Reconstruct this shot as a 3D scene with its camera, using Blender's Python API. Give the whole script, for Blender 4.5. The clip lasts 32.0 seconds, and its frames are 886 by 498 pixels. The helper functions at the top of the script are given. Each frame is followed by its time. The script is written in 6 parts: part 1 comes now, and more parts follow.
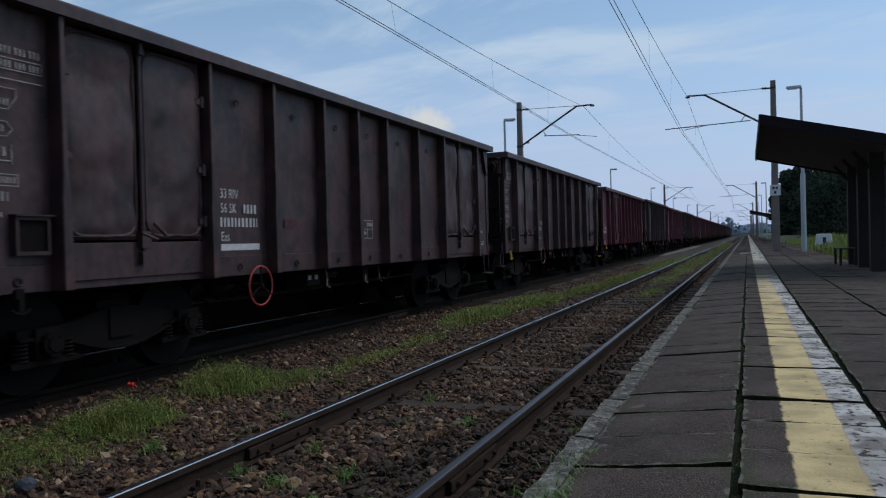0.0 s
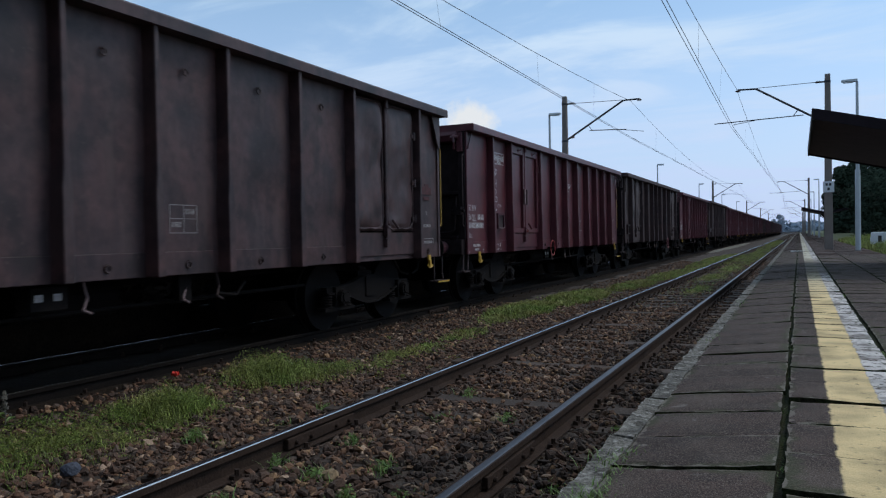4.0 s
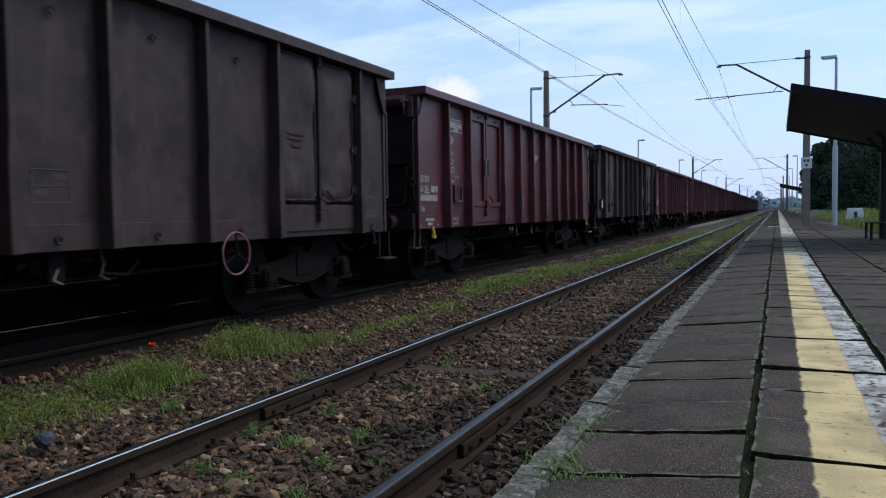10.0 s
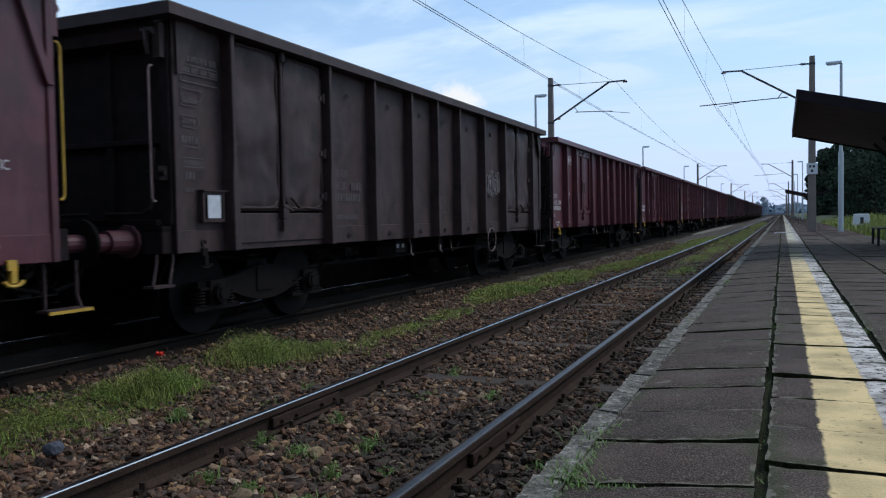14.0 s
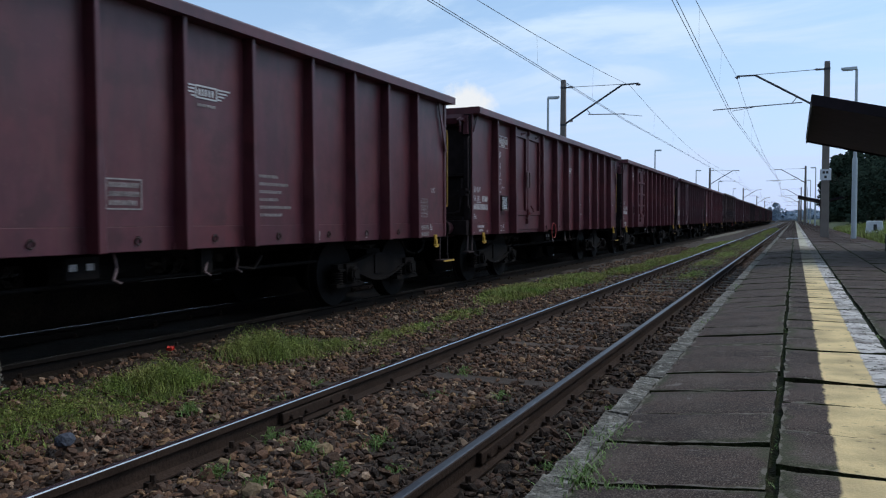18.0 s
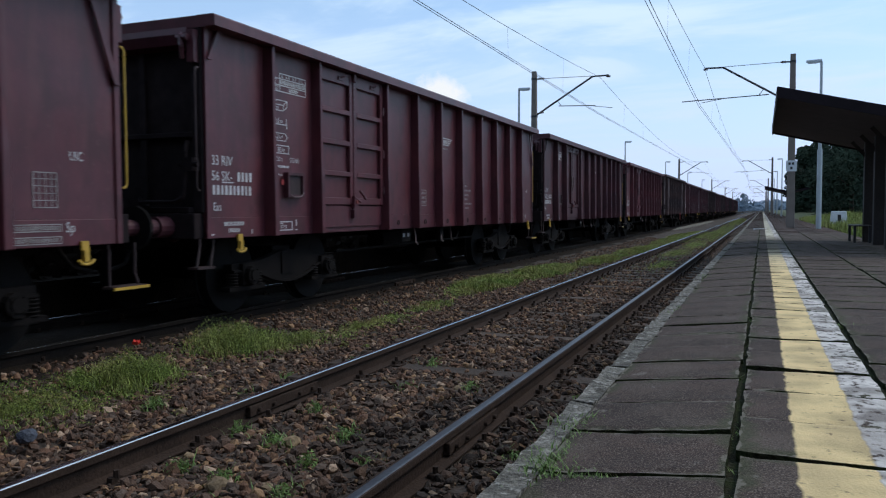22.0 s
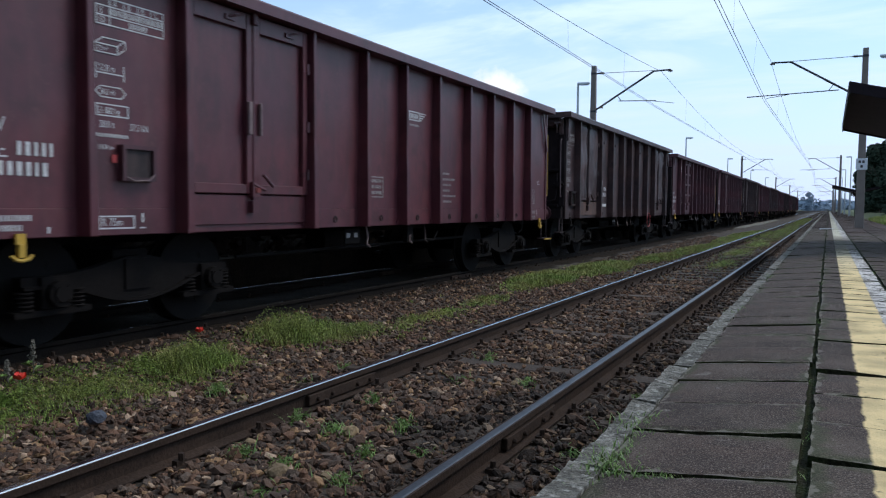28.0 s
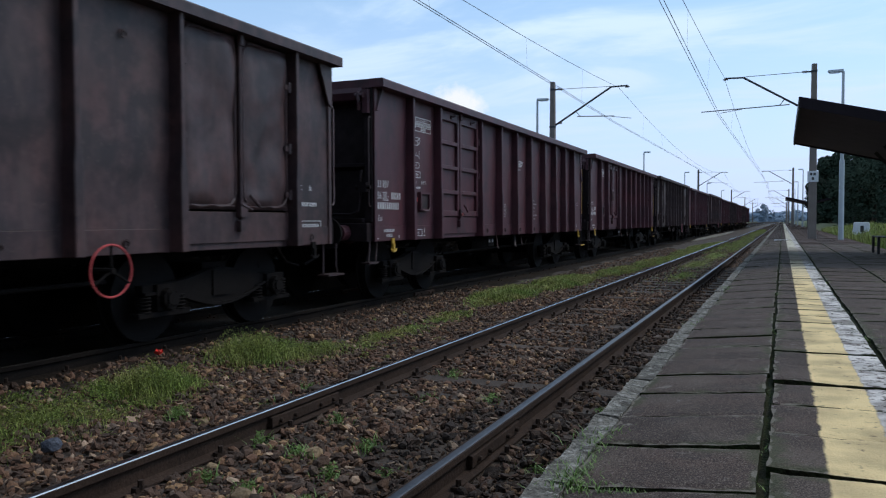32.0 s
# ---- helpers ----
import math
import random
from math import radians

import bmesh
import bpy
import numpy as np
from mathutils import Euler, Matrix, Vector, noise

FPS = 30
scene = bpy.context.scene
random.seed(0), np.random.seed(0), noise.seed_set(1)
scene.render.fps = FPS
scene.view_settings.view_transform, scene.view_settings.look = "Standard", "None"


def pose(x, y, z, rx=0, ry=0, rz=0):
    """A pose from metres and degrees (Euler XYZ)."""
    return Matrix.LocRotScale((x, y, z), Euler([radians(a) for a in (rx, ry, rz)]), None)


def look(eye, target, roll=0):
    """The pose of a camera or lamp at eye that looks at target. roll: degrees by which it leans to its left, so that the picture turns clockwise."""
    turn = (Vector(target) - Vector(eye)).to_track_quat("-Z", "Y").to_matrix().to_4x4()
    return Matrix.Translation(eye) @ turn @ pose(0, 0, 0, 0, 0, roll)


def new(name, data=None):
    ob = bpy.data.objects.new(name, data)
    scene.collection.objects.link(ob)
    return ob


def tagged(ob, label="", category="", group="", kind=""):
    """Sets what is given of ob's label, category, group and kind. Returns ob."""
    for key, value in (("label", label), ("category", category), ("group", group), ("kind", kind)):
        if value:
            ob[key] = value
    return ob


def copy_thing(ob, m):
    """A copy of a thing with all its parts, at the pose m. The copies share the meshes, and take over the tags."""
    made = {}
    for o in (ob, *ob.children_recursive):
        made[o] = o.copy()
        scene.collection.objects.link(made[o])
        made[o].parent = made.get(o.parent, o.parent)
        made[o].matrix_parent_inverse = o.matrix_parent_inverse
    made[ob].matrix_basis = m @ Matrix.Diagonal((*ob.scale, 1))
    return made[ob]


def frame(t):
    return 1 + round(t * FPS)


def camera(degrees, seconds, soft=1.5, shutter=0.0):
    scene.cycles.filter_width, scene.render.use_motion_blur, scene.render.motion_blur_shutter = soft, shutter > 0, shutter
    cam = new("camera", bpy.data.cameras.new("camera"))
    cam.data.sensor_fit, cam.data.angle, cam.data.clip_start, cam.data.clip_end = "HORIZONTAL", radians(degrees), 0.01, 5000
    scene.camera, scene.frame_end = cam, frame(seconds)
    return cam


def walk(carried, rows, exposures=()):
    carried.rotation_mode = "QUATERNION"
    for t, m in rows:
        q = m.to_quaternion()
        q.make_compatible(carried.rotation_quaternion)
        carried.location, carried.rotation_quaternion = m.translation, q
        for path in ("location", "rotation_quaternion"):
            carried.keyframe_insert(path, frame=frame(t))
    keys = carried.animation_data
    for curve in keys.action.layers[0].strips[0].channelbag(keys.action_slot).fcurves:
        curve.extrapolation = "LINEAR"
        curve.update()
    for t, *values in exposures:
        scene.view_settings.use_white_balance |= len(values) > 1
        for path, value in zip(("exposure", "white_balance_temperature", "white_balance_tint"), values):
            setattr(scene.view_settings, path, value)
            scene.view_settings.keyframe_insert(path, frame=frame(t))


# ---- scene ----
cam = camera(59.08, 32.0, soft=1.2, shutter=0.2)
# seconds, place, yaw, pitch, roll: a hand-held camera that stays on the platform
PATH = [
    (0, 2.336, -0.056, 1.272, 21.29, -0.60, 1.49),
    (0.5, 2.349, -0.032, 1.268, 23.02, -0.16, 1.45),
    (1, 2.340, -0.027, 1.267, 24.15, -0.77, 1.08),
    (1.5, 2.342, -0.001, 1.266, 23.21, -1.03, 0.70),
    (2, 2.339, -0.014, 1.263, 24.03, -0.55, 0.62),
    (2.5, 2.347, -0.005, 1.265, 23.74, -1.16, 0.55),
    (4.5, 2.348, -0.016, 1.268, 25.09, -0.83, 1.10),
    (5, 2.341, -0.017, 1.268, 25.79, -0.91, 1.02),
    (5.5, 2.348, -0.014, 1.265, 25.27, -1.54, 1.35),
    (6, 2.378, -0.022, 1.245, 24.07, -2.14, 1.82),
    (6.5, 2.396, -0.038, 1.238, 24.19, -3.60, 2.72),
    (7, 2.392, -0.018, 1.223, 23.15, -4.98, 1.99),
    (7.5, 2.397, -0.009, 1.224, 22.04, -4.48, 1.67),
    (8, 2.390, 0.021, 1.229, 22.72, -3.45, 1.37),
    (8.5, 2.385, -0.001, 1.231, 21.36, -4.02, 0.89),
    (9, 2.382, -0.009, 1.234, 22.61, -2.66, 1.16),
    (9.5, 2.375, -0.001, 1.230, 22.32, -2.93, 0.54),
    (10, 2.365, 0.007, 1.230, 23.12, -2.77, 0.72),
    (10.5, 2.371, -0.000, 1.229, 23.13, -2.31, 0.62),
    (11, 2.367, -0.001, 1.228, 23.36, -2.55, 0.54),
    (11.5, 2.367, 0.006, 1.235, 23.38, -3.13, 0.94),
    (12, 2.350, -0.002, 1.231, 23.46, -2.83, 0.43),
    (12.5, 2.347, 0.009, 1.222, 23.37, -2.95, -0.60),
    (13, 2.343, 0.004, 1.232, 22.83, -2.33, -0.07),
    (13.5, 2.345, 0.005, 1.237, 23.20, -2.36, 1.05),
    (15.5, 2.336, -0.001, 1.228, 24.47, -1.60, 0.12),
    (16, 2.347, -0.002, 1.234, 24.21, -1.53, 0.77),
    (16.5, 2.351, -0.000, 1.233, 24.39, -1.67, 1.03),
    (17, 2.352, 0.002, 1.233, 25.22, -1.85, 1.12),
    (17.5, 2.343, 0.002, 1.223, 23.89, -2.45, 0.59),
    (18, 2.333, -0.005, 1.226, 24.21, -2.18, 0.06),
    (18.5, 2.347, 0.008, 1.227, 24.40, -2.44, 0.43),
    (19, 2.360, -0.005, 1.223, 22.49, -2.68, 0.23),
    (19.5, 2.353, -0.003, 1.223, 22.49, -2.73, 0.48),
    (20, 2.346, 0.008, 1.225, 22.59, -2.90, 0.21),
    (20.5, 2.344, 0.016, 1.224, 22.85, -3.26, -0.22),
    (21, 2.354, 0.017, 1.223, 22.72, -2.74, 0.08),
    (21.5, 2.361, 0.016, 1.221, 22.03, -2.72, -0.01),
    (22, 2.360, 0.011, 1.224, 22.18, -2.80, 0.22),
    (22.5, 2.359, 0.013, 1.225, 22.05, -2.92, 0.40),
    (23, 2.358, 0.014, 1.220, 22.17, -3.16, -0.38),
    (23.5, 2.360, 0.009, 1.226, 21.92, -2.73, 0.06),
    (24, 2.364, 0.009, 1.229, 22.23, -2.42, 0.37),
    (24.5, 2.354, 0.010, 1.223, 23.96, -2.14, -0.01),
    (25, 2.340, 0.015, 1.221, 23.87, -3.16, -0.24),
    (25.5, 2.326, 0.012, 1.220, 24.56, -3.58, -0.13),
    (27.5, 2.331, 0.011, 1.222, 25.71, -2.94, -0.19),
    (28, 2.322, 0.010, 1.216, 26.22, -3.20, -0.56),
    (28.5, 2.330, 0.015, 1.218, 25.81, -2.96, -0.78),
    (29, 2.326, 0.008, 1.216, 24.77, -2.50, -1.12),
    (29.5, 2.322, 0.002, 1.220, 24.06, -2.05, -1.07),
    (30, 2.326, 0.006, 1.224, 23.53, -2.40, -0.57),
    (30.5, 2.327, 0.009, 1.221, 23.80, -2.51, -0.16),
    (31, 2.326, 0.010, 1.225, 23.98, -2.50, -0.17),
    (31.5, 2.328, 0.009, 1.226, 23.83, -2.42, -0.23),
    (32, 2.328, 0.005, 1.231, 23.46, -2.05, 0.13),
]
EXPOSURES = [(0, -0.55), (1.0, -0.36), (3.0, -0.28), (5.0, -0.2), (6.0, -0.12), (7.0, 0.12), (8.0, 0.10), (9.0, -0.02), (13.0, 0.0), (16.0, -0.12), (18.0, -0.12), (20.0, -0.05), (25.0, 0.0), (28.0, 0.16), (29.5, 0.06), (32.0, 0.0)]
walk(cam, [(t, pose(x, y, z, 90 + p, r, w)) for t, x, y, z, w, p, r in PATH], EXPOSURES)

# ---- light: a bright, partly clouded sky and a weak, veiled sun ahead on the platform side ----
SUN_AZ, SUN_EL = 52.0, 50.0
world = bpy.data.worlds.new("world")
scene.world = world
world.use_nodes = True
wt = world.node_tree
wt.nodes.clear()


def wn(kind, **kw):
    n = wt.nodes.new(kind)
    for k, v in kw.items():
        n.inputs[k].default_value = v
    return n


CLOUD_DIR = (-0.378, 0.915, 0.142)
sky = wt.nodes.new("ShaderNodeTexSky")
sky.sky_type = "NISHITA"
sky.sun_disc = False
sky.sun_elevation, sky.sun_rotation = radians(SUN_EL), radians(SUN_AZ)
sky.air_density, sky.dust_density, sky.ozone_density = 1.0, 0.8, 2.5
dim = wt.nodes.new("ShaderNodeVectorMath")
dim.operation = "SCALE"
dim.inputs["Scale"].default_value = 0.15
wt.links.new(sky.outputs[0], dim.inputs[0])
tc = wt.nodes.new("ShaderNodeTexCoord")
sep = wt.nodes.new("ShaderNodeSeparateXYZ")
wt.links.new(tc.outputs["Generated"], sep.inputs[0])
# clouds lie on a flat deck: the direction is divided by its height
hi = wt.nodes.new("ShaderNodeMath")
hi.operation = "MAXIMUM"
hi.inputs[1].default_value = 0.0
wt.links.new(sep.outputs["Z"], hi.inputs[0])
lift = wt.nodes.new("ShaderNodeMath")
lift.operation = "ADD"
lift.inputs[1].default_value = 0.16
wt.links.new(hi.outputs[0], lift.inputs[0])
inv = wt.nodes.new("ShaderNodeMath")
inv.operation = "DIVIDE"
inv.inputs[0].default_value = 1.0
wt.links.new(lift.outputs[0], inv.inputs[1])
flat = wt.nodes.new("ShaderNodeVectorMath")
flat.operation = "SCALE"
wt.links.new(tc.outputs["Generated"], flat.inputs[0])
wt.links.new(inv.outputs[0], flat.inputs["Scale"])
streak = wt.nodes.new("ShaderNodeMapping")
streak.inputs["Rotation"].default_value = (0, 0, radians(28))
streak.inputs["Scale"].default_value = (0.75, 1.6, 1.0)
wt.links.new(flat.outputs[0], streak.inputs["Vector"])
cl = wn("ShaderNodeTexNoise", Scale=1.35, Detail=8.0, Roughness=0.58, Distortion=0.5)
wt.links.new(streak.outputs[0], cl.inputs["Vector"])
cover = wt.nodes.new("ShaderNodeMapRange")
cover.inputs["From Min"].default_value, cover.inputs["From Max"].default_value = 0.40, 0.66
cover.inputs["To Min"].default_value, cover.inputs["To Max"].default_value = 0.22, 0.92
cover.interpolation_type = "SMOOTHSTEP"
wt.links.new(cl.outputs["Fac"], cover.inputs["Value"])
# the clear part of a summer sky is a clean light blue
clear = wt.nodes.new("ShaderNodeVectorMath")
clear.operation = "MULTIPLY"
clear.inputs[1].default_value = (0.92, 1.12, 1.19)
wt.links.new(dim.outputs[0], clear.inputs[0])
mixk = wt.nodes.new("ShaderNodeMix")
mixk.data_type = "RGBA"
wt.links.new(cover.outputs[0], mixk.inputs["Factor"])
wt.links.new(clear.outputs[0], mixk.inputs["A"])
mixk.inputs["B"].default_value = (0.75, 0.95, 1.14, 1)
# pale haze towards the horizon
low = wt.nodes.new("ShaderNodeMapRange")
low.inputs["From Min"].default_value, low.inputs["From Max"].default_value = 0.0, 0.30
low.inputs["To Min"].default_value, low.inputs["To Max"].default_value = 0.85, 0.0
wt.links.new(sep.outputs["Z"], low.inputs["Value"])
mixw = wt.nodes.new("ShaderNodeMix")
mixw.data_type = "RGBA"
wt.links.new(low.outputs[0], mixw.inputs["Factor"])
wt.links.new(mixk.outputs["Result"], mixw.inputs["A"])
mixw.inputs["B"].default_value = (0.62, 0.745, 1.12, 1)
# one white heap cloud low over the line
rel = wt.nodes.new("ShaderNodeVectorMath")
rel.operation = "SUBTRACT"
rel.inputs[1].default_value = CLOUD_DIR
wt.links.new(tc.outputs["Generated"], rel.inputs[0])
squash = wt.nodes.new("ShaderNodeVectorMath")
squash.operation = "MULTIPLY"
squash.inputs[1].default_value = (1.0, 1.0, 1.5)
wt.links.new(rel.outputs[0], squash.inputs[0])
size = wt.nodes.new("ShaderNodeVectorMath")
size.operation = "LENGTH"
wt.links.new(squash.outputs[0], size.inputs[0])
puff = wn("ShaderNodeTexNoise", Scale=26.0, Detail=5.0, Roughness=0.6)
wt.links.new(tc.outputs["Generated"], puff.inputs["Vector"])
ragged = wt.nodes.new("ShaderNodeMath")
ragged.operation = "MULTIPLY_ADD"
ragged.inputs[1].default_value = -0.075
wt.links.new(puff.outputs["Fac"], ragged.inputs[0])
wt.links.new(size.outputs["Value"], ragged.inputs[2])
heap = wt.nodes.new("ShaderNodeMapRange")
heap.inputs["From Min"].default_value, heap.inputs["From Max"].default_value = 0.002, -0.02
wt.links.new(ragged.outputs[0], heap.inputs["Value"])
mixc = wt.nodes.new("ShaderNodeMix")
mixc.data_type = "RGBA"
wt.links.new(heap.outputs[0], mixc.inputs["Factor"])
wt.links.new(mixw.outputs["Result"], mixc.inputs["A"])
mixc.inputs["B"].default_value = (0.92, 0.96, 1.0, 1)
bg = wn("ShaderNodeBackground", Strength=1.0)
wt.links.new(mixc.outputs["Result"], bg.inputs["Color"])
wo = wt.nodes.new("ShaderNodeOutputWorld")
wt.links.new(bg.outputs[0], wo.inputs[0])

sun = new("sun", bpy.data.lights.new("sun", "SUN"))
sun.data.energy, sun.data.angle, sun.data.color = 1.25, radians(18), (1.0, 0.95, 0.88)
az = radians(SUN_AZ)
sun.matrix_world = look((0, 0, 0), (-math.sin(az) * math.cos(radians(SUN_EL)), -math.cos(az) * math.cos(radians(SUN_EL)), -math.sin(radians(SUN_EL))))


# ---- materials ----
def material(name, base, rough=0.8, metal=0.0, var=0.25, scale=3.0, fine=40.0, bump=0.15, tint=None, spread=0.0, spec=0.5, island=False, grime=None):
    """Base colour with variation at two scales, fine relief, and a spread from object to object."""
    m = bpy.data.materials.new(name)
    m.use_nodes = True
    t = m.node_tree
    p = t.nodes["Principled BSDF"]
    geo = t.nodes.new("ShaderNodeTexCoord")
    out = geo.outputs["Object"]
    big = t.nodes.new("ShaderNodeTexNoise")
    big.inputs["Scale"].default_value, big.inputs["Detail"].default_value = scale, 6
    small = t.nodes.new("ShaderNodeTexNoise")
    small.inputs["Scale"].default_value, small.inputs["Detail"].default_value = fine, 5
    for n in (big, small):
        t.links.new(out, n.inputs["Vector"])
    ramp = t.nodes.new("ShaderNodeMapRange")
    ramp.inputs["From Min"].default_value, ramp.inputs["From Max"].default_value = 0.32, 0.68
    t.links.new(big.outputs["Fac"], ramp.inputs["Value"])
    mix = t.nodes.new("ShaderNodeMix")
    mix.data_type = "RGBA"
    mix.inputs["A"].default_value = (*base, 1)
    mix.inputs["B"].default_value = (*(tint or [c * (1 - var) for c in base]), 1)
    t.links.new(ramp.outputs[0], mix.inputs["Factor"])
    val = t.nodes.new("ShaderNodeMapRange")
    val.inputs["From Min"].default_value, val.inputs["From Max"].default_value = 0.25, 0.75
    val.inputs["To Min"].default_value, val.inputs["To Max"].default_value = 1 - var, 1 + var
    t.links.new(small.outputs["Fac"], val.inputs["Value"])
    hsv = t.nodes.new("ShaderNodeHueSaturation")
    t.links.new(mix.outputs["Result"], hsv.inputs["Color"])
    last = val.outputs[0]
    if spread:
        if island:
            src = t.nodes.new("ShaderNodeNewGeometry").outputs["Random Per Island"]
        else:
            src = t.nodes.new("ShaderNodeObjectInfo").outputs["Random"]
        sp = t.nodes.new("ShaderNodeMapRange")
        sp.inputs["To Min"].default_value, sp.inputs["To Max"].default_value = 1 - spread, 1 + spread
        t.links.new(src, sp.inputs["Value"])
        mul = t.nodes.new("ShaderNodeMath")
        mul.operation = "MULTIPLY"
        t.links.new(last, mul.inputs[0])
        t.links.new(sp.outputs[0], mul.inputs[1])
        last = mul.outputs[0]
    t.links.new(last, hsv.inputs["Value"])
    colour = hsv.outputs["Color"]
    if grime:
        # streaks that run down, as rain leaves them
        sc = t.nodes.new("ShaderNodeMapping")
        sc.inputs["Scale"].default_value = (1, 2.6, 0.5)
        t.links.new(out, sc.inputs["Vector"])
        st = t.nodes.new("ShaderNodeTexNoise")
        st.inputs["Scale"].default_value, st.inputs["Detail"].default_value = 2.2, 8
        t.links.new(sc.outputs[0], st.inputs["Vector"])
        sr = t.nodes.new("ShaderNodeMapRange")
        sr.inputs["From Min"].default_value, sr.inputs["From Max"].default_value = 0.5, 0.75
        sr.inputs["To Max"].default_value = 0.7
        t.links.new(st.outputs["Fac"], sr.inputs["Value"])
        gm = t.nodes.new("ShaderNodeMix")
        gm.data_type = "RGBA"
        gm.inputs["B"].default_value = (*grime, 1)
        t.links.new(sr.outputs[0], gm.inputs["Factor"])
        t.links.new(colour, gm.inputs["A"])
        colour = gm.outputs["Result"]
    t.links.new(colour, p.inputs["Base Color"])
    p.inputs["Roughness"].default_value, p.inputs["Metallic"].default_value = rough, metal
    p.inputs["Specular IOR Level"].default_value = spec
    if bump:
        b = t.nodes.new("ShaderNodeBump")
        b.inputs["Strength"].default_value, b.inputs["Distance"].default_value = bump, 0.02
        t.links.new(small.outputs["Fac"], b.inputs["Height"])
        t.links.new(b.outputs[0], p.inputs["Normal"])
    return m


MAROON = material("maroon_paint", (0.114, 0.0258, 0.032), 0.4, var=0.2, scale=0.8, fine=5, bump=0.03, tint=(0.078, 0.0215, 0.032), grime=(0.052, 0.020, 0.0245), spec=0.45)
MAROON_B = material("brown_maroon_paint", (0.088, 0.0245, 0.032), 0.5, var=0.2, scale=0.8, fine=5, bump=0.03, tint=(0.056, 0.020, 0.028), grime=(0.04, 0.020, 0.025), spec=0.42)
BROWN = material("dirty_brown_paint", (0.083, 0.040, 0.038), 0.5, var=0.34, scale=1.5, fine=9, bump=0.12, tint=(0.040, 0.025, 0.028), grime=(0.026, 0.018, 0.020), spec=0.38)
# Soot and the shade of the wagon ends together, in one dark colour.
SOOT_SHADE = material("sooty_shaded_end_wall", (0.022, 0.0145, 0.0155), 0.85, var=0.35, scale=1.4, fine=7, bump=0.1, tint=(0.014, 0.010, 0.011), spec=0.12)
COAL = material("sooty_brown_paint", (0.049, 0.0275, 0.0265), 0.62, var=0.3, scale=1.1, fine=6, bump=0.1, tint=(0.037, 0.0225, 0.0235), grime=(0.052, 0.028, 0.030), spec=0.35)
DIM = material("nearly_worn_off_lettering", (0.13, 0.11, 0.115), 0.8, var=0.4, scale=14, fine=80, bump=0)
SMEAR = material("smeared_red_paint", (0.095, 0.028, 0.032), 0.8, var=0.5, scale=12, fine=50, bump=0)
PINKWHEEL = material("bleached_red_paint", (0.36, 0.12, 0.15), 0.6, var=0.3, scale=8, fine=60)
SPRAY = material("dull_grey_spray", (0.22, 0.19, 0.19), 0.8, var=0.4, scale=8, fine=60, bump=0)
# Grime plus the deep shade under the wagons, both put into these colours.
UNDER = material("grimy_shaded_steel", (0.0095, 0.0072, 0.0068), 0.9, var=0.35, scale=5, fine=50, spec=0.15)
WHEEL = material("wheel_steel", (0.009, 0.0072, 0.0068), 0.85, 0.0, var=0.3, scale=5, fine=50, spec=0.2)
YELLOW = material("yellow_paint", (0.55, 0.33, 0.04), 0.5, var=0.2, scale=8, fine=60)
RED = material("red_paint", (0.50, 0.06, 0.06), 0.5, var=0.2, scale=8, fine=60)
DULLRED = material("faded_red_paint", (0.20, 0.035, 0.03), 0.7, var=0.3, scale=8, fine=60)
GREYWHEEL = material("worn_grey_paint", (0.20, 0.13, 0.13), 0.6, var=0.3, scale=8, fine=60)
WHITE = material("white_lettering", (0.66, 0.64, 0.64), 0.6, var=0.22, scale=14, fine=80, bump=0)
FADED = material("faded_lettering", (0.42, 0.38, 0.37), 0.7, var=0.45, scale=14, fine=80, bump=0)
PLATE = material("white_plate", (0.62, 0.64, 0.68), 0.4, var=0.15, scale=14, fine=80, bump=0)
# Dark copy of the rail colour: shade under the train put into it.
SHADERAIL = material("shade_dark_rail", (0.016, 0.012, 0.010), 0.9, var=0.3, scale=4, fine=60, bump=0.2, spec=0.1)
RAILSIDE = material("rusty_rail", (0.046, 0.028, 0.020), 0.92, var=0.35, scale=4, fine=60, bump=0.3, spec=0.2)
RAILTOP = material("polished_rail", (0.66, 0.67, 0.70), 0.2, 1.0, var=0.12, scale=3, fine=30, bump=0.02)
# Same steel as the other rail; its dark reflection is put into this colour.
RAILDARK = material("dark_reflection_rail_head", (0.095, 0.092, 0.10), 0.40, 0.9, var=0.3, scale=4, fine=60, bump=0.05)
# Sleeper colour darkened to stand in for the shade under the train.
SHADESLEEPER = material("shade_dark_sleeper", (0.014, 0.011, 0.009), 0.95, var=0.4, scale=6, fine=45, bump=0.4, spread=0.3, spec=0.1)
SLEEPER = material("tarred_sleeper", (0.078, 0.050, 0.034), 0.9, var=0.4, scale=6, fine=45, bump=0.4, spread=0.3)
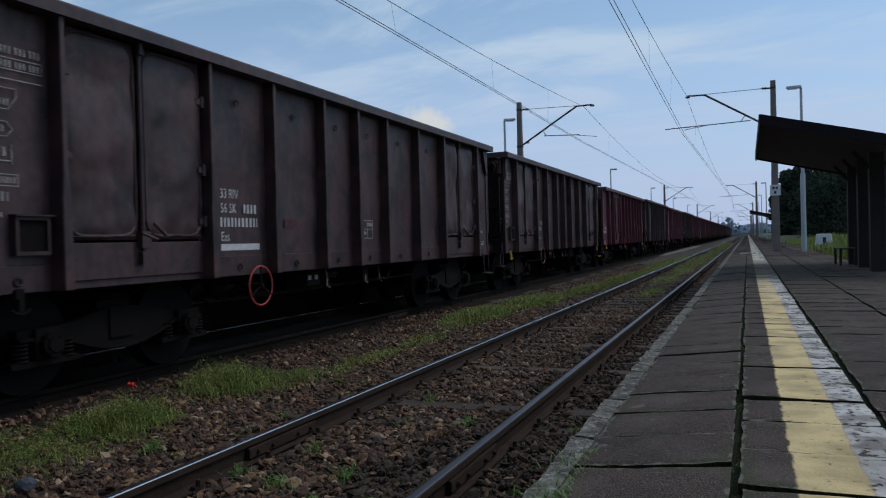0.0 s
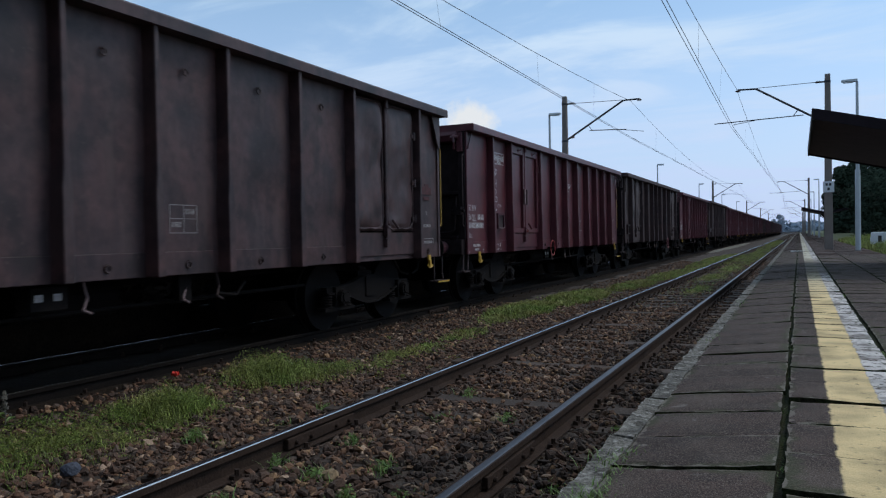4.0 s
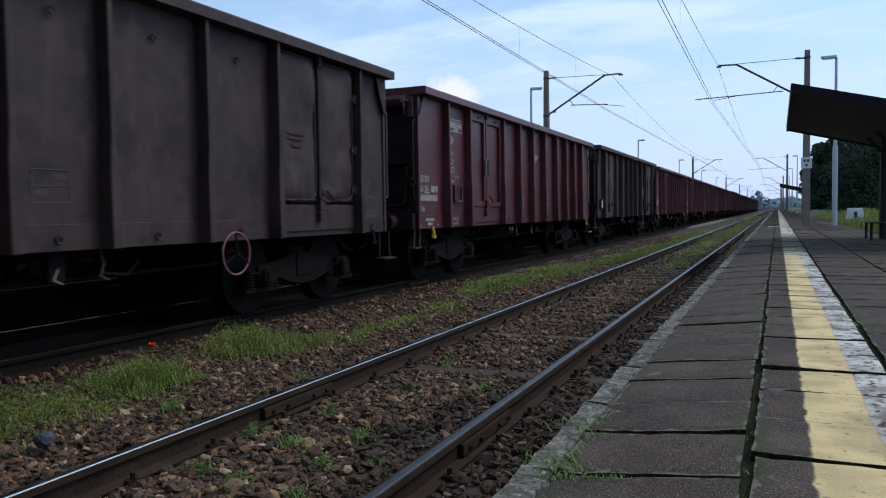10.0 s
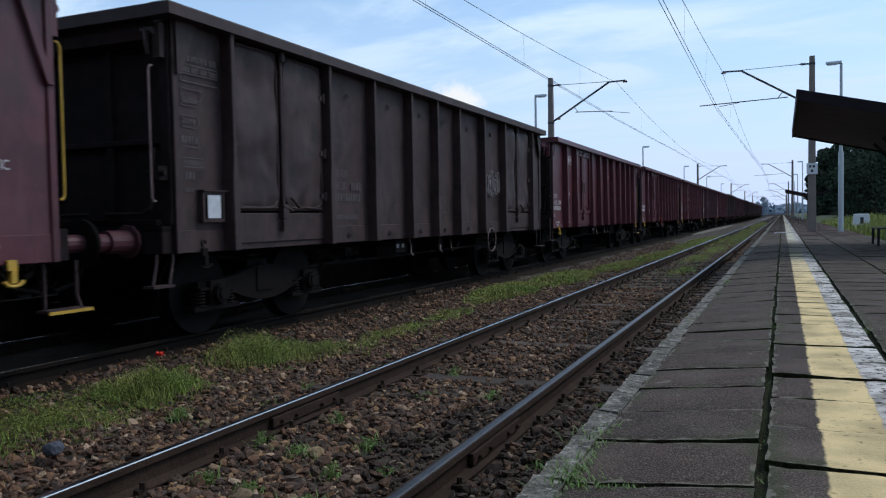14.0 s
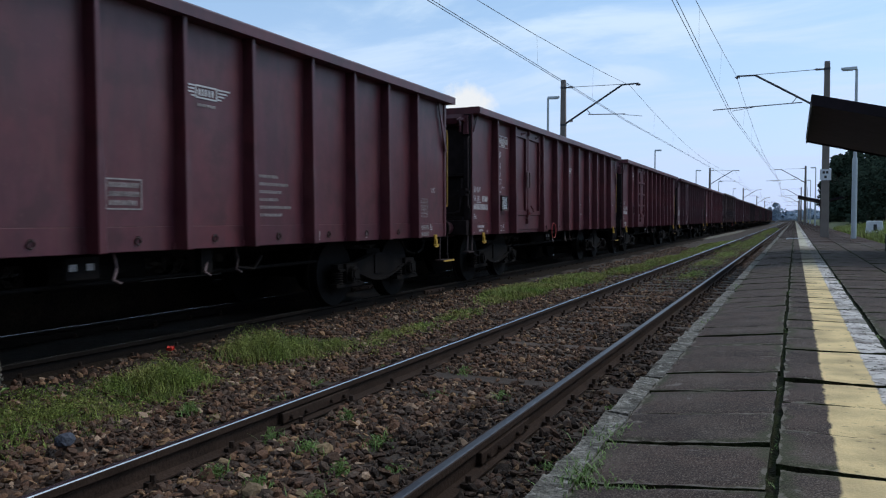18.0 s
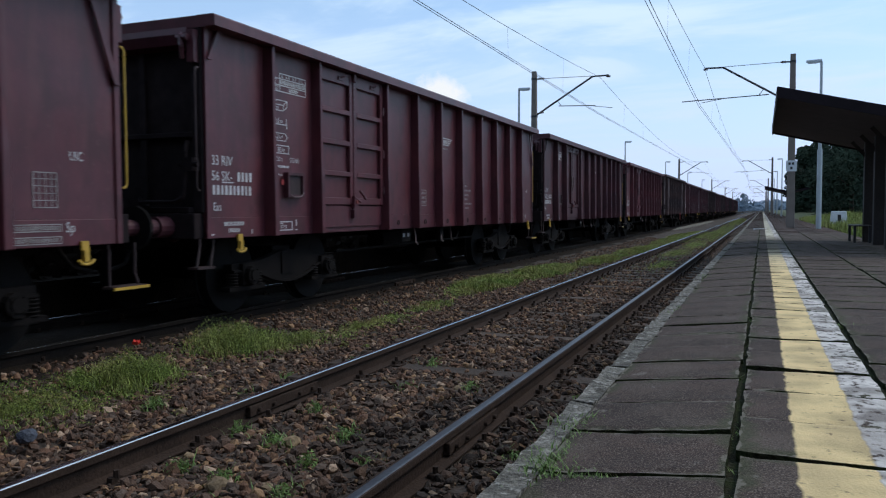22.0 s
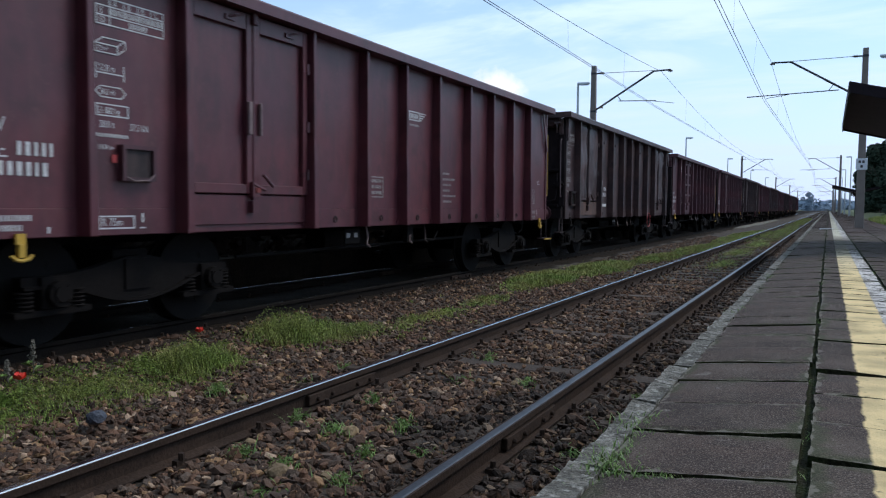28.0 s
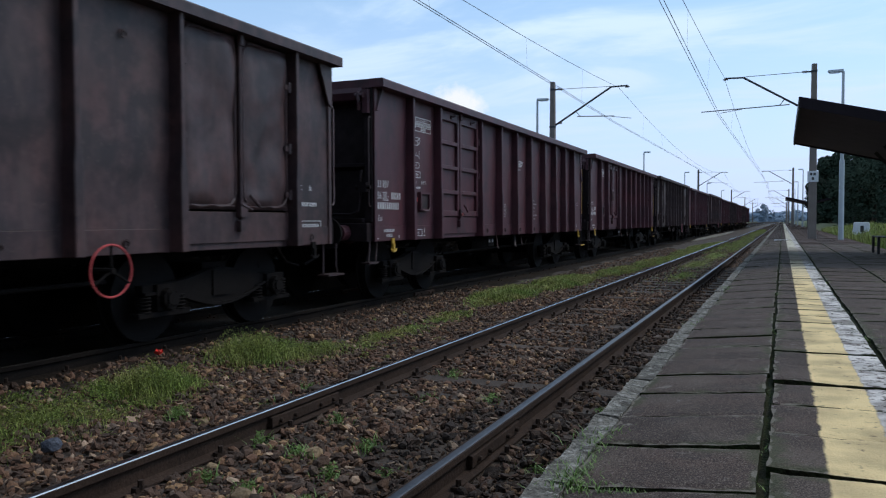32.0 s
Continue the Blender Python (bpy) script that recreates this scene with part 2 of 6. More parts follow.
def stone_palette(name, deep):
    """Stones of several colours, one for each stone."""
    m = material(name, (0.1, 0.08, 0.06), 0.92, var=0.3, scale=20, fine=90, bump=0.4)
    t = m.node_tree
    hsv = next(n for n in t.nodes if n.type == "HUE_SAT")
    rnd = t.nodes.new("ShaderNodeNewGeometry").outputs["Random Per Island"]
    ramp = t.nodes.new("ShaderNodeValToRGB")
    ramp.color_ramp.interpolation = "CONSTANT"
    el = ramp.color_ramp.elements
    cols = ((0.0, (0.046, 0.030, 0.020)), (0.20, (0.080, 0.051, 0.033)), (0.45, (0.122, 0.071, 0.043)), (0.64, (0.094, 0.073, 0.055)), (0.78, (0.165, 0.101, 0.058)), (0.89, (0.26, 0.175, 0.092)), (0.95, (0.34, 0.27, 0.19)))
    while len(el) < len(cols):
        el.new(0.5)
    for e, (p, c) in zip(el, cols):
        e.position, e.color = p, (c[0] * deep * 1.10, c[1] * deep * 0.93, c[2] * deep * 0.88, 1)
    t.links.new(rnd, ramp.inputs["Fac"])
    t.links.new(ramp.outputs["Color"], hsv.inputs["Color"])
    return m


STONE = stone_palette("ballast_stone", 0.94)
DARKSTONE = stone_palette("dark_ballast_stone", 0.43)
OCHRE = material("ochre_stone", (0.26, 0.175, 0.095), 0.85, var=0.3, scale=14, fine=70, bump=0.3, spread=0.3)
BEDDING = material("ballast_bed", (0.060, 0.039, 0.026), 0.95, var=0.45, scale=10, fine=26, bump=1.0, tint=(0.034, 0.025, 0.018))
# Cinders, taken near black to put the shade under the train into them.
SOIL = material("cinder_and_shade_ground", (0.017, 0.0125, 0.010), 0.95, var=0.45, scale=3, fine=30, bump=1.0, tint=(0.028, 0.020, 0.014), spec=0.1)
DIRT = material("mossy_joint_dirt", (0.028, 0.024, 0.015), 0.95, var=0.5, scale=9, fine=60, bump=1.0, tint=(0.026, 0.036, 0.012), spec=0.1)
MEADOW = material("rough_grass_ground", (0.060, 0.085, 0.022), 0.95, var=0.4, scale=0.6, fine=14, bump=1.0, tint=(0.085, 0.085, 0.035))
GRASS = material("grass_blades", (0.150, 0.235, 0.036), 0.7, var=0.35, scale=1.3, fine=18, bump=0, tint=(0.255, 0.235, 0.062), spread=0.7, island=True)
WEED = material("weed_leaves", (0.17, 0.27, 0.06), 0.55, var=0.3, scale=3, fine=18, bump=0, spread=0.3, island=True)
LEAF = material("tree_leaves", (0.027, 0.043, 0.030), 0.95, var=0.4, scale=0.25, fine=3, bump=0, spread=0.4, island=True, spec=0.04)
# Distance haze is put into this pale blue leaf colour.
FARLEAF = material("haze_tinted_leaves", (0.19, 0.255, 0.33), 0.95, var=0.25, scale=0.05, fine=1, bump=0)
PRIMER = material("rubbed_brown_primer", (0.125, 0.062, 0.046), 0.7, var=0.3, scale=4, fine=30, bump=0.1, tint=(0.075, 0.042, 0.036))
SEED = material("dry_seed_heads", (0.17, 0.15, 0.12), 0.9, var=0.3, scale=20, fine=60, bump=0)
BARK = material("bark", (0.06, 0.045, 0.035), 0.9, var=0.3, scale=4, fine=30, bump=0.5)
KERB = material("weathered_kerb", (0.20, 0.182, 0.155), 0.95, var=0.5, scale=9, fine=55, bump=0.9, tint=(0.10, 0.088, 0.070), spread=0.2)
SLAB = material("dark_concrete_slab", (0.073, 0.047, 0.038), 0.92, var=0.42, scale=3, fine=75, bump=0.35, spread=0.22, tint=(0.044, 0.030, 0.025), spec=0.2)


def layer(t, p, colour, factor):
    """Lays a colour over the base colour where the factor says."""
    mx = t.nodes.new("ShaderNodeMix")
    mx.data_type = "RGBA"
    mx.inputs["B"].default_value = (*colour, 1)
    t.links.new(p.inputs["Base Color"].links[0].from_socket, mx.inputs["A"])
    t.links.new(factor, mx.inputs["Factor"])
    t.links.new(mx.outputs["Result"], p.inputs["Base Color"])


def node_math(t, op, a, b):
    n = t.nodes.new("ShaderNodeMath")
    n.operation = op
    for k, v in enumerate((a, b)):
        if isinstance(v, (int, float)):
            n.inputs[k].default_value = v
        else:
            t.links.new(v, n.inputs[k])
    return n.outputs[0]


def node_range(t, v, a, b, lo=0.0, hi=1.0):
    n = t.nodes.new("ShaderNodeMapRange")
    for nm, q in (("From Min", a), ("From Max", b), ("To Min", lo), ("To Max", hi)):
        n.inputs[nm].default_value = q
    t.links.new(v, n.inputs["Value"])
    return n.outputs[0]


def node_noise(t, vec, scale, detail=6):
    n = t.nodes.new("ShaderNodeTexNoise")
    n.inputs["Scale"].default_value, n.inputs["Detail"].default_value = scale, detail
    t.links.new(vec, n.inputs["Vector"])
    return n.outputs["Fac"]


def worn_slab(name, hw, hl):
    """Old concrete: bare grit, lime blooms, edges rubbed pale and a little moss."""
    m = SLAB.copy()
    m.name = name
    t = m.node_tree
    p = t.nodes["Principled BSDF"]
    world = t.nodes.new("ShaderNodeNewGeometry").outputs["Position"]
    own = next(n for n in t.nodes if n.type == "TEX_COORD").outputs["Object"]
    s = t.nodes.new("ShaderNodeSeparateXYZ")
    t.links.new(own, s.inputs[0])
    dx = node_math(t, "SUBTRACT", hw, node_math(t, "ABSOLUTE", s.outputs["X"], 0))
    dy = node_math(t, "SUBTRACT", hl, node_math(t, "ABSOLUTE", s.outputs["Y"], 0))
    rim = node_math(t, "MINIMUM", dx, dy)
    rough = node_noise(t, world, 13, 8)
    blotch = node_noise(t, world, 2.3, 7)
    grit = node_noise(t, world, 165, 3)
    edge = node_math(t, "ADD", rim, node_range(t, rough, 0.3, 0.7, -0.022, 0.03))
    layer(t, p, (0.040, 0.031, 0.028), node_range(t, node_noise(t, world, 5.5, 8), 0.55, 0.68, 0.0, 0.7))
    layer(t, p, (0.118, 0.089, 0.071), node_range(t, blotch, 0.50, 0.68, 0.0, 0.6))
    layer(t, p, (0.28, 0.25, 0.22), node_range(t, node_noise(t, world, 9, 9), 0.66, 0.72, 0.0, 0.45))
    layer(t, p, (0.225, 0.185, 0.15), node_range(t, grit, 0.55, 0.64, 0.0, 0.7))
    layer(t, p, (0.020, 0.016, 0.014), node_range(t, grit, 0.46, 0.36, 0.0, 0.85))
    layer(t, p, (0.045, 0.055, 0.022), node_range(t, node_math(t, "ADD", edge, node_range(t, blotch, 0.4, 0.6, 0.05, -0.03)), 0.05, 0.0, 0.0, 0.6))
    layer(t, p, (0.26, 0.225, 0.19), node_range(t, edge, 0.009, 0.003, 0.0, 0.45))
    return m


def weathered(m, dark, dust):
    """Soot smears and dull dust on an old painted side, different on every sheet."""
    t = m.node_tree
    p = t.nodes["Principled BSDF"]
    own = next(n for n in t.nodes if n.type == "TEX_COORD").outputs["Object"]
    shift = t.nodes.new("ShaderNodeVectorMath")
    shift.operation = "ADD"
    t.links.new(own, shift.inputs[0])
    t.links.new(node_math(t, "MULTIPLY", t.nodes.new("ShaderNodeObjectInfo").outputs["Random"], 61.0), shift.inputs[1])
    tall = t.nodes.new("ShaderNodeMapping")
    tall.inputs["Scale"].default_value = (1, 3.2, 0.7)
    t.links.new(shift.outputs[0], tall.inputs["Vector"])
    layer(t, p, dust, node_range(t, node_noise(t, tall.outputs[0], 1.7, 9), 0.52, 0.70, 0.0, 0.6))
    layer(t, p, dark, node_range(t, node_noise(t, shift.outputs[0], 2.6, 9), 0.54, 0.66, 0.0, 0.75))
    layer(t, p, dust, node_range(t, node_noise(t, shift.outputs[0], 19.0, 6), 0.62, 0.70, 0.0, 0.5))


weathered(BROWN, (0.020, 0.014, 0.015), (0.085, 0.052, 0.048))
weathered(COAL, (0.016, 0.0105, 0.0105), (0.076, 0.047, 0.043))
weathered(MAROON, (0.060, 0.0175, 0.0215), (0.120, 0.040, 0.043))
weathered(MAROON_B, (0.036, 0.016, 0.020), (0.085, 0.038, 0.042))
SLAB_A = worn_slab("worn_edge_slab", 0.318, 0.264)
SLAB_B = worn_slab("worn_line_slab", 0.30, 0.269)
SLAB_C = worn_slab("worn_paving_slab", 0.372, 0.269)
KERB_STONE = KERB.copy()
KERB_STONE.name = "lichened_kerb"
kt, kp = KERB_STONE.node_tree, KERB_STONE.node_tree.nodes["Principled BSDF"]
kpos = kt.nodes.new("ShaderNodeNewGeometry").outputs["Position"]
layer(kt, kp, (0.055, 0.047, 0.036), node_range(kt, node_noise(kt, kpos, 7, 8), 0.46, 0.60, 0.0, 0.85))
layer(kt, kp, (0.36, 0.335, 0.295), node_range(kt, node_noise(kt, kpos, 21, 8), 0.55, 0.64, 0.0, 0.8))
layer(kt, kp, (0.03, 0.027, 0.02), node_range(kt, node_noise(kt, kpos, 60, 4), 0.44, 0.34, 0.0, 0.8))
CONCRETE = material("mast_concrete", (0.19, 0.16, 0.145), 0.9, var=0.2, scale=2, fine=40, bump=0.2)
POLE = material("painted_lamp_pole", (0.42, 0.46, 0.50), 0.5, var=0.1, scale=2, fine=30, bump=0.02)
STEEL = material("dark_steel_arm", (0.035, 0.037, 0.045), 0.6, 0.3, var=0.2, scale=4, fine=40, bump=0.05)
WIRE = material("copper_wire", (0.05, 0.05, 0.055), 0.5, 0.5, var=0.1, scale=1, fine=20, bump=0)
INSUL = material("insulator", (0.10, 0.06, 0.05), 0.3, var=0.2, scale=20, fine=60, bump=0)
# The underside's lack of light is put into this end board colour.
ENDBOARD = material("underside_toned_board", (0.020, 0.014, 0.019), 0.85, var=0.3, scale=3, fine=30, bump=0.2, spec=0.2)
# Lighter base, so the shaded underside does not go black.
ROOF = material("dark_roofing", (0.085, 0.052, 0.062), 0.85, var=0.3, scale=2, fine=30, bump=0.2)
TIMBER = material("dark_stained_timber", (0.035, 0.026, 0.025), 0.8, var=0.3, scale=3, fine=30, bump=0.2)
BUDRED = material("poppy_petals", (0.78, 0.055, 0.035), 0.5, var=0.1, scale=30, fine=60, bump=0)
BLUEROCK = material("blue_grey_stone", (0.055, 0.062, 0.085), 0.7, var=0.3, scale=12, fine=70, bump=0.4)
BLACKINK = material("black_ink", (0.02, 0.02, 0.022), 0.6, var=0.1, scale=10, fine=40, bump=0)


def painted_slab(base, name):
    """Concrete slabs with a worn yellow line and a chipped white line along them (the lines run along y at fixed x)."""
    m = base.copy()
    m.name = name
    t = m.node_tree
    p = t.nodes["Principled BSDF"]
    old = p.inputs["Base Color"].links[0].from_socket
    g = t.nodes.new("ShaderNodeNewGeometry")
    s = t.nodes.new("ShaderNodeSeparateXYZ")
    t.links.new(g.outputs["Position"], s.inputs[0])
    n = t.nodes.new("ShaderNodeTexNoise")
    n.inputs["Scale"].default_value, n.inputs["Detail"].default_value = 9, 6
    t.links.new(g.outputs["Position"], n.inputs["Vector"])
    n2 = t.nodes.new("ShaderNodeTexNoise")
    n2.inputs["Scale"].default_value, n2.inputs["Detail"].default_value = 24, 8
    t.links.new(g.outputs["Position"], n2.inputs["Vector"])
    off = t.nodes.new("ShaderNodeMath")
    off.operation = "MULTIPLY_ADD"
    off.inputs[1].default_value, off.inputs[2].default_value = 0.045, -0.022
    t.links.new(n.outputs["Fac"], off.inputs[0])
    x = t.nodes.new("ShaderNodeMath")
    x.operation = "ADD"
    t.links.new(s.outputs["X"], x.inputs[0])
    t.links.new(off.outputs[0], x.inputs[1])

    def band(a, b, soft):
        up = t.nodes.new("ShaderNodeMapRange")
        up.inputs["From Min"].default_value, up.inputs["From Max"].default_value = a - soft, a + soft
        dn = t.nodes.new("ShaderNodeMapRange")
        dn.inputs["From Min"].default_value, dn.inputs["From Max"].default_value = b + soft, b - soft
        mu = t.nodes.new("ShaderNodeMath")
        mu.operation = "MULTIPLY"
        for k, node in enumerate((up, dn)):
            t.links.new(x.outputs[0], node.inputs["Value"])
            t.links.new(node.outputs[0], mu.inputs[k])
        return mu.outputs[0]

    def wear(lo, hi, fac):
        w = t.nodes.new("ShaderNodeMapRange")
        w.inputs["From Min"].default_value, w.inputs["From Max"].default_value = lo, hi
        t.links.new(n2.outputs["Fac"], w.inputs["Value"])
        mu = t.nodes.new("ShaderNodeMath")
        mu.operation = "MULTIPLY"
        t.links.new(w.outputs[0], mu.inputs[0])
        t.links.new(fac, mu.inputs[1])
        return mu.outputs[0]

    # feet have worn the lines thin where people cross, and dirt dulls them in patches
    cross = node_math(t, "MAXIMUM", node_range(t, s.outputs["Y"], 19.5, 16.0), node_range(t, s.outputs["Y"], 24.5, 29.0))
    trodden = node_math(t, "MULTIPLY", node_range(t, cross, 0.0, 1.0, 0.22, 1.0), node_range(t, node_noise(t, g.outputs["Position"], 3.1, 8), 0.62, 0.42, 0.62, 1.0))
    for a, b, col, lo, hi in ((2.485, 2.732, (0.78, 0.580, 0.295), 0.24, 0.38), (2.732, 2.93, (0.66, 0.605, 0.56), 0.38, 0.46)):
        mx = t.nodes.new("ShaderNodeMix")
        mx.data_type = "RGBA"
        mx.inputs["B"].default_value = (*col, 1)
        if a < 2.5:
            # the older paint further along has bleached to cream
            old_paint = t.nodes.new("ShaderNodeMix")
            old_paint.data_type = "RGBA"
            old_paint.inputs["A"].default_value, old_paint.inputs["B"].default_value = (*col, 1), (0.56, 0.51, 0.39, 1)
            t.links.new(node_range(t, s.outputs["Y"], 11.0, 22.0), old_paint.inputs["Factor"])
            t.links.new(old_paint.outputs["Result"], mx.inputs["B"])
        held = node_math(t, "MULTIPLY", wear(lo, hi, band(a, b, 0.006)), trodden)
        if a > 2.5:
            # whole stretches of the white line have scaled off to grey
            held = node_math(t, "MULTIPLY", held, node_range(t, node_noise(t, g.outputs["Position"], 4.2, 7), 0.60, 0.50, 0.40, 1.0))
        t.links.new(held, mx.inputs["Factor"])
        t.links.new(old, mx.inputs["A"])
        old = mx.outputs["Result"]
    t.links.new(old, p.inputs["Base Color"])
    return m


LINED = painted_slab(SLAB, "lined_slabs")
LINED_B = painted_slab(SLAB_B, "worn_lined_slab")


# ---- building blocks ----
def box(bm, x0, x1, y0, y1, z0, z1):
    vs = [bm.verts.new((x, y, z)) for x in (x0, x1) for y in (y0, y1) for z in (z0, z1)]
    for f in ((0, 1, 3, 2), (4, 6, 7, 5), (0, 4, 5, 1), (2, 3, 7, 6), (0, 2, 6, 4), (1, 5, 7, 3)):
        bm.faces.new([vs[i] for i in f])
    return vs


def prism(bm, ring0, ring1):
    """A closed solid between two rings of points of equal number."""
    a = [bm.verts.new(p) for p in ring0]
    b = [bm.verts.new(p) for p in ring1]
    n = len(a)
    for i in range(n):
        bm.faces.new((a[i], a[(i + 1) % n], b[(i + 1) % n], b[i]))
    bm.faces.new(a[::-1])
    bm.faces.new(b)


def rod(bm, p, q, r, n=8, r2=None):
    p, q = Vector(p), Vector(q)
    d = (q - p).normalized()
    u = d.orthogonal().normalized()
    v = d.cross(u)
    ring = lambda c, k: [c + (u * math.cos(2 * math.pi * i / n) + v * math.sin(2 * math.pi * i / n)) * k for i in range(n)]
    prism(bm, ring(p, r), ring(q, r if r2 is None else r2))


def tube(bm, pts, r, n=6):
    for p, q in zip(pts, pts[1:]):
        rod(bm, p, q, r, n)


def ring(bm, c, axis, R, r, n=24, k=6):
    """A torus round the x axis at c."""
    rows = []
    for i in range(n):
        a = 2 * math.pi * i / n
        row = []
        for j in range(k):
            b = 2 * math.pi * j / k
            rr = R + r * math.cos(b)
            row.append(bm.verts.new((c[0] + r * math.sin(b), c[1] + rr * math.cos(a), c[2] + rr * math.sin(a))))
        rows.append(row)
    for i in range(n):
        for j in range(k):
            bm.faces.new((rows[i][j], rows[(i + 1) % n][j], rows[(i + 1) % n][(j + 1) % k], rows[i][(j + 1) % k]))


def finish(bm, name, mat, bevel=0.0):
    bmesh.ops.recalc_face_normals(bm, faces=bm.faces)
    if bevel:
        bmesh.ops.bevel(bm, geom=bm.edges[:], offset=bevel, segments=1, profile=0.5, affect="EDGES", clamp_overlap=True)
    me = bpy.data.meshes.new(name)
    bm.to_mesh(me)
    bm.free()
    me.materials.append(mat)
    return me


def part(name, bm, mat, parent, label="", at=None, bevel=0.0):
    """One mesh object under a thing or part; bm may be a finished mesh."""
    me = bm if isinstance(bm, bpy.types.Mesh) else finish(bm, name, mat, bevel)
    ob = new(name, me)
    ob.parent = parent
    if at is not None:
        ob.matrix_basis = at
    return tagged(ob, label)


def thing(name, label, category, group="", at=None, kind=""):
    ob = tagged(new(name), label, category, group, kind)
    ob.empty_display_size = 0.1
    if at is not None:
        ob.matrix_basis = at
    return ob


def solid(name, bm, mat, label, category, kind="", group="", at=None, bevel=0.0):
    ob = new(name, finish(bm, name, mat, bevel) if isinstance(bm, bmesh.types.BMesh) else bm)
    if at is not None:
        ob.matrix_basis = at
    return tagged(ob, label, category, group, kind)


def cloud_mesh(name, verts, faces, mat, smooth=False):
    me = bpy.data.meshes.new(name)
    me.from_pydata(verts, [], faces)
    me.materials.append(mat)
    me.update()
    return me


# ---- ground, tracks, platform ----
X2 = -4.467          # centre line of the far track; the near one runs along x = 0
ZP = 0.35            # top of the platform over the rails
RAILX = 0.7525


def bed_height(x, y):
    """Height of the ground: ballast between the rails, cinders and grass elsewhere."""
    z = -0.215
    for c, top, half in ((0.0, -0.168, 0.95), (X2, -0.130, 1.45)):
        z = max(z, top - 0.12 * max(0.0, abs(x - c) - half))
    return z + 0.025 * noise.noise(Vector((x * 1.7, y * 1.7, 0))) + 0.012 * noise.noise(Vector((x * 6, y * 6, 3)))


def grid_mesh(name, xs, ys, h, mat):
    vs = [(x, y, h(x, y)) for y in ys for x in xs]
    n = len(xs)
    fs = [(j * n + i, j * n + i + 1, (j + 1) * n + i + 1, (j + 1) * n + i) for j in range(len(ys) - 1) for i in range(n - 1)]
    return cloud_mesh(name, vs, fs, mat)


def frange(a, b, s):
    return [a + (b - a) * i / max(1, round((b - a) / s)) for i in range(max(1, round((b - a) / s)) + 1)]


def land(x, y):
    """The whole ground: track bed, far side and the grass slope behind the platform, out to the horizon."""
    if -7.5 < x < 1.6:
        return bed_height(x, y)
    if x <= -7.5:
        return -0.25 + 0.03 * noise.noise(Vector((x * 0.5, y * 0.5, 0)))
    z = -0.25 if x < 5.2 else 0.12
    if x > 5.2 and y > -30:
        z += 0.5 * min(1.0, (x - 5.2) / 4) + 0.08 * noise.noise(Vector((x * 0.6, y * 0.6, 9)))
    return z


xs = [-2500, -700, -200, -60, -25, -14, -10.5] + frange(-7.6, 1.6, 0.12) + [2.2, 5.15, 5.3] + frange(5.8, 12, 0.7) + [15, 20, 40, 90, 300, 2500]
ys = [-400, -60, -20, -8, -3] + frange(0.0, 22.0, 0.14) + frange(22.6, 60, 0.8) + [64, 70, 78, 88, 100, 120, 150, 190, 250, 350, 600, 1200, 3000]
ground = solid("ground", grid_mesh("ground", xs, ys, land, BEDDING), BEDDING, "brown stone ballast and cinder ground beside the rails, rough grass behind", "ground", "structure")
ground.data.materials.append(MEADOW)
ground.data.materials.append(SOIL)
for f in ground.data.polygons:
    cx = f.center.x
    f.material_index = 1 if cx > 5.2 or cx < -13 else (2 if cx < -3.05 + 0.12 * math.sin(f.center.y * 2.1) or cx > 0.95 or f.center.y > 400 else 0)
    f.use_smooth = True


def rail_profile(x):
    return [(x - 0.036, -0.001), (x - 0.036, -0.034), (x - 0.009, -0.05), (x - 0.009, -0.125), (x - 0.07, -0.142), (x - 0.07, -0.15),
            (x + 0.07, -0.15), (x + 0.07, -0.142), (x + 0.009, -0.125), (x + 0.009, -0.05), (x + 0.036, -0.034), (x + 0.036, -0.001)]


def rail_mesh(x, y0, y1, mat):
    bm = bmesh.new()
    pr = rail_profile(x)
    prism(bm, [(a, y0, b) for a, b in pr], [(a, y1, b) for a, b in pr])
    return finish(bm, "rail", mat)


def railhead(x, y0, y1, h, mat):
    bm = bmesh.new()
    arc = [(h - 0.013 + 0.013 * math.sin(a), 0.0035 - 0.013 * (1 - math.cos(a))) for a in (0.0, 0.3, 0.6, 0.9, 1.2, 1.5)]
    pr = [(x - a, b) for a, b in arc[::-1]] + [(x + a, b) for a, b in arc]
    prism(bm, [(a, y0, b) for a, b in pr], [(a, y1, b) for a, b in pr])
    return finish(bm, "running_surface", mat)


def sleeper_mesh(mat):
    bm = bmesh.new()
    box(bm, -1.3, 1.3, -0.125, 0.125, -0.30, -0.152)
    return finish(bm, "sleeper", mat, 0.012)


def chair_mesh():
    """Ribbed base plate with its two clips and screws."""
    bm = bmesh.new()
    box(bm, -0.16, 0.16, -0.07, 0.07, -0.151, -0.138)
    for s in (-1, 1):
        box(bm, s * 0.085 - 0.018, s * 0.085 + 0.018, -0.035, 0.035, -0.14, -0.108)
        rod(bm, (s * 0.098, 0, -0.11), (s * 0.098, 0, -0.072), 0.016, 6)
        rod(bm, (s * 0.135, 0.045, -0.14), (s * 0.135, 0.045, -0.115), 0.014, 6)
    return finish(bm, "rail_fastening", RAILSIDE)


def joint_bar():
    bm = bmesh.new()
    for s in (-1, 1):
        box(bm, s * 0.016 - 0.007 * s - 0.008, s * 0.016 + 0.02 * s + 0.008, -0.42, 0.42, -0.118, -0.05)
        for y in (-0.33, -0.16, 0.16, 0.33):
            rod(bm, (s * 0.02, y, -0.085), (s * 0.066, y, -0.085), 0.016, 6)
    return finish(bm, "joint_bar", RAILSIDE, 0.004)


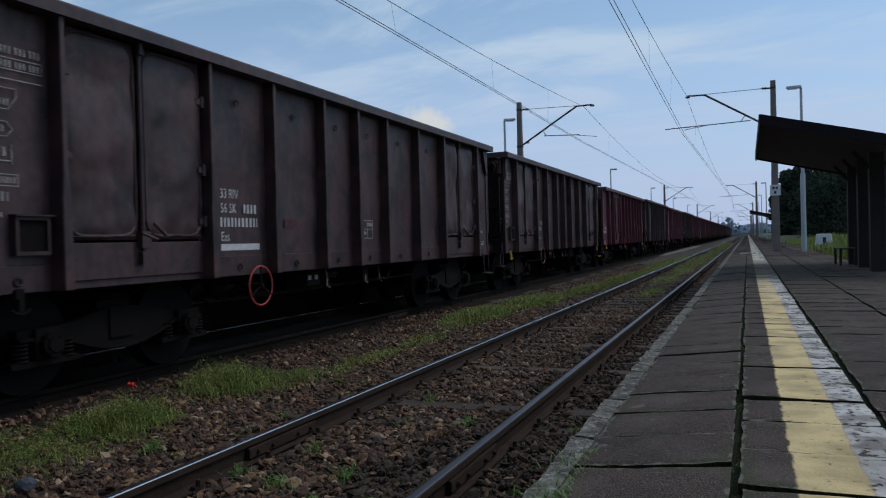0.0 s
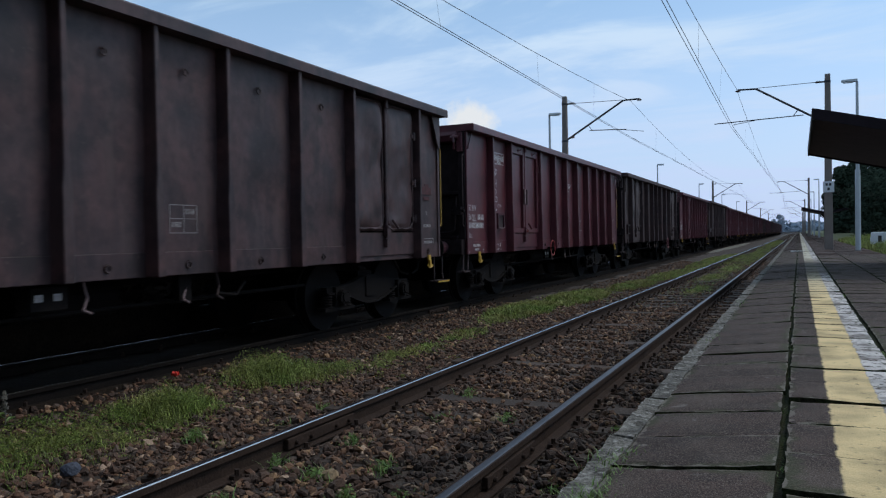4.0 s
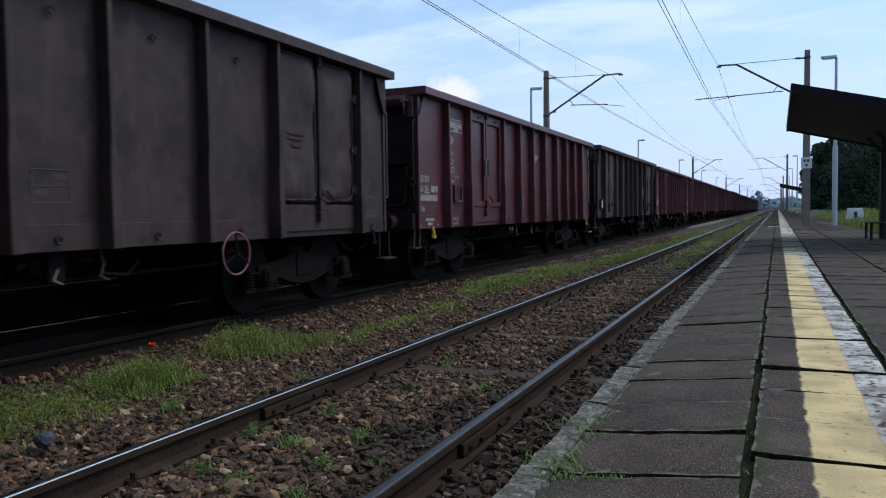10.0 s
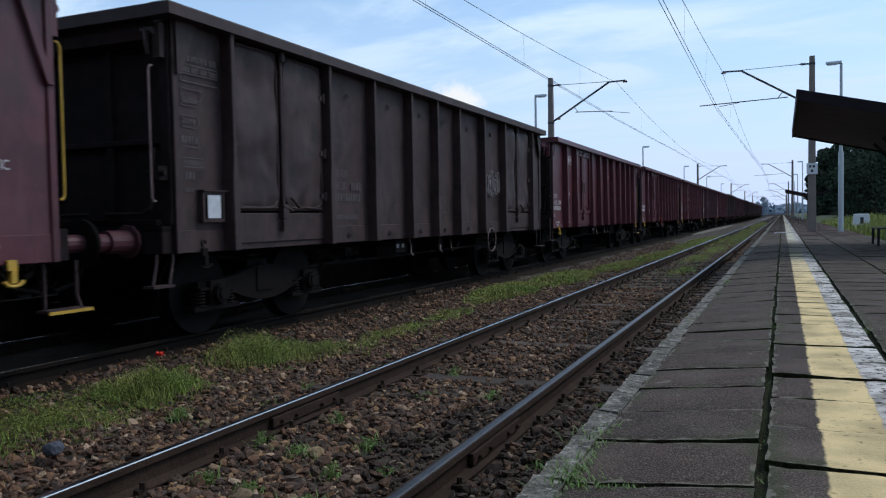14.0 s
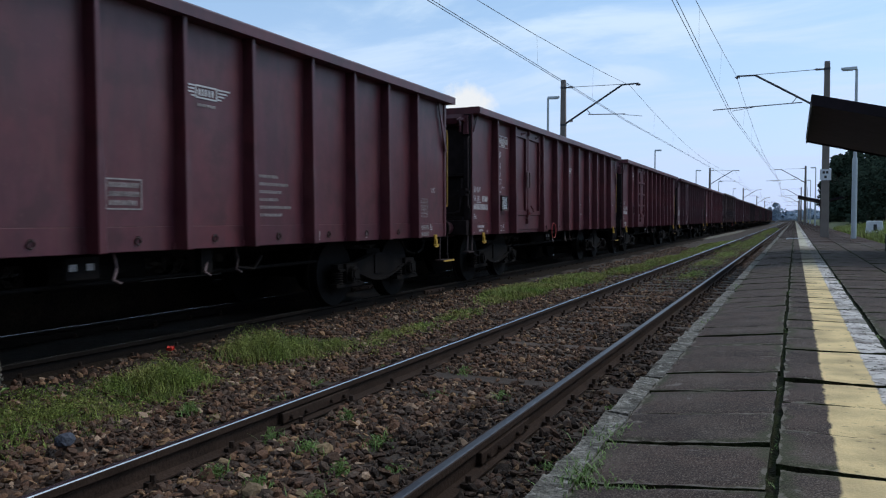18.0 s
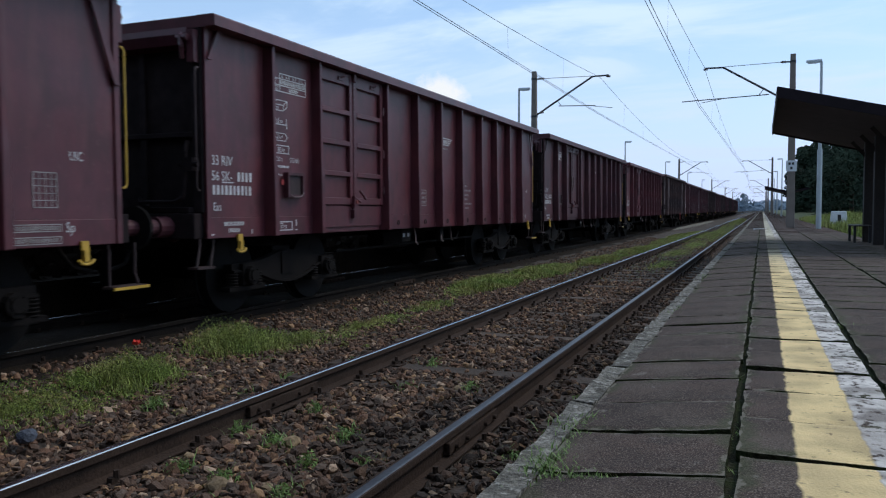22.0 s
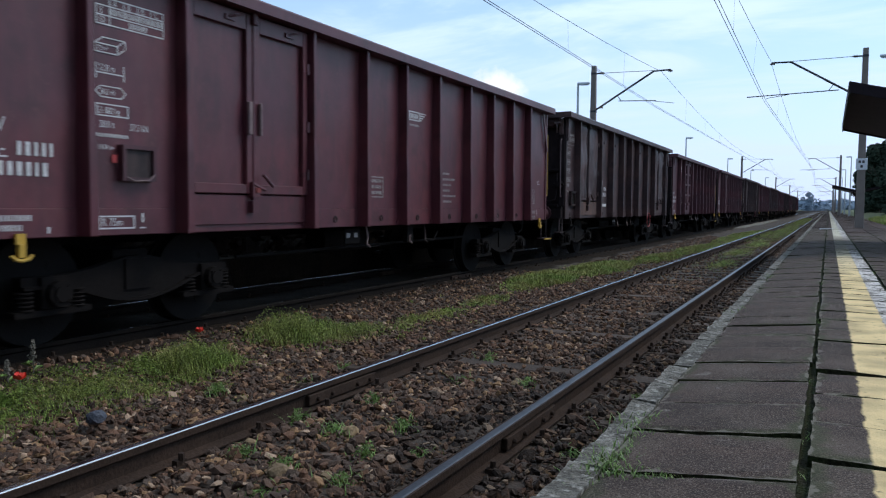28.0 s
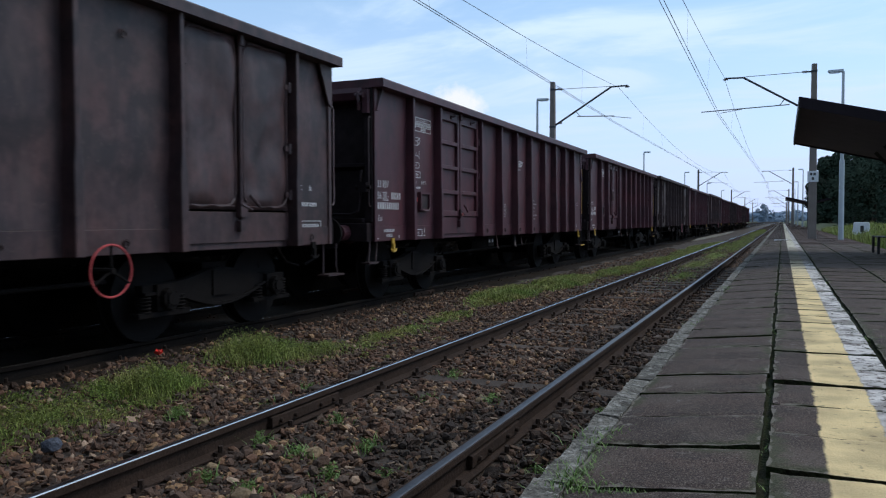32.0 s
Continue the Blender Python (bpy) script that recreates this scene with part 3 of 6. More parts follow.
SLEEPER_ME, SHADESLEEPER_ME, CHAIR_ME, BAR_ME = sleeper_mesh(SLEEPER), sleeper_mesh(SHADESLEEPER), chair_mesh(), joint_bar()


def track(name, cx, label, y_near, y_far, pitch, phase, joints, side, wood, shine):
    t = thing(name, label, "railway track", kind="structure", at=pose(cx, 0, 0))
    for s in (-1, 1):
        r = part("rail", rail_mesh(s * RAILX, -60, 900, side), side, t)
        top = RAILDARK if shine[1] and s > 0 else RAILTOP
        part("running_surface", railhead(s * RAILX, -60, 900, shine[0], top), top, r, "polished steel running surface")
    n = 0
    y = y_near + phase
    while y < y_far:
        tilt = random.uniform(-0.6, 0.6)
        sl = part("sleeper", wood, None, t, at=pose(random.uniform(-.02, .02), y, random.uniform(-0.012, 0.0), 0, 0, tilt))
        for s in (-1, 1):
            part("rail_fastening", CHAIR_ME, RAILSIDE, sl, at=pose(s * RAILX, 0, 0))
        y += pitch
    bm = bmesh.new()
    while y < 420:
        box(bm, -1.3, 1.3, y - 0.125, y + 0.125, -0.30, -0.155)
        y += pitch
    tagged(part("sleepers_beyond", bm, wood.materials[0], t), kind="stuff")
    for x, y in joints:
        part("joint_bar", BAR_ME, RAILSIDE, t, at=pose(x, y, 0))
    return t


track("track_near", 0.0, "railway track with worn steel rails on tarred wooden sleepers", 0.34 - 12 * 0.66, 42, 0.66, 0.0, [(-RAILX, 4.62), (RAILX, 4.35), (-RAILX, 29.6), (RAILX, 29.4)], RAILSIDE, SLEEPER_ME, (0.028, 1))
track("track_far", X2, "railway track under the goods train, sleepers coloured dark as in its shade", -2.0, 40, 0.62, 0.3, [(-RAILX, 13.0), (RAILX, 13.0)], SHADERAIL, SHADESLEEPER_ME, (0.014, 0))

# ---- platform ----
platform = thing("platform", "low station platform of dark worn concrete slabs with a kerb and painted lines", "platform", kind="structure")
bm = bmesh.new()
box(bm, 2.2, 5.22, -9.5, 400, -0.6, ZP - 0.036)
box(bm, 1.58, 2.2, -9.5, 400, -0.6, ZP - 0.155)
part("platform_core", bm, DIRT, platform, "packed earth and concrete under the slabs")


def slab_meshes(w, l, t, mat, n, bev=0.008):
    out = []
    for k in range(n):
        bm = bmesh.new()
        vs = box(bm, -w / 2, w / 2, -l / 2, l / 2, -t, 0)
        rnd = random.Random(k * 7 + int(w * 100))
        for v in vs:
            v.co.x += rnd.uniform(-0.008, 0.008)
            v.co.y += rnd.uniform(-0.008, 0.008)
        if w < 0.2:
            bmesh.ops.subdivide_edges(bm, edges=[e for e in bm.edges if abs(e.verts[0].co.y - e.verts[1].co.y) > 0.5], cuts=19)
            for v in bm.verts:
                v.co.x += 0.012 * noise.noise(v.co * 4.5 + Vector((k * 5, 0, 0))) + 0.007 * noise.noise(v.co * 14 + Vector((k * 5, 0, 0)))
                v.co.z += 0.018 * noise.noise(v.co * 5 + Vector((0, k * 3, 1))) + 0.012 * noise.noise(v.co * 15 + Vector((0, k * 3, 1)))
            bmesh.ops.recalc_face_normals(bm, faces=bm.faces)
            out.append(finish(bm, "kerb_stone", mat, 0))
            continue
        bm.free()
        bm = bmesh.new()
        nx, ny = max(6, round(w / 0.055)), max(6, round(l / 0.055))
        g = {}
        for i in range(nx + 1):
            for j in range(ny + 1):
                x, y = -w / 2 + w * i / nx, -l / 2 + l * j / ny
                rim = i in (0, nx) or j in (0, ny)
                q = Vector((x * 7, y * 7, k * 3.1 + w))
                x += (0.010 if rim else 0.0) * noise.noise(q)
                y += (0.011 if rim else 0.0) * noise.noise(q + Vector((0, 0, 40)))
                z = 0.004 * noise.noise(q * 0.6) - (0.004 + 0.010 * max(0.0, noise.noise(q * 1.7)) if rim else 0.0)
                g[i, j] = bm.verts.new((x, y, z))
        for i in range(nx):
            for j in range(ny):
                bm.faces.new((g[i, j], g[i + 1, j], g[i + 1, j + 1], g[i, j + 1]))
        rim = [(i, 0) for i in range(nx)] + [(nx, j) for j in range(ny)] + [(i, ny) for i in range(nx, 0, -1)] + [(0, j) for j in range(ny, 0, -1)]
        low = [bm.verts.new((g[r].co.x, g[r].co.y, -t)) for r in rim]
        for a in range(len(rim)):
            b = (a + 1) % len(rim)
            bm.faces.new((g[rim[a]], low[a], low[b], g[rim[b]]))
        bm.faces.new(low)
        me = finish(bm, "slab", mat, 0)
        me.materials.append(DIRT)
        for f in me.polygons:
            f.material_index = 1 if abs(f.normal.z) < 0.6 else 0
        out.append(me)
    return out


EDGE = slab_meshes(0.640, 0.540, 0.065, SLAB_A, 8)
LINE = slab_meshes(0.61, 0.542, 0.065, LINED_B, 8)
PAVE = slab_meshes(0.745, 0.542, 0.065, SLAB_C, 8)
KERBS = slab_meshes(0.104, 1.014, 0.42, KERB_STONE, 6, 0.02)


def lay(meshes, name, x, y0, y1, step, zoff, tilt, jx=0.006, lean=0.0):
    y, k = y0, 0
    rnd = random.Random(int(x * 1000))
    while y < y1:
        me = meshes[rnd.randrange(len(meshes))]
        part(name, me, None, platform, at=pose(x + rnd.uniform(-jx, jx), y, ZP + zoff + rnd.uniform(-0.006, 0.003), rnd.uniform(-tilt, 0.5 * tilt), lean + 0.6 * rnd.uniform(-tilt, tilt), rnd.uniform(-0.5, 0.5)))
        y += step
        k += 1
    return y


def lay_beyond(name, x, w, y0, y1, step, mat, t=0.09, drop=0.0):
    bm = bmesh.new()
    rnd = random.Random(int(x * 777))
    y = y0
    while y < y1:
        dz = rnd.uniform(-0.012, 0.004)
        for v in box(bm, x - w / 2, x + w / 2, y - step / 2 + 0.012, y + step / 2 - 0.012, ZP - t, ZP + dz):
            v.co.z -= drop * (0.5 - (v.co.x - x) / w)
        y += step
    tagged(part(name, bm, mat, platform), kind="stuff")


STEP = 0.556
lay_beyond("slabs_behind", 3.42, 3.6, -9.3, -8, STEP, SLAB, 0.08)
y = lay(KERBS, "kerb_stone", 1.566, -9.0, 45, 1.02, -0.066, 0.35, 0.003)
lay_beyond("kerb_beyond", 1.566, 0.085, y, 300, 1.02, KERB, 0.4)
y = lay(EDGE, "slab", 1.942, 2.73 - 21.5 * 0.546, 40, 0.546, -0.034, 0.7, 0.006, lean=-5.6)
lay_beyond("slabs_beyond", 1.942, 0.635, y, 300, STEP, SLAB, drop=0.07)
y = lay(LINE, "slab", 2.596, 2.98 - 18 * STEP + STEP / 2, 40, STEP, 0.002, 0.9)
lay_beyond("lined_slabs_beyond", 2.606, 0.60, y, 300, STEP, LINED)
for i, x in enumerate((3.315, 4.085, 4.845)):
    y = lay(PAVE, "slab", x, 4.2 + 0.2 * i - 20 * STEP, 32, STEP, 0.003 if i else -0.004, 0.4)
    lay_beyond("slabs_beyond", x, 0.74, y, 300, STEP, SLAB, 0.08)

# white line painted across the platform, and pale gravel beside the far track
bm = bmesh.new()
box(bm, 2.0, 2.55, 37.9, 38.15, ZP - 0.03, ZP + 0.014)
part("cross_line", bm, PLATE, platform, "white line painted across the slabs")
bm = bmesh.new()
n = 18
ring0 = [(-3.15 + 0.42 * math.cos(6.283 * i / n) * (1 + 0.2 * math.sin(3 * i)), 78 + 24 * math.sin(6.283 * i / n), -0.11) for i in range(n)]
prism(bm, [(x, y, z - 0.2) for x, y, z in ring0], ring0)
solid("gravel_patch", bm, KERB, "pale spread gravel beside the far track", "gravel", "structure")

# ---- the platform on the far side, seen below the wagons ----
far_platform = thing("platform_far", "low far platform behind the train, coloured near black as in shade", "platform", kind="structure")
# Core and kerb take the near-black ground colour, standing in for shade.
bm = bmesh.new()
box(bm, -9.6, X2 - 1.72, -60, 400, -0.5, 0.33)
part("platform_core", bm, SOIL, far_platform, "earth and cinders, coloured near black as in shade")
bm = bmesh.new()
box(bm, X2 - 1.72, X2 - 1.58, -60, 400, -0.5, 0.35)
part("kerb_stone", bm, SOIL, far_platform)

# ---- the goods train ----
PITCH = 14.04
HL, PX, FX = 6.42, 1.29, 1.45      # half length of the body, plane of the panels, face of the posts
SILL = 0.93
ROLL_R = 0.46


def close_sheet(bm, g, nu, nz, xb):
    """Gives a grid of front vertices sides and a flat back."""
    rim = [(i, 0) for i in range(nu)] + [(nu, j) for j in range(nz)] + [(i, nz) for i in range(nu, 0, -1)] + [(0, j) for j in range(nz, 0, -1)]
    back = [bm.verts.new((xb, g[k].co.y, g[k].co.z)) for k in rim]
    lip = [bm.verts.new(g[k].co) for k in rim]
    n = len(rim)
    for k in range(n):
        bm.faces.new((lip[k], back[k], back[(k + 1) % n], lip[(k + 1) % n]))
    bm.faces.new(back)


def panel_mesh(u0, u1, z0, z1, x, dent, seed, mat, name="side_panel", thick=0.03, step=0.16):
    """A sheet-metal panel, front and back, that bulges and dents a little."""
    nu, nz = max(1, round((u1 - u0) / step)), max(1, round((z1 - z0) / step))
    bm = bmesh.new()
    front = {}
    for i in range(nu + 1):
        for j in range(nz + 1):
            a, b = i / nu, j / nz
            y, z = u0 + (u1 - u0) * a - HL, z0 + (z1 - z0) * b
            edge = min(1.0, 5 * min(a, 1 - a)) * min(1.0, 5 * min(b, 1 - b))
            d = dent * edge * (noise.noise(Vector((y * 1.3 + seed, z * 1.2, seed))) + 0.5 * noise.noise(Vector((y * 3 + seed, z * 3, seed))))
            d = min(d - 0.25 * dent * edge, 0.002)
            front[i, j] = bm.verts.new((x + d, y, z))
    for i in range(nu):
        for j in range(nz):
            bm.faces.new((front[i, j], front[i + 1, j], front[i + 1, j + 1], front[i, j + 1]))
    close_sheet(bm, front, nu, nz, x - thick - dent)
    me = finish(bm, name, mat)
    for f in me.polygons:
        f.use_smooth = len(me.polygons) > 12 and abs(f.normal.x) > 0.8
    return me


def post_mesh(top, mat, straight, wide=0.058):
    """A pressed side post: slim above, stepping out to a broader, deeper foot."""
    bm = bmesh.new()
    h = wide / 2
    zs = [(SILL, h + (0.024 if straight else 0.018), FX - PX), (1.70, h + (0.020 if straight else 0.014), 0.152), (1.90, h, 0.148 if straight else 0.138), (top - 0.1, h, 0.145 if straight else 0.130)]
    rings = [[(PX - 0.01, -w - 0.006, z), (PX - 0.01, w + 0.006, z), (PX + d, w, z), (PX + d, -w, z)] for z, w, d in zs]
    loops = [[bm.verts.new(p) for p in r] for r in rings]
    for lo, hi in zip(loops, loops[1:]):
        for i in range(4):
            bm.faces.new((lo[i], lo[(i + 1) % 4], hi[(i + 1) % 4], hi[i]))
    bm.faces.new(loops[0][::-1])
    bm.faces.new(loops[-1])
    return finish(bm, "post", mat, 0.008)


def tie_ring_mesh():
    """A lashing ring in its round pressed seat."""
    bm = bmesh.new()
    ring(bm, (0.010, 0, 0), 0, 0.034, 0.008, 14, 5)
    rod(bm, (-0.005, 0, 0.03), (0.022, 0, 0.03), 0.014, 8)
    return finish(bm, "tie_ring", COAL)


def door_leaf(u0, u1, z0, z1, mat, style, seed):
    """One leaf of a side door: a flat sheet, or a battered sheet that bulges over its crumpled lower lip."""
    bm = bmesh.new()
    y0, y1, x = u0 - HL, u1 - HL, PX
    if style == "dented":
        nu, nz = 14, 30
        g = {}
        for i in range(nu + 1):
            for j in range(nz + 1):
                a, b = i / nu, j / nz
                # a pressed sheet: a narrow flat rim, a rounded shoulder, then the bulge
                ra, rb = min(a, 1 - a) * (y1 - y0), min(b, 1 - b) * (z1 - z0)
                near = max(0.0, 0.16 - ra) ** 2 + max(0.0, 0.16 - rb) ** 2
                e = min(1.0, max(0.0, (0.16 - math.sqrt(near)) / 0.085))
                p = Vector((a * 2.1 + seed, b * 3.2, seed))
                d = 0.034 * e + e * (0.050 * noise.noise(p) + 0.020 * noise.noise(p * 2.7))
                if b < 0.10:
                    d += 0.022 * noise.noise(Vector((a * 6 + seed, b * 9, 4)))
                wob = 0.020 * noise.noise(Vector((b * 3.1, seed, 0.3 * a)))
                g[i, j] = bm.verts.new((x + 0.012 + d, y0 + (y1 - y0) * a + wob, z0 + (z1 - z0) * b))
        for i in range(nu):
            for j in range(nz):
                bm.faces.new((g[i, j], g[i + 1, j], g[i + 1, j + 1], g[i, j + 1]))
        close_sheet(bm, g, nu, nz, x - 0.03)
        me = finish(bm, "door", mat)
        for f in me.polygons:
            f.use_smooth = abs(f.normal.x) > 0.5
        return me
    box(bm, x - 0.02, x + 0.006, y0, y1, z0, z1)
    return finish(bm, "door", mat, 0.006)


def door_frame(leaf, u0, u1, z0, z1, mat, ribs):
    """Stiles, rails and ribs welded on a door leaf, and the small catch on its top rail."""
    y0, y1, x, w = u0 - HL, u1 - HL, PX, 0.088
    bars = [("stile", 0.058, y0, y0 + w, z0, z1), ("stile", 0.058, y1 - w, y1, z0, z1), ("rail", 0.054, y0 + w, y1 - w, z0, z0 + 0.10), ("rail", 0.054, y0 + w, y1 - w, z1 - 0.17, z1)]
    for k in range(1, 4 if ribs else 1):
        z = z0 + (z1 - z0 - 0.12) * k / 4
        bars.append(("rib", 0.06, y0 + w, y1 - w, z - 0.035, z + 0.035))
    for nm, d, a, b, c, e in bars:
        bm = bmesh.new()
        box(bm, x + 0.007, x + d, a, b, c, e)
        part(nm, bm, mat, leaf, bevel=0.006)
    bm = bmesh.new()
    ym = (y0 + y1) / 2 + 0.12
    box(bm, x + 0.054, x + 0.072, ym - 0.07, ym + 0.07, z1 - 0.12, z1 - 0.07)
    tube(bm, [(x + 0.07, ym - 0.02, z1 - 0.09), (x + 0.10, ym + 0.02, z1 - 0.07), (x + 0.10, ym + 0.10, z1 - 0.05)], 0.014, 6)
    part("top_catch", bm, mat, leaf)


def bead_mesh(u0, u1, z0, z1, mat):
    """The pressed bead round a battered door leaf, half sunk in the sheet."""
    bm = bmesh.new()
    ins, rad = 0.036, 0.17
    pts = []
    for cy, cz, a0 in ((u1 - HL - ins - rad, z1 - ins - rad, 0), (u0 - HL + ins + rad, z1 - ins - rad, 90), (u0 - HL + ins + rad, z0 + ins + rad, 180), (u1 - HL - ins - rad, z0 + ins + rad, 270)):
        for k in range(4):
            a = radians(a0 + 30 * k)
            pts.append((cy + rad * math.cos(a), cz + rad * math.sin(a)))
    tube(bm, [(PX + 0.032, a, b) for a, b in pts + pts[:1]], 0.017, 6)
    return finish(bm, "bead", mat)


def lip_mesh(u0, u1, z0, mat, seed):
    """The crumpled turned-out lip along the foot of a battered door leaf."""
    bm = bmesh.new()
    n = 12
    rows = []
    for i in range(n + 1):
        a = i / n
        y = u0 - HL + 0.06 + (u1 - u0 - 0.12) * a
        q = noise.noise(Vector((a * 5 + seed, seed, 1)))
        z = z0 + 0.035 + 0.022 * q
        d = 0.055 + 0.022 * noise.noise(Vector((a * 4 + seed, 7, seed)))
        rows.append([bm.verts.new(p) for p in ((PX + 0.012, y, z + 0.02), (PX + d, y, z), (PX + d - 0.008, y, z - 0.016), (PX + 0.008, y, z))])
    for r, t in zip(rows, rows[1:]):
        for k in range(4):
            bm.faces.new((r[k], r[(k + 1) % 4], t[(k + 1) % 4], t[k]))
    bm.faces.new(rows[0][::-1])
    bm.faces.new(rows[-1])
    return finish(bm, "lip", mat)


def spring_mesh():
    bm = bmesh.new()
    for k in range(5):
        ring_z(bm, (0, 0, 0.035 * k), 0.065, 0.013)
    return finish(bm, "spring", UNDER)


def ring_z(bm, c, R, r, n=12, k=5):
    rows = []
    for i in range(n):
        a = 2 * math.pi * i / n
        rows.append([bm.verts.new((c[0] + (R + r * math.cos(2 * math.pi * j / k)) * math.cos(a), c[1] + (R + r * math.cos(2 * math.pi * j / k)) * math.sin(a), c[2] + r * math.sin(2 * math.pi * j / k))) for j in range(k)])
    for i in range(n):
        for j in range(k):
            bm.faces.new((rows[i][j], rows[(i + 1) % n][j], rows[(i + 1) % n][(j + 1) % k], rows[i][(j + 1) % k]))


def side_frame_mesh():
    """Cast bogie side frame: bowed lower edge, boxes over the axles, a deep middle."""
    bm = bmesh.new()
    ys = [-1.18 + 2.36 * i / 16 for i in range(17)]
    top = [(y, 0.60 + 0.13 * math.exp(-(y / 0.45) ** 2)) for y in ys]
    bot = [(y, 0.50 - 0.19 * math.cos(min(1.0, abs(y) / 0.78) * math.pi / 2)) for y in ys]
    for (a, b), (c, d) in zip(zip(top, bot), list(zip(top, bot))[1:]):
        prism(bm, [(-0.05, a[0], a[1]), (0.05, a[0], a[1]), (0.05, b[0], b[1]), (-0.05, b[0], b[1])], [(-0.05, c[0], c[1]), (0.05, c[0], c[1]), (0.05, d[0], d[1]), (-0.05, d[0], d[1])])
        prism(bm, [(0.0, b[0], b[1] + 0.03), (0.085, b[0], b[1] + 0.03), (0.085, b[0], b[1]), (0.0, b[0], b[1])], [(0.0, d[0], d[1] + 0.03), (0.085, d[0], d[1] + 0.03), (0.085, d[0], d[1]), (0.0, d[0], d[1])])
    for y in (-0.9, 0.9):
        box(bm, -0.06, 0.10, y - 0.13, y + 0.13, 0.34, 0.60)
        box(bm, -0.06, 0.08, y - 0.36, y + 0.36, 0.28, 0.33)
    box(bm, -0.04, 0.07, -0.16, 0.16, 0.42, 0.70)
    return finish(bm, "side_frame", UNDER)


def axlebox_mesh():
    bm = bmesh.new()
    rod(bm, (0.08, 0, 0.46), (0.17, 0, 0.46), 0.11, 12)
    rod(bm, (0.17, 0, 0.46), (0.19, 0, 0.46), 0.07, 10)
    for a in range(4):
        t = a * math.pi / 2 + 0.78
        rod(bm, (0.16, 0.085 * math.cos(t), 0.46 + 0.085 * math.sin(t)), (0.185, 0.085 * math.cos(t), 0.46 + 0.085 * math.sin(t)), 0.014, 6)
    return finish(bm, "axle_box", UNDER)


def wheelset_mesh():
    bm = bmesh.new()
    rod(bm, (-0.95, 0, 0), (0.95, 0, 0), 0.075, 12)
    for s in (-1, 1):
        rod(bm, (s * 0.69, 0, 0), (s * 0.82, 0, 0), ROLL_R, 28)
        rod(bm, (s * 0.66, 0, 0), (s * 0.69, 0, 0), ROLL_R + 0.028, 28)
        rod(bm, (s * 0.82, 0, 0), (s * 0.86, 0, 0), 0.12, 14)
        for k in range(3):
            a = k * 2.094
            rod(bm, (s * 0.815, 0.26 * math.cos(a), 0.26 * math.sin(a)), (s * 0.825, 0.26 * math.cos(a), 0.26 * math.sin(a)), 0.05, 8)
    return finish(bm, "wheelset", WHEEL, 0)


def buffer_mesh():
    bm = bmesh.new()
    rod(bm, (0, 0, 0), (0, 0.30, 0), 0.115, 14)
    rod(bm, (0, 0.30, 0), (0, 0.55, 0), 0.085, 14)
    rod(bm, (0, 0, 0), (0, 0.03, 0), 0.17, 10)
    return finish(bm, "buffer", MAROON_B)


def buffer_plate_mesh():
    bm = bmesh.new()
    rod(bm, (0, 0.55, 0), (0, 0.585, 0), 0.225, 20)
    return finish(bm, "buffer_plate", WHEEL)


def handwheel_mesh(mat):
    bm = bmesh.new()
    ring(bm, (0, 0, 0), 0, 0.23, 0.0105, 32, 6)
    return finish(bm, "handwheel", mat)


def spokes_mesh():
    bm = bmesh.new()
    for k in range(3):
        a = k * 2.094 + 1.57
        rod(bm, (0, 0, 0), (0, 0.235 * math.cos(a), 0.235 * math.sin(a)), 0.012, 6)
    rod(bm, (-0.24, 0, 0), (0.03, 0, 0), 0.028, 8)
    return finish(bm, "spoke", UNDER)


def rope_hook_mesh(mat):
    """An anchor-shaped rope hook below the sill."""
    bm = bmesh.new()
    box(bm, -0.012, 0.012, -0.04, 0.04, 0.0, 0.08)
    box(bm, -0.012, 0.03, -0.026, 0.026, -0.10, 0.0)
    pts = [(0.02, -0.085, -0.085), (0.02, -0.055, -0.115), (0.02, 0.0, -0.125), (0.02, 0.055, -0.115), (0.02, 0.085, -0.085)]
    tube(bm, pts, 0.015, 6)
    return finish(bm, "rope_hook", mat)


def step_mesh(mat):
    bm = bmesh.new()
    tube(bm, [(0, -0.16, 0.0), (0, -0.16, -0.30), (0, -0.20, -0.40)], 0.014, 6)
    tube(bm, [(0, 0.16, 0.0), (0, 0.16, -0.40)], 0.014, 6)
    box(bm, -0.10, 0.08, -0.22, 0.18, -0.425, -0.40)
    return finish(bm, "shunter_step", mat)


def bracket_step_mesh(mat):
    """A short slanting foot bracket under the corner."""
    bm = bmesh.new()
    for y in (-0.11, 0.11):
        tube(bm, [(0, y + 0.05, 0.0), (0, y + 0.04, -0.10), (0.02, y - 0.03, -0.30)], 0.016, 6)
    box(bm, -0.08, 0.06, -0.17, 0.11, -0.325, -0.30)
    return finish(bm, "shunter_step", mat)


def grab_mesh(z0, z1, mat):
    bm = bmesh.new()
    tube(bm, [(0, 0, z0), (0, -0.03, z0), (0, -0.05, z0 + 0.04), (0, -0.05, z1 - 0.04), (0, -0.03, z1), (0, 0, z1)], 0.011, 6)
    return finish(bm, "grab_rail", mat)


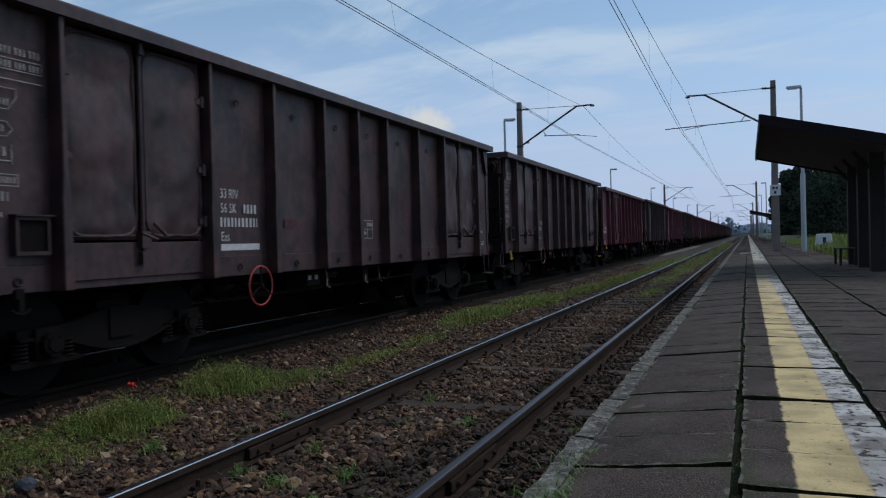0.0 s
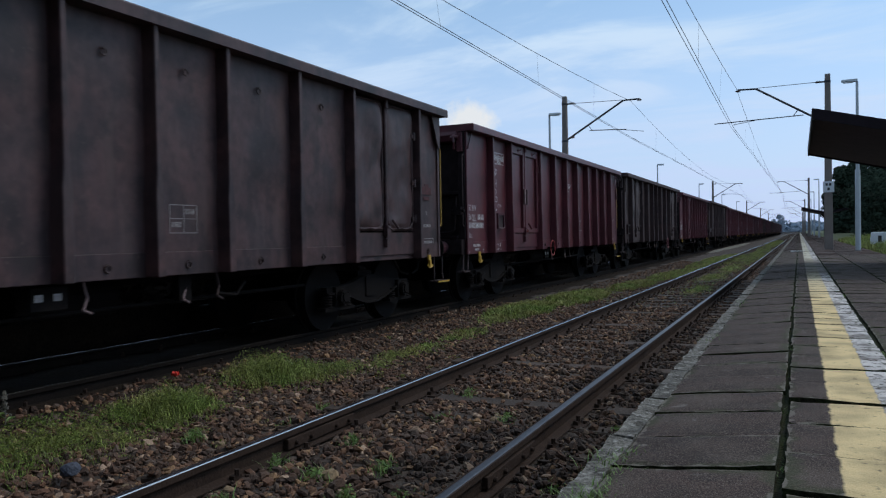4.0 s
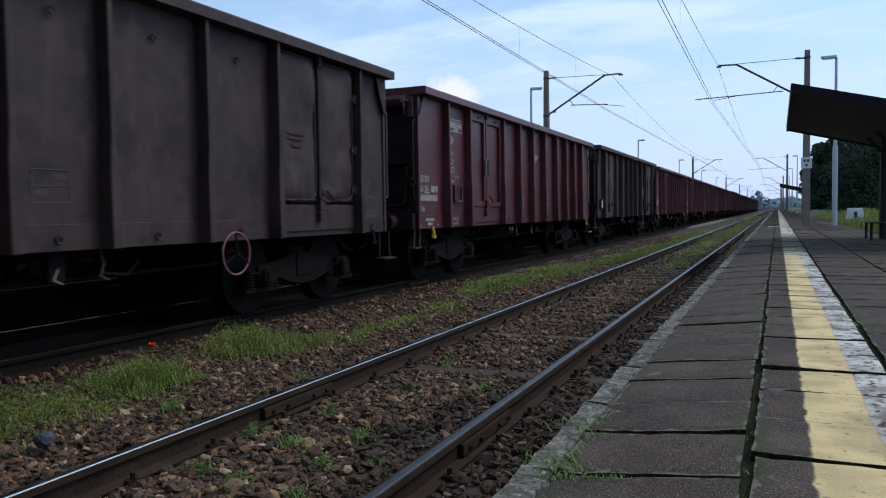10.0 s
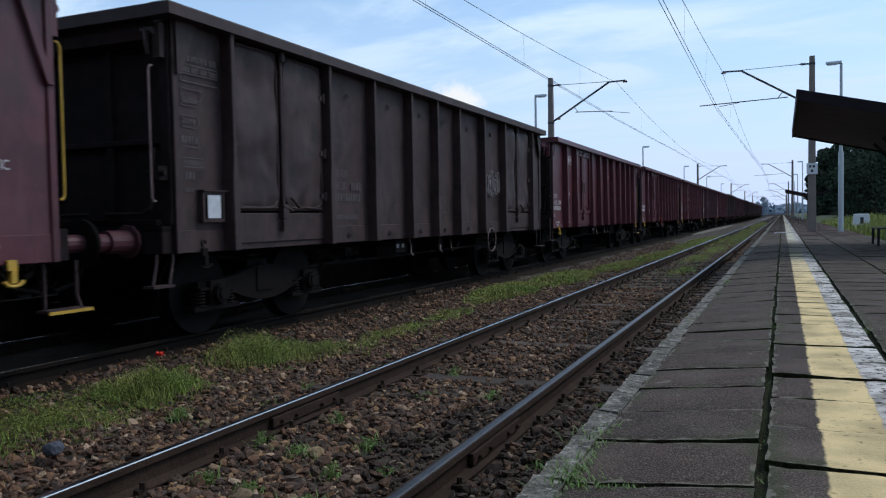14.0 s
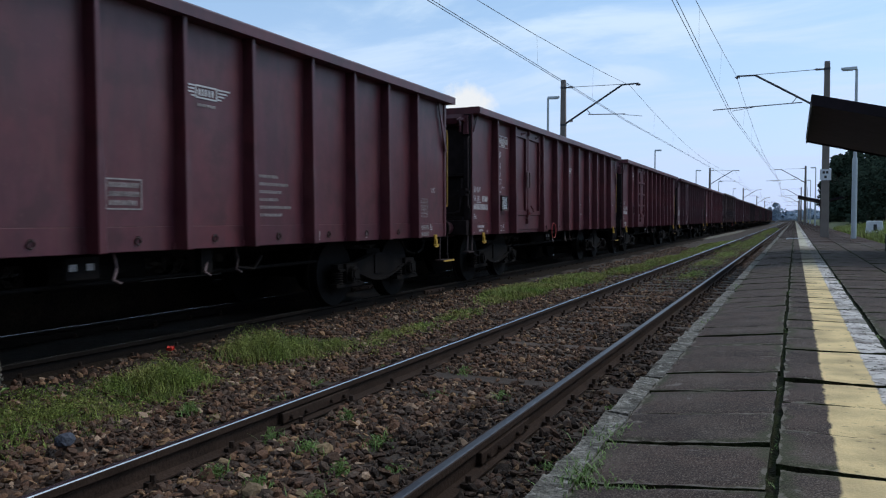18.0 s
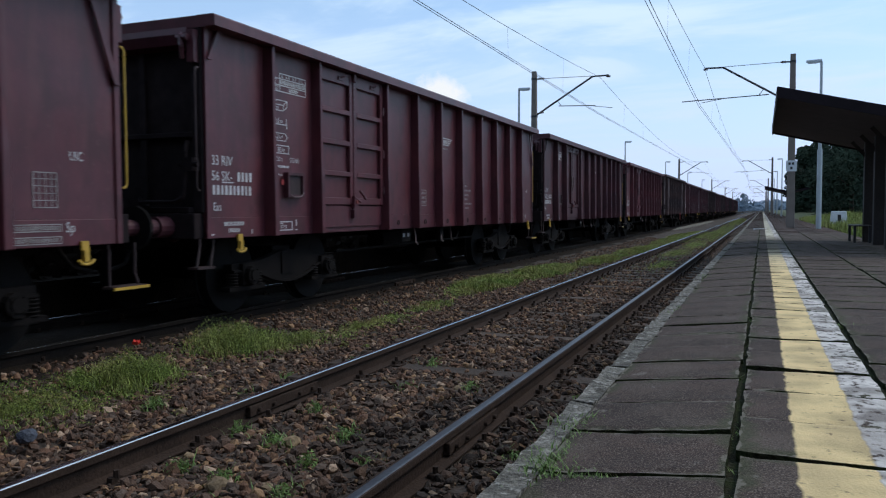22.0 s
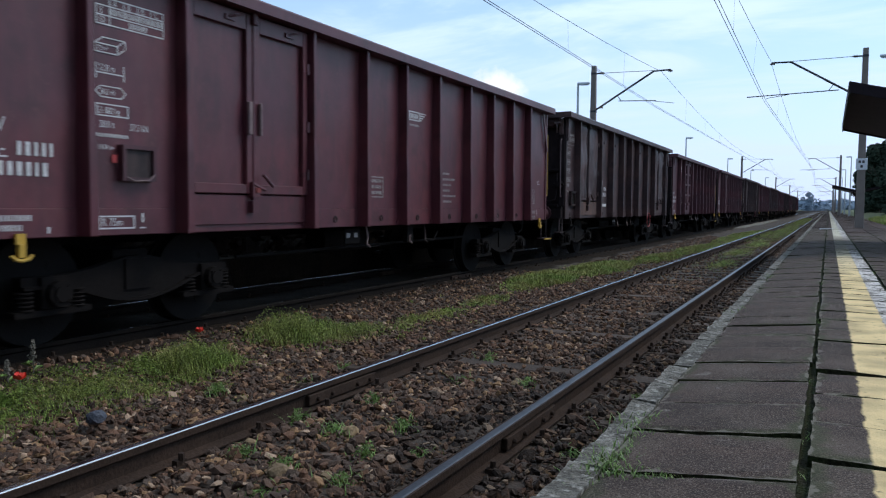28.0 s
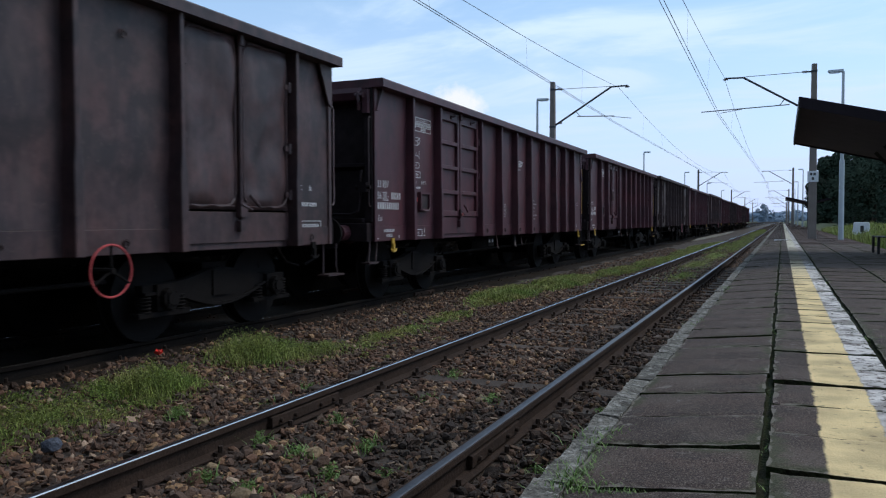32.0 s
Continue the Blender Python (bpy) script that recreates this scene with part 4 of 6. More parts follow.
def end_wall_parts(w, top, paint, y, turn):
    """One tipping end: recessed sheet, drooping hinge beam with its knuckles, bands, ledge, latch gear and buffer beam."""
    at = pose(0, y, 0, 0, 0, turn)

    def piece(name, make, mat, bevel=0.008):
        key = (name, round(top, 2), mat.name)
        if key not in END_MESHES:
            bm = bmesh.new()
            make(bm)
            END_MESHES[key] = finish(bm, key[0].split("/")[0], mat, bevel)
        part(name.split("/")[0], END_MESHES[key], mat, w, at=at)

    def beam(bm):
        q = [(0.075, top - 0.13), (-0.085, top - 0.13), (-0.10, top - 0.20), (-0.055, top - 0.30), (0.075, top - 0.33)]
        prism(bm, [(-1.0, a, b) for a, b in q], [(1.0, a, b) for a, b in q])
        for s in (-1, 1):
            prism(bm, [(s * 1.0, a, b) for a, b in q], [(s * 1.15, a, b + 0.07 * (b < top - 0.25)) for a, b in q])

    def knuckle(s):
        def make(bm):
            tube(bm, [(s * 1.10, -0.09, top - 0.20), (s * 1.12, -0.15, top - 0.24), (s * 1.13, -0.15, top - 0.34), (s * 1.11, -0.11, top - 0.46)], 0.026, 6)
            rod(bm, (s * 1.06, -0.13, top - 0.25), (s * 1.20, -0.13, top - 0.25), 0.038, 8)
            box(bm, min(s * 1.16, s * 1.25), max(s * 1.16, s * 1.25), -0.10, -0.03, top - 0.50, top - 0.16)
        return make

    def latch(bm):
        tube(bm, [(1.14, -0.10, 1.98), (1.14, -0.13, 1.86), (1.12, -0.12, 1.55), (1.10, -0.13, 1.38), (1.0, -0.14, 1.33), (-0.1, -0.14, 1.33)], 0.022, 6)
        box(bm, 1.10, 1.24, -0.15, -0.03, 1.66, 1.80)
        rod(bm, (1.06, -0.12, 1.73), (1.30, -0.12, 1.73), 0.03, 8)
        box(bm, 0.30, 0.52, -0.16, -0.10, 1.27, 1.38)

    piece("end_wall", lambda bm: box(bm, -1.15, 1.15, 0.075, 0.10, SILL, top - 0.05), SOOT_SHADE)
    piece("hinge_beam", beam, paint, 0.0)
    piece("end_band", lambda bm: box(bm, -1.15, 1.15, 0.02, 0.074, 2.03, 2.09), SOOT_SHADE)
    piece("end_ledge", lambda bm: box(bm, -1.15, 1.15, -0.10, 0.074, 1.21, 1.275), SOOT_SHADE)
    piece("buffer_beam", lambda bm: box(bm, -1.25, 1.25, -0.14, 0.05, 0.93, 1.205), SOOT_SHADE)
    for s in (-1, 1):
        piece("end_post/%d" % s, lambda bm: box(bm, s * 1.215 - 0.063, s * 1.215 + 0.063, -0.03, 0.10, 1.208, top - 0.128), SOOT_SHADE)
        piece("end_rib/%d" % s, lambda bm: box(bm, s * 0.42 - 0.04, s * 0.42 + 0.04, 0.03, 0.074, 1.28, top - 0.34), SOOT_SHADE)
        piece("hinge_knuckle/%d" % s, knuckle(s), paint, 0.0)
    piece("end_latch", latch, SOOT_SHADE, 0.0)


END_MESHES = {}


def gusset_plate(top, sgn, mat):
    """The solid corner plate of the older wagons."""
    bm = bmesh.new()
    q = [(sgn * 0.03, top - 0.11), (sgn * 0.34, top - 0.11), (sgn * 0.10, top - 0.62), (sgn * 0.03, top - 0.66)]
    prism(bm, [(PX + 0.03, a, b) for a, b in q], [(PX + 0.055, a, b) for a, b in q])
    return finish(bm, "corner_brace", mat)


def gusset_mesh(top, sgn, mat):
    """The flat diagonal bar between end post and top rail: short at the near end, long at the far one."""
    bm = bmesh.new()
    u1, z1 = (0.20, top - 0.46) if sgn > 0 else (0.30, 2.38)
    q = [(sgn * u1, top - 0.11), (sgn * (u1 + 0.085), top - 0.11), (sgn * 0.085, z1), (sgn * 0.015, z1)]
    prism(bm, [(PX + 0.028, a, b) for a, b in q], [(PX + 0.05, a, b) for a, b in q])
    return finish(bm, "corner_brace", mat, 0.004)


def text_mesh(s, size, mat):
    cu = bpy.data.curves.new("lettering", "FONT")
    cu.body, cu.size, cu.resolution_u = s, size, 2
    ob = bpy.data.objects.new("lettering", cu)
    scene.collection.objects.link(ob)
    bpy.context.view_layer.update()
    me = bpy.data.meshes.new_from_object(ob.evaluated_get(bpy.context.evaluated_depsgraph_get()))
    bpy.data.objects.remove(ob)
    me.name = "lettering"
    me.materials.clear()
    me.materials.append(mat)
    return me


TURN = Matrix(((0, 0, 1, 0), (1, 0, 0, 0), (0, 1, 0, 0), (0, 0, 0, 1)))   # text plane -> wagon side
TEXTS = {}


def write(parent, s, u, z, size, mat, squeeze=0.8, x=PX + 0.006, label=""):
    """Stencilled characters on the panel, u metres from the near end."""
    key = (s, round(size, 3), mat.name)
    if key not in TEXTS:
        TEXTS[key] = text_mesh(s, size, mat)
    ob = part("lettering", TEXTS[key], mat, parent, label)
    ob.matrix_basis = Matrix.Translation((x, u - HL, z)) @ TURN @ Matrix.Diagonal((squeeze, 1, 1, 1))
    return ob


def marks(parent, rects, mat, name="marking", x=PX + 0.005, label=""):
    """Plain painted bars: (u, z, width, height) each."""
    bm = bmesh.new()
    for u, z, w, h in rects:
        box(bm, x - 0.003, x, u - HL, u - HL + w, z, z + h)
    return tagged(part(name, bm, mat, parent, label), kind="stuff")


def frame_rects(u, z, w, h, t=0.012):
    return [(u, z, w, t), (u, z + h - t, w, t), (u, z + t, t, h - 2 * t), (u + w - t, z + t, t, h - 2 * t)]


def word(u, z, w, h, seed=0):
    """Unreadable lettering as plain bars."""
    r = random.Random(seed)
    out, x = [], 0.0
    while x < w - 0.01:
        k = min(w - x, r.uniform(0.26, 0.40) * h)
        out.append((u + x, z, k, h))
        x += k + 0.34 * h
    return out


SPRING, SIDEFRAME, AXLEBOX, WHEELSET, BUFFER, BUFFERPLATE = spring_mesh(), side_frame_mesh(), axlebox_mesh(), wheelset_mesh(), buffer_mesh(), buffer_plate_mesh()
TIE_RING = tie_ring_mesh()
POSTS_ONE = (1.12, 2.20, 4.20, 5.37, 6.42, 7.47, 8.62, 9.62, 10.58, 11.54)
POSTS_TWO = (0.95, 2.92, 4.14, 5.37, 6.38, 7.38, 8.67, 9.92, 11.89)
NOSE = 0.17          # the older wagons carry their near corner this far inside the top rail


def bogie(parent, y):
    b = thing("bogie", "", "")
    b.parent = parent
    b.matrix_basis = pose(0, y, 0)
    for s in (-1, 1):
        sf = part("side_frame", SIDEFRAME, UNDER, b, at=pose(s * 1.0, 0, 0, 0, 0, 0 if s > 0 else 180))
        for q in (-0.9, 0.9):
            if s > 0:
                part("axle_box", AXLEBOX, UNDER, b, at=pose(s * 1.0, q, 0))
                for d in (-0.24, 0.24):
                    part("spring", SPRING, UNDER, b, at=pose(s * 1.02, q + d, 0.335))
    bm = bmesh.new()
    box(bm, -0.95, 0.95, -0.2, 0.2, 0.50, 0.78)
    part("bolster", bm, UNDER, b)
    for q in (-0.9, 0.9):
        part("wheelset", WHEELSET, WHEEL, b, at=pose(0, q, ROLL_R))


def wagon(kind, paint, top):
    """An open goods wagon with its body, doors, ends, running gear and fittings. kind: plain, ribbed or dented doors."""
    two = kind == "dented"
    w = thing("goods_wagon", "", "wagon", "wagons of the goods train")
    posts = POSTS_TWO if two else POSTS_ONE
    doors = ((0.95, 2.92), (9.92, 11.89)) if two else ((2.20, 4.20),)
    dent = 0.03 if two else 0.012
    # panels between posts on the near side
    lead = NOSE if two else 0.0
    cuts = [lead] + list(posts) + [2 * HL]
    for k, (a, b) in enumerate(zip(cuts, cuts[1:])):
        if any(abs(a - d0) < 0.01 for d0, d1 in doors):
            continue
        if two or 2 < k < 10:
            part("tie_ring", TIE_RING, UNDER, w, at=pose(PX + 0.008, (a + b) / 2 - HL, 1.03))
        if two and 1 < k < 9:
            part("tie_ring", TIE_RING, UNDER, w, at=pose(PX + 0.012, (a + b) / 2 - HL, 2.93))
        part("side_panel", panel_mesh(a, b, 1.1635, top - 0.06, PX, dent, k * 3.7 + (11 if two else 0), paint), paint, w)
    bm = bmesh.new()
    box(bm, -PX, -PX + 0.03, -HL, HL, SILL, top - 0.06)
    part("far_side_wall", bm, paint, w)
    bm = bmesh.new()
    box(bm, PX - 0.03, PX + 0.006, -HL + lead, HL, SILL, 1.162)
    part("side_sill", bm, paint, w, bevel=0.006)
    pm = post_mesh(top, paint, two)
    for u in posts:
        part("post", pm, paint, w, at=pose(0, u - HL, 0))
        part("post", pm, paint, w, at=pose(0, HL - u, 0, 0, 0, 180))
    for s in (-1, 1):
        bm = bmesh.new()
        x0, x1 = sorted((s * 1.25, s * 1.475))
        prism(bm, [(x0, -HL - 0.03, top - 0.125), (x1, -HL - 0.03, top - 0.125), (x1, -HL - 0.03, top - 0.02), (x1 - 0.02 * (s > 0), -HL - 0.03, top), (x0 + 0.02 * (s < 0), -HL - 0.03, top), (x0, -HL - 0.03, top - 0.02)],
              [(x0, HL + 0.03, top - 0.125), (x1, HL + 0.03, top - 0.125), (x1, HL + 0.03, top - 0.02), (x1 - 0.02 * (s > 0), HL + 0.03, top), (x0 + 0.02 * (s < 0), HL + 0.03, top), (x0, HL + 0.03, top - 0.02)])
        part("top_rail", bm, paint, w)
        bm = bmesh.new()
        y0, y1 = sorted((s * (HL + 0.028), s * (HL - 0.12)))
        box(bm, -1.248, 1.248, y0, y1, top - 0.127, top - 0.003)
        part("end_top_rail", bm, paint, w)
    end_wall_parts(w, top, paint, -HL + lead, 0)
    end_wall_parts(w, top, paint, HL, 180)
    for u, s in ((lead, 1), (2 * HL, -1)):
        bm = bmesh.new()
        box(bm, PX - 0.02, PX + 0.022, u - HL - (0.0 if s > 0 else 0.07), u - HL + (0.07 if s > 0 else 0.0), SILL, top - 0.12)
        part("corner_post", bm, paint, w, bevel=0.006)
        part("corner_brace", (gusset_plate if two else gusset_mesh)(top, s, paint), paint, w, at=pose(0, u - HL, 0))
    # doors
    for k, (d0, d1) in enumerate(doors):
        mid = (d0 + d1) / 2
        bm = bmesh.new()
        box(bm, PX - 0.02, PX + 0.03, d0 - HL + 0.05, d1 - HL - 0.05, 1.0, 1.335 if two else 1.305)
        part("door_sill", bm, paint, w, bevel=0.006)
        # An added near-black sheet stands in for the shade seen through door gaps.
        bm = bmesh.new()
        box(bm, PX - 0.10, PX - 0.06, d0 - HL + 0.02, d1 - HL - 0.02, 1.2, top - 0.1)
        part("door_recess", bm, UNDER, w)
        gap = 0.03 if two else 0.018
        low = 1.36 if two else 1.315
        for a, b, q in ((d0 + 0.06, mid - gap, 0), (mid + gap, d1 - 0.03 - gap, 1)):
            leaf = part("door", door_leaf(a, b, low, top - 0.14, paint, kind, k * 5 + q * 2.3 + 1), paint, w)
            if not two:
                door_frame(leaf, a, b, low, top - 0.14, paint, kind == "ribbed")
            if two:
                part("bead", bead_mesh(a, b, low, top - 0.14, paint), paint, leaf)
                part("lip", lip_mesh(a, b, low, paint, k * 3 + q), paint, leaf)
            hy = (a if q == 0 else b) - HL
            for z in (1.55, 2.1, top - 0.55):
                hm = bmesh.new()
                rod(hm, (PX + 0.05, hy, z - 0.06), (PX + 0.05, hy, z + 0.06), 0.034, 8)
                box(hm, PX + 0.02, PX + 0.062, min(hy, hy + (0.09 if q == 0 else -0.09)), max(hy, hy + (0.09 if q == 0 else -0.09)), z - 0.03, z + 0.03)
                part("hinge", hm, paint, leaf)
            if kind == "plain":
                hm = bmesh.new()
                cy = (mid - 0.085 if q == 0 else mid + 0.085) - HL
                box(hm, PX + 0.06, PX + 0.10, cy - (0.03 if q == 0 else 0.018), cy + (0.03 if q == 0 else 0.018), 1.93, 2.27)
                part("handle", hm, GREYWHEEL, leaf, "worn grey handle", bevel=0.008)
        hm = bmesh.new()
        rod(hm, (PX + 0.05, mid - HL, 1.25), (PX + 0.05, mid - HL, top - 0.2), 0.024, 8)
        box(hm, PX + 0.03, PX + 0.10, mid - HL - 0.06, mid - HL + 0.06, 1.28, 1.44)
        rod(hm, (PX + 0.09, mid - HL - 0.05, 1.42), (PX + 0.09, mid - HL + 0.14, 1.36), 0.02, 6)
        tube(hm, [(PX + 0.10, mid - HL + 0.10, 1.52), (PX + 0.13, mid - HL + 0.16, 1.45), (PX + 0.12, mid - HL + 0.24, 1.40)], 0.018, 6)
        box(hm, PX + 0.03, PX + 0.09, mid - HL - 0.05, mid - HL + 0.03, 1.12, 1.24)
        rod(hm, (PX + 0.07, mid - HL, top - 0.24), (PX + 0.07, mid - HL, top - 0.12), 0.04, 8)
        bolt = part("door_bolt", hm, paint, w)
        if not two:
            hm = bmesh.new()
            box(hm, PX + 0.101, PX + 0.112, mid - HL - 0.02, mid - HL + 0.05, 1.33, 1.38)
            part("latch", hm, DULLRED, bolt, "dull red latch")
    for u in posts:
        if not two and 4 < u < 11:
            bm = bmesh.new()
            box(bm, PX + 0.006, PX + 0.02, u - HL - 0.09, u - HL + 0.09, SILL + 0.01, 1.0)
            part("foot_plate", bm, paint, w)
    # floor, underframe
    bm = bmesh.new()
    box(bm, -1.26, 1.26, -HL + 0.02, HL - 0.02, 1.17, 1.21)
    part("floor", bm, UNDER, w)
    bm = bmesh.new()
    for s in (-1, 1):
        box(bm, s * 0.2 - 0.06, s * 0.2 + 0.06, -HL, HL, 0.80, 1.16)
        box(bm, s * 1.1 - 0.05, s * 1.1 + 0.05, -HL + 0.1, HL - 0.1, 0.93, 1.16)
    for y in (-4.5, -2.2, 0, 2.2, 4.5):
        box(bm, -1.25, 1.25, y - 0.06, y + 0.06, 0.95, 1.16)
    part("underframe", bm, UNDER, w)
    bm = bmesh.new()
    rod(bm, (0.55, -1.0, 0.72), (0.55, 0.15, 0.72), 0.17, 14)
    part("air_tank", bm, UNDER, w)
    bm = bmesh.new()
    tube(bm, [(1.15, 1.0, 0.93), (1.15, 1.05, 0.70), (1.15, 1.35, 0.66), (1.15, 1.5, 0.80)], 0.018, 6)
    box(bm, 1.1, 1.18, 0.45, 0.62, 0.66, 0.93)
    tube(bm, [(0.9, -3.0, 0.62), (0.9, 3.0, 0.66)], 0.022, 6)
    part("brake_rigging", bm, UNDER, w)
    bm = bmesh.new()
    box(bm, 1.14, 1.16, 5.22 - HL, 5.58 - HL, 0.70, 0.90)
    pl = part("brake_plate", bm, UNDER, w, bevel=0.004)
    for y in (5.26, 5.44):
        bm = bmesh.new()
        box(bm, 1.160, 1.163, y - HL, y + 0.08 - HL, 0.78, 0.84)
        part("plate_mark", bm, FADED, pl)
    for y, mat in ((5.75, GREYWHEEL), (6.95, GREYWHEEL), (7.45, COAL)):
        bm = bmesh.new()
        tube(bm, [(1.15, y - HL, 0.92), (1.17, y + 0.02 - HL, 0.78), (1.2, y - 0.05 - HL, 0.68), (1.2, y + 0.04 - HL, 0.64)], 0.012, 6)
        part("brake_lever", bm, mat, w)
    for y in (-4.5, 4.5):
        bogie(w, y)
    for y, r in ((-HL - 0.03, 180), (HL + 0.03, 0)):
        for x in (-0.875, 0.875):
            bf = part("buffer", BUFFER, UNDER, w, at=pose(x, y, 1.06, 0, 0, r))
            part("buffer_plate", BUFFERPLATE, WHEEL, bf)
        bm = bmesh.new()
        sy = -1 if r else 1
        tube(bm, [(0, y, 1.0), (0, y + sy * 0.35, 1.0), (0, y + sy * 0.5, 0.86), (0, y + sy * 0.62, 0.92)], 0.03, 6)
        part("coupling", bm, UNDER, w)
        bm = bmesh.new()
        tube(bm, [(0.35, y, 0.95), (0.4, y + sy * 0.22, 0.66), (0.42, y + sy * 0.5, 0.60)], 0.022, 6)
        part("brake_hose", bm, UNDER, w)
    return w

# ---- markings and fittings that differ from wagon to wagon ----
def fittings(w, hook, wheel_u, wheel_z, wheel_mat, far_grab, wheel_r=1.0):
    hm = rope_hook_cache(hook)
    part("rope_hook", hm, hook, w, "yellow rope hook" if hook is YELLOW else "", at=pose(PX + 0.03, 0.55 - HL, SILL - 0.04))
    part("rope_hook", hm, hook, w, "yellow rope hook" if hook is YELLOW else "", at=pose(PX + 0.03, HL - 0.46, SILL - 0.04))
    if wheel_u:
        part("handwheel", wheel_cache(wheel_mat), wheel_mat, w, "red spoked handwheel" if wheel_mat is RED else "spoked handwheel", at=pose(PX + 0.14, wheel_u - HL, wheel_z) @ Matrix.Diagonal((1, wheel_r, wheel_r, 1)))
        part("wheel_hub", SPOKES, UNDER, w, at=pose(PX + 0.14, wheel_u - HL, wheel_z) @ Matrix.Diagonal((1, wheel_r, wheel_r, 1)))
    st = step_cache(COAL)
    part("shunter_step", cached("bracket", COAL, bracket_step_mesh), COAL, w, at=pose(1.24, -HL + 0.02, SILL))
    fs = part("shunter_step", st, COAL, w, at=pose(1.24, HL + 0.05, SILL, 0, 0, 180))
    if far_grab is YELLOW:
        bm = bmesh.new()
        box(bm, -0.102, -0.085, -0.24, 0.20, -0.432, -0.405)
        part("step_edge", bm, YELLOW, fs, "yellow painted edge")
    near = COAL if far_grab is YELLOW else GREYWHEEL
    part("grab_rail", grab_cache(near), near, w, at=pose(1.27, -HL - 0.06, 0))
    part("grab_rail", grab_cache(far_grab), far_grab, w, "yellow grab rail" if far_grab is YELLOW else "", at=pose(1.30, HL + 0.02, 0, 0, 0, 180))


CACHE = {}
SPOKES = spokes_mesh()


def cached(kind, m, make):
    if (kind, m.name) not in CACHE:
        CACHE[kind, m.name] = make(m)
    return CACHE[kind, m.name]


def rope_hook_cache(m):
    return cached("hook", m, rope_hook_mesh)


def wheel_cache(m):
    return cached("wheel", m, handwheel_mesh)


def step_cache(m):
    return cached("step", m, step_mesh)


def grab_cache(m):
    return cached("grab", m, lambda q: grab_mesh(1.45, 2.75, q))


def line_art(w, name, strokes, mat, r=0.006):
    """Thin painted strokes on the panel: ((u, z), (u, z)) each."""
    bm = bmesh.new()
    for p, q in strokes:
        tube(bm, [(PX + 0.003, p[0] - HL, p[1]), (PX + 0.003, q[0] - HL, q[1])], r, 4)
    return tagged(part(name, bm, mat, w), kind="stuff")


def maroon_marks(w, plate, seed, emblem=True, box_=True):
    """White stencilling of the maroon wagons."""
    write(w, "33 RIV", 0.10, 1.735, 0.155, WHITE, 0.86)
    write(w, "56 SK-", 0.10, 1.565, 0.155, WHITE, 0.86)
    marks(w, [(0.28, 1.543, 0.20, 0.012)] + word(0.56, 1.565, 0.30, 0.105, seed) + word(0.12, 1.41, 0.72, 0.105, seed + 1), WHITE)
    marks(w, word(0.30, 1.065, 0.36, 0.045, seed + 2) + word(0.38, 0.99, 0.2, 0.045, seed + 3) + [(0.06, 0.965, 0.07, 0.014), (0.06, 0.965, 0.014, 0.04), (0.80, 0.965, 0.02, 0.05)], WHITE, x=PX + 0.011)
    write(w, "Eas", 0.12, 1.235, 0.13, WHITE)
    # load table
    u, z = 1.28, 2.70
    tab = frame_rects(u, z, 0.74, 0.085, 0.010) + frame_rects(u, z + 0.075, 0.74, 0.09, 0.010) + frame_rects(u + 0.14, z + 0.155, 0.60, 0.075, 0.010)
    tab += [(u + 0.14 + 0.15 * k, z + 0.085, 0.009, 0.145) for k in range(1, 4)] + [(u + 0.14, z + 0.01, 0.010, 0.15)]
    for k in range(4):
        tab += word(u + 0.155 + 0.15 * k, z + 0.095, 0.12, 0.05, seed + k)
    marks(w, tab + word(u + 0.35, z + 0.02, 0.2, 0.045, seed), WHITE, "load_table")
    write(w, "S", u + 0.04, z + 0.09, 0.085, WHITE)
    write(w, "120", u + 0.01, z + 0.016, 0.080, WHITE, 0.75)
    for k, c in enumerate("ABBC"):
        write(w, c, u + 0.18 + 0.15 * k, z + 0.168, 0.075, WHITE)
    # volume, length, area and tare signs
    x, y = 1.27, 2.47
    pts = lambda seq: [((x + a, y + b), (x + c, y + d)) for a, b, c, d in seq]
    line_art(w, "volume_sign", pts(((0, 0, .23, 0), (.23, 0, .23, .07), (.23, .07, 0, .07), (0, .07, 0, 0), (0, .07, .08, .125), (.08, .125, .31, .125), (.31, .125, .23, .07), (.31, .125, .31, .055), (.31, .055, .23, 0))), WHITE)
    x, y = 1.27, 2.10
    line_art(w, "area_sign", pts(((.05, 0, .26, 0), (.26, 0, .31, .045), (.31, .045, .26, .09), (.26, .09, .05, .09), (.05, .09, 0, .045), (0, .045, .05, 0))), WHITE)
    marks(w, [(1.27, 2.25, 0.010, 0.13), (1.56, 2.25, 0.010, 0.13), (1.27, 2.295, 0.30, 0.010)] + frame_rects(1.27, 1.94, 0.34, 0.105, 0.010), WHITE)
    write(w, "72 m³", 1.295, 2.485, 0.055, WHITE)
    write(w, "12,8 m", 1.295, 2.315, 0.085, WHITE, 0.75)
    write(w, "36,0 m²", 1.31, 2.12, 0.07, WHITE, 0.75)
    write(w, "21 800 kg", 1.285, 1.96, 0.085, WHITE, 0.68)
    write(w, "20,0 t", 1.30, 1.845, 0.085, WHITE, 0.8)
    write(w, "-14,04 m-", 1.27, 1.66, 0.06, WHITE, 0.8)
    marks(w, word(1.21, 1.765, 0.40, 0.03, seed + 9), WHITE)
    if seed % 2 or plate:
        write(w, "37,5 kN", 1.62, 1.84, 0.085, WHITE, 0.75)
    marks(w, frame_rects(1.28, 0.985, 0.38, 0.115, 0.013), WHITE, x=PX + 0.011)
    write(w, "R 75m", 1.305, 1.012, 0.095, WHITE, 0.9, PX + 0.012)
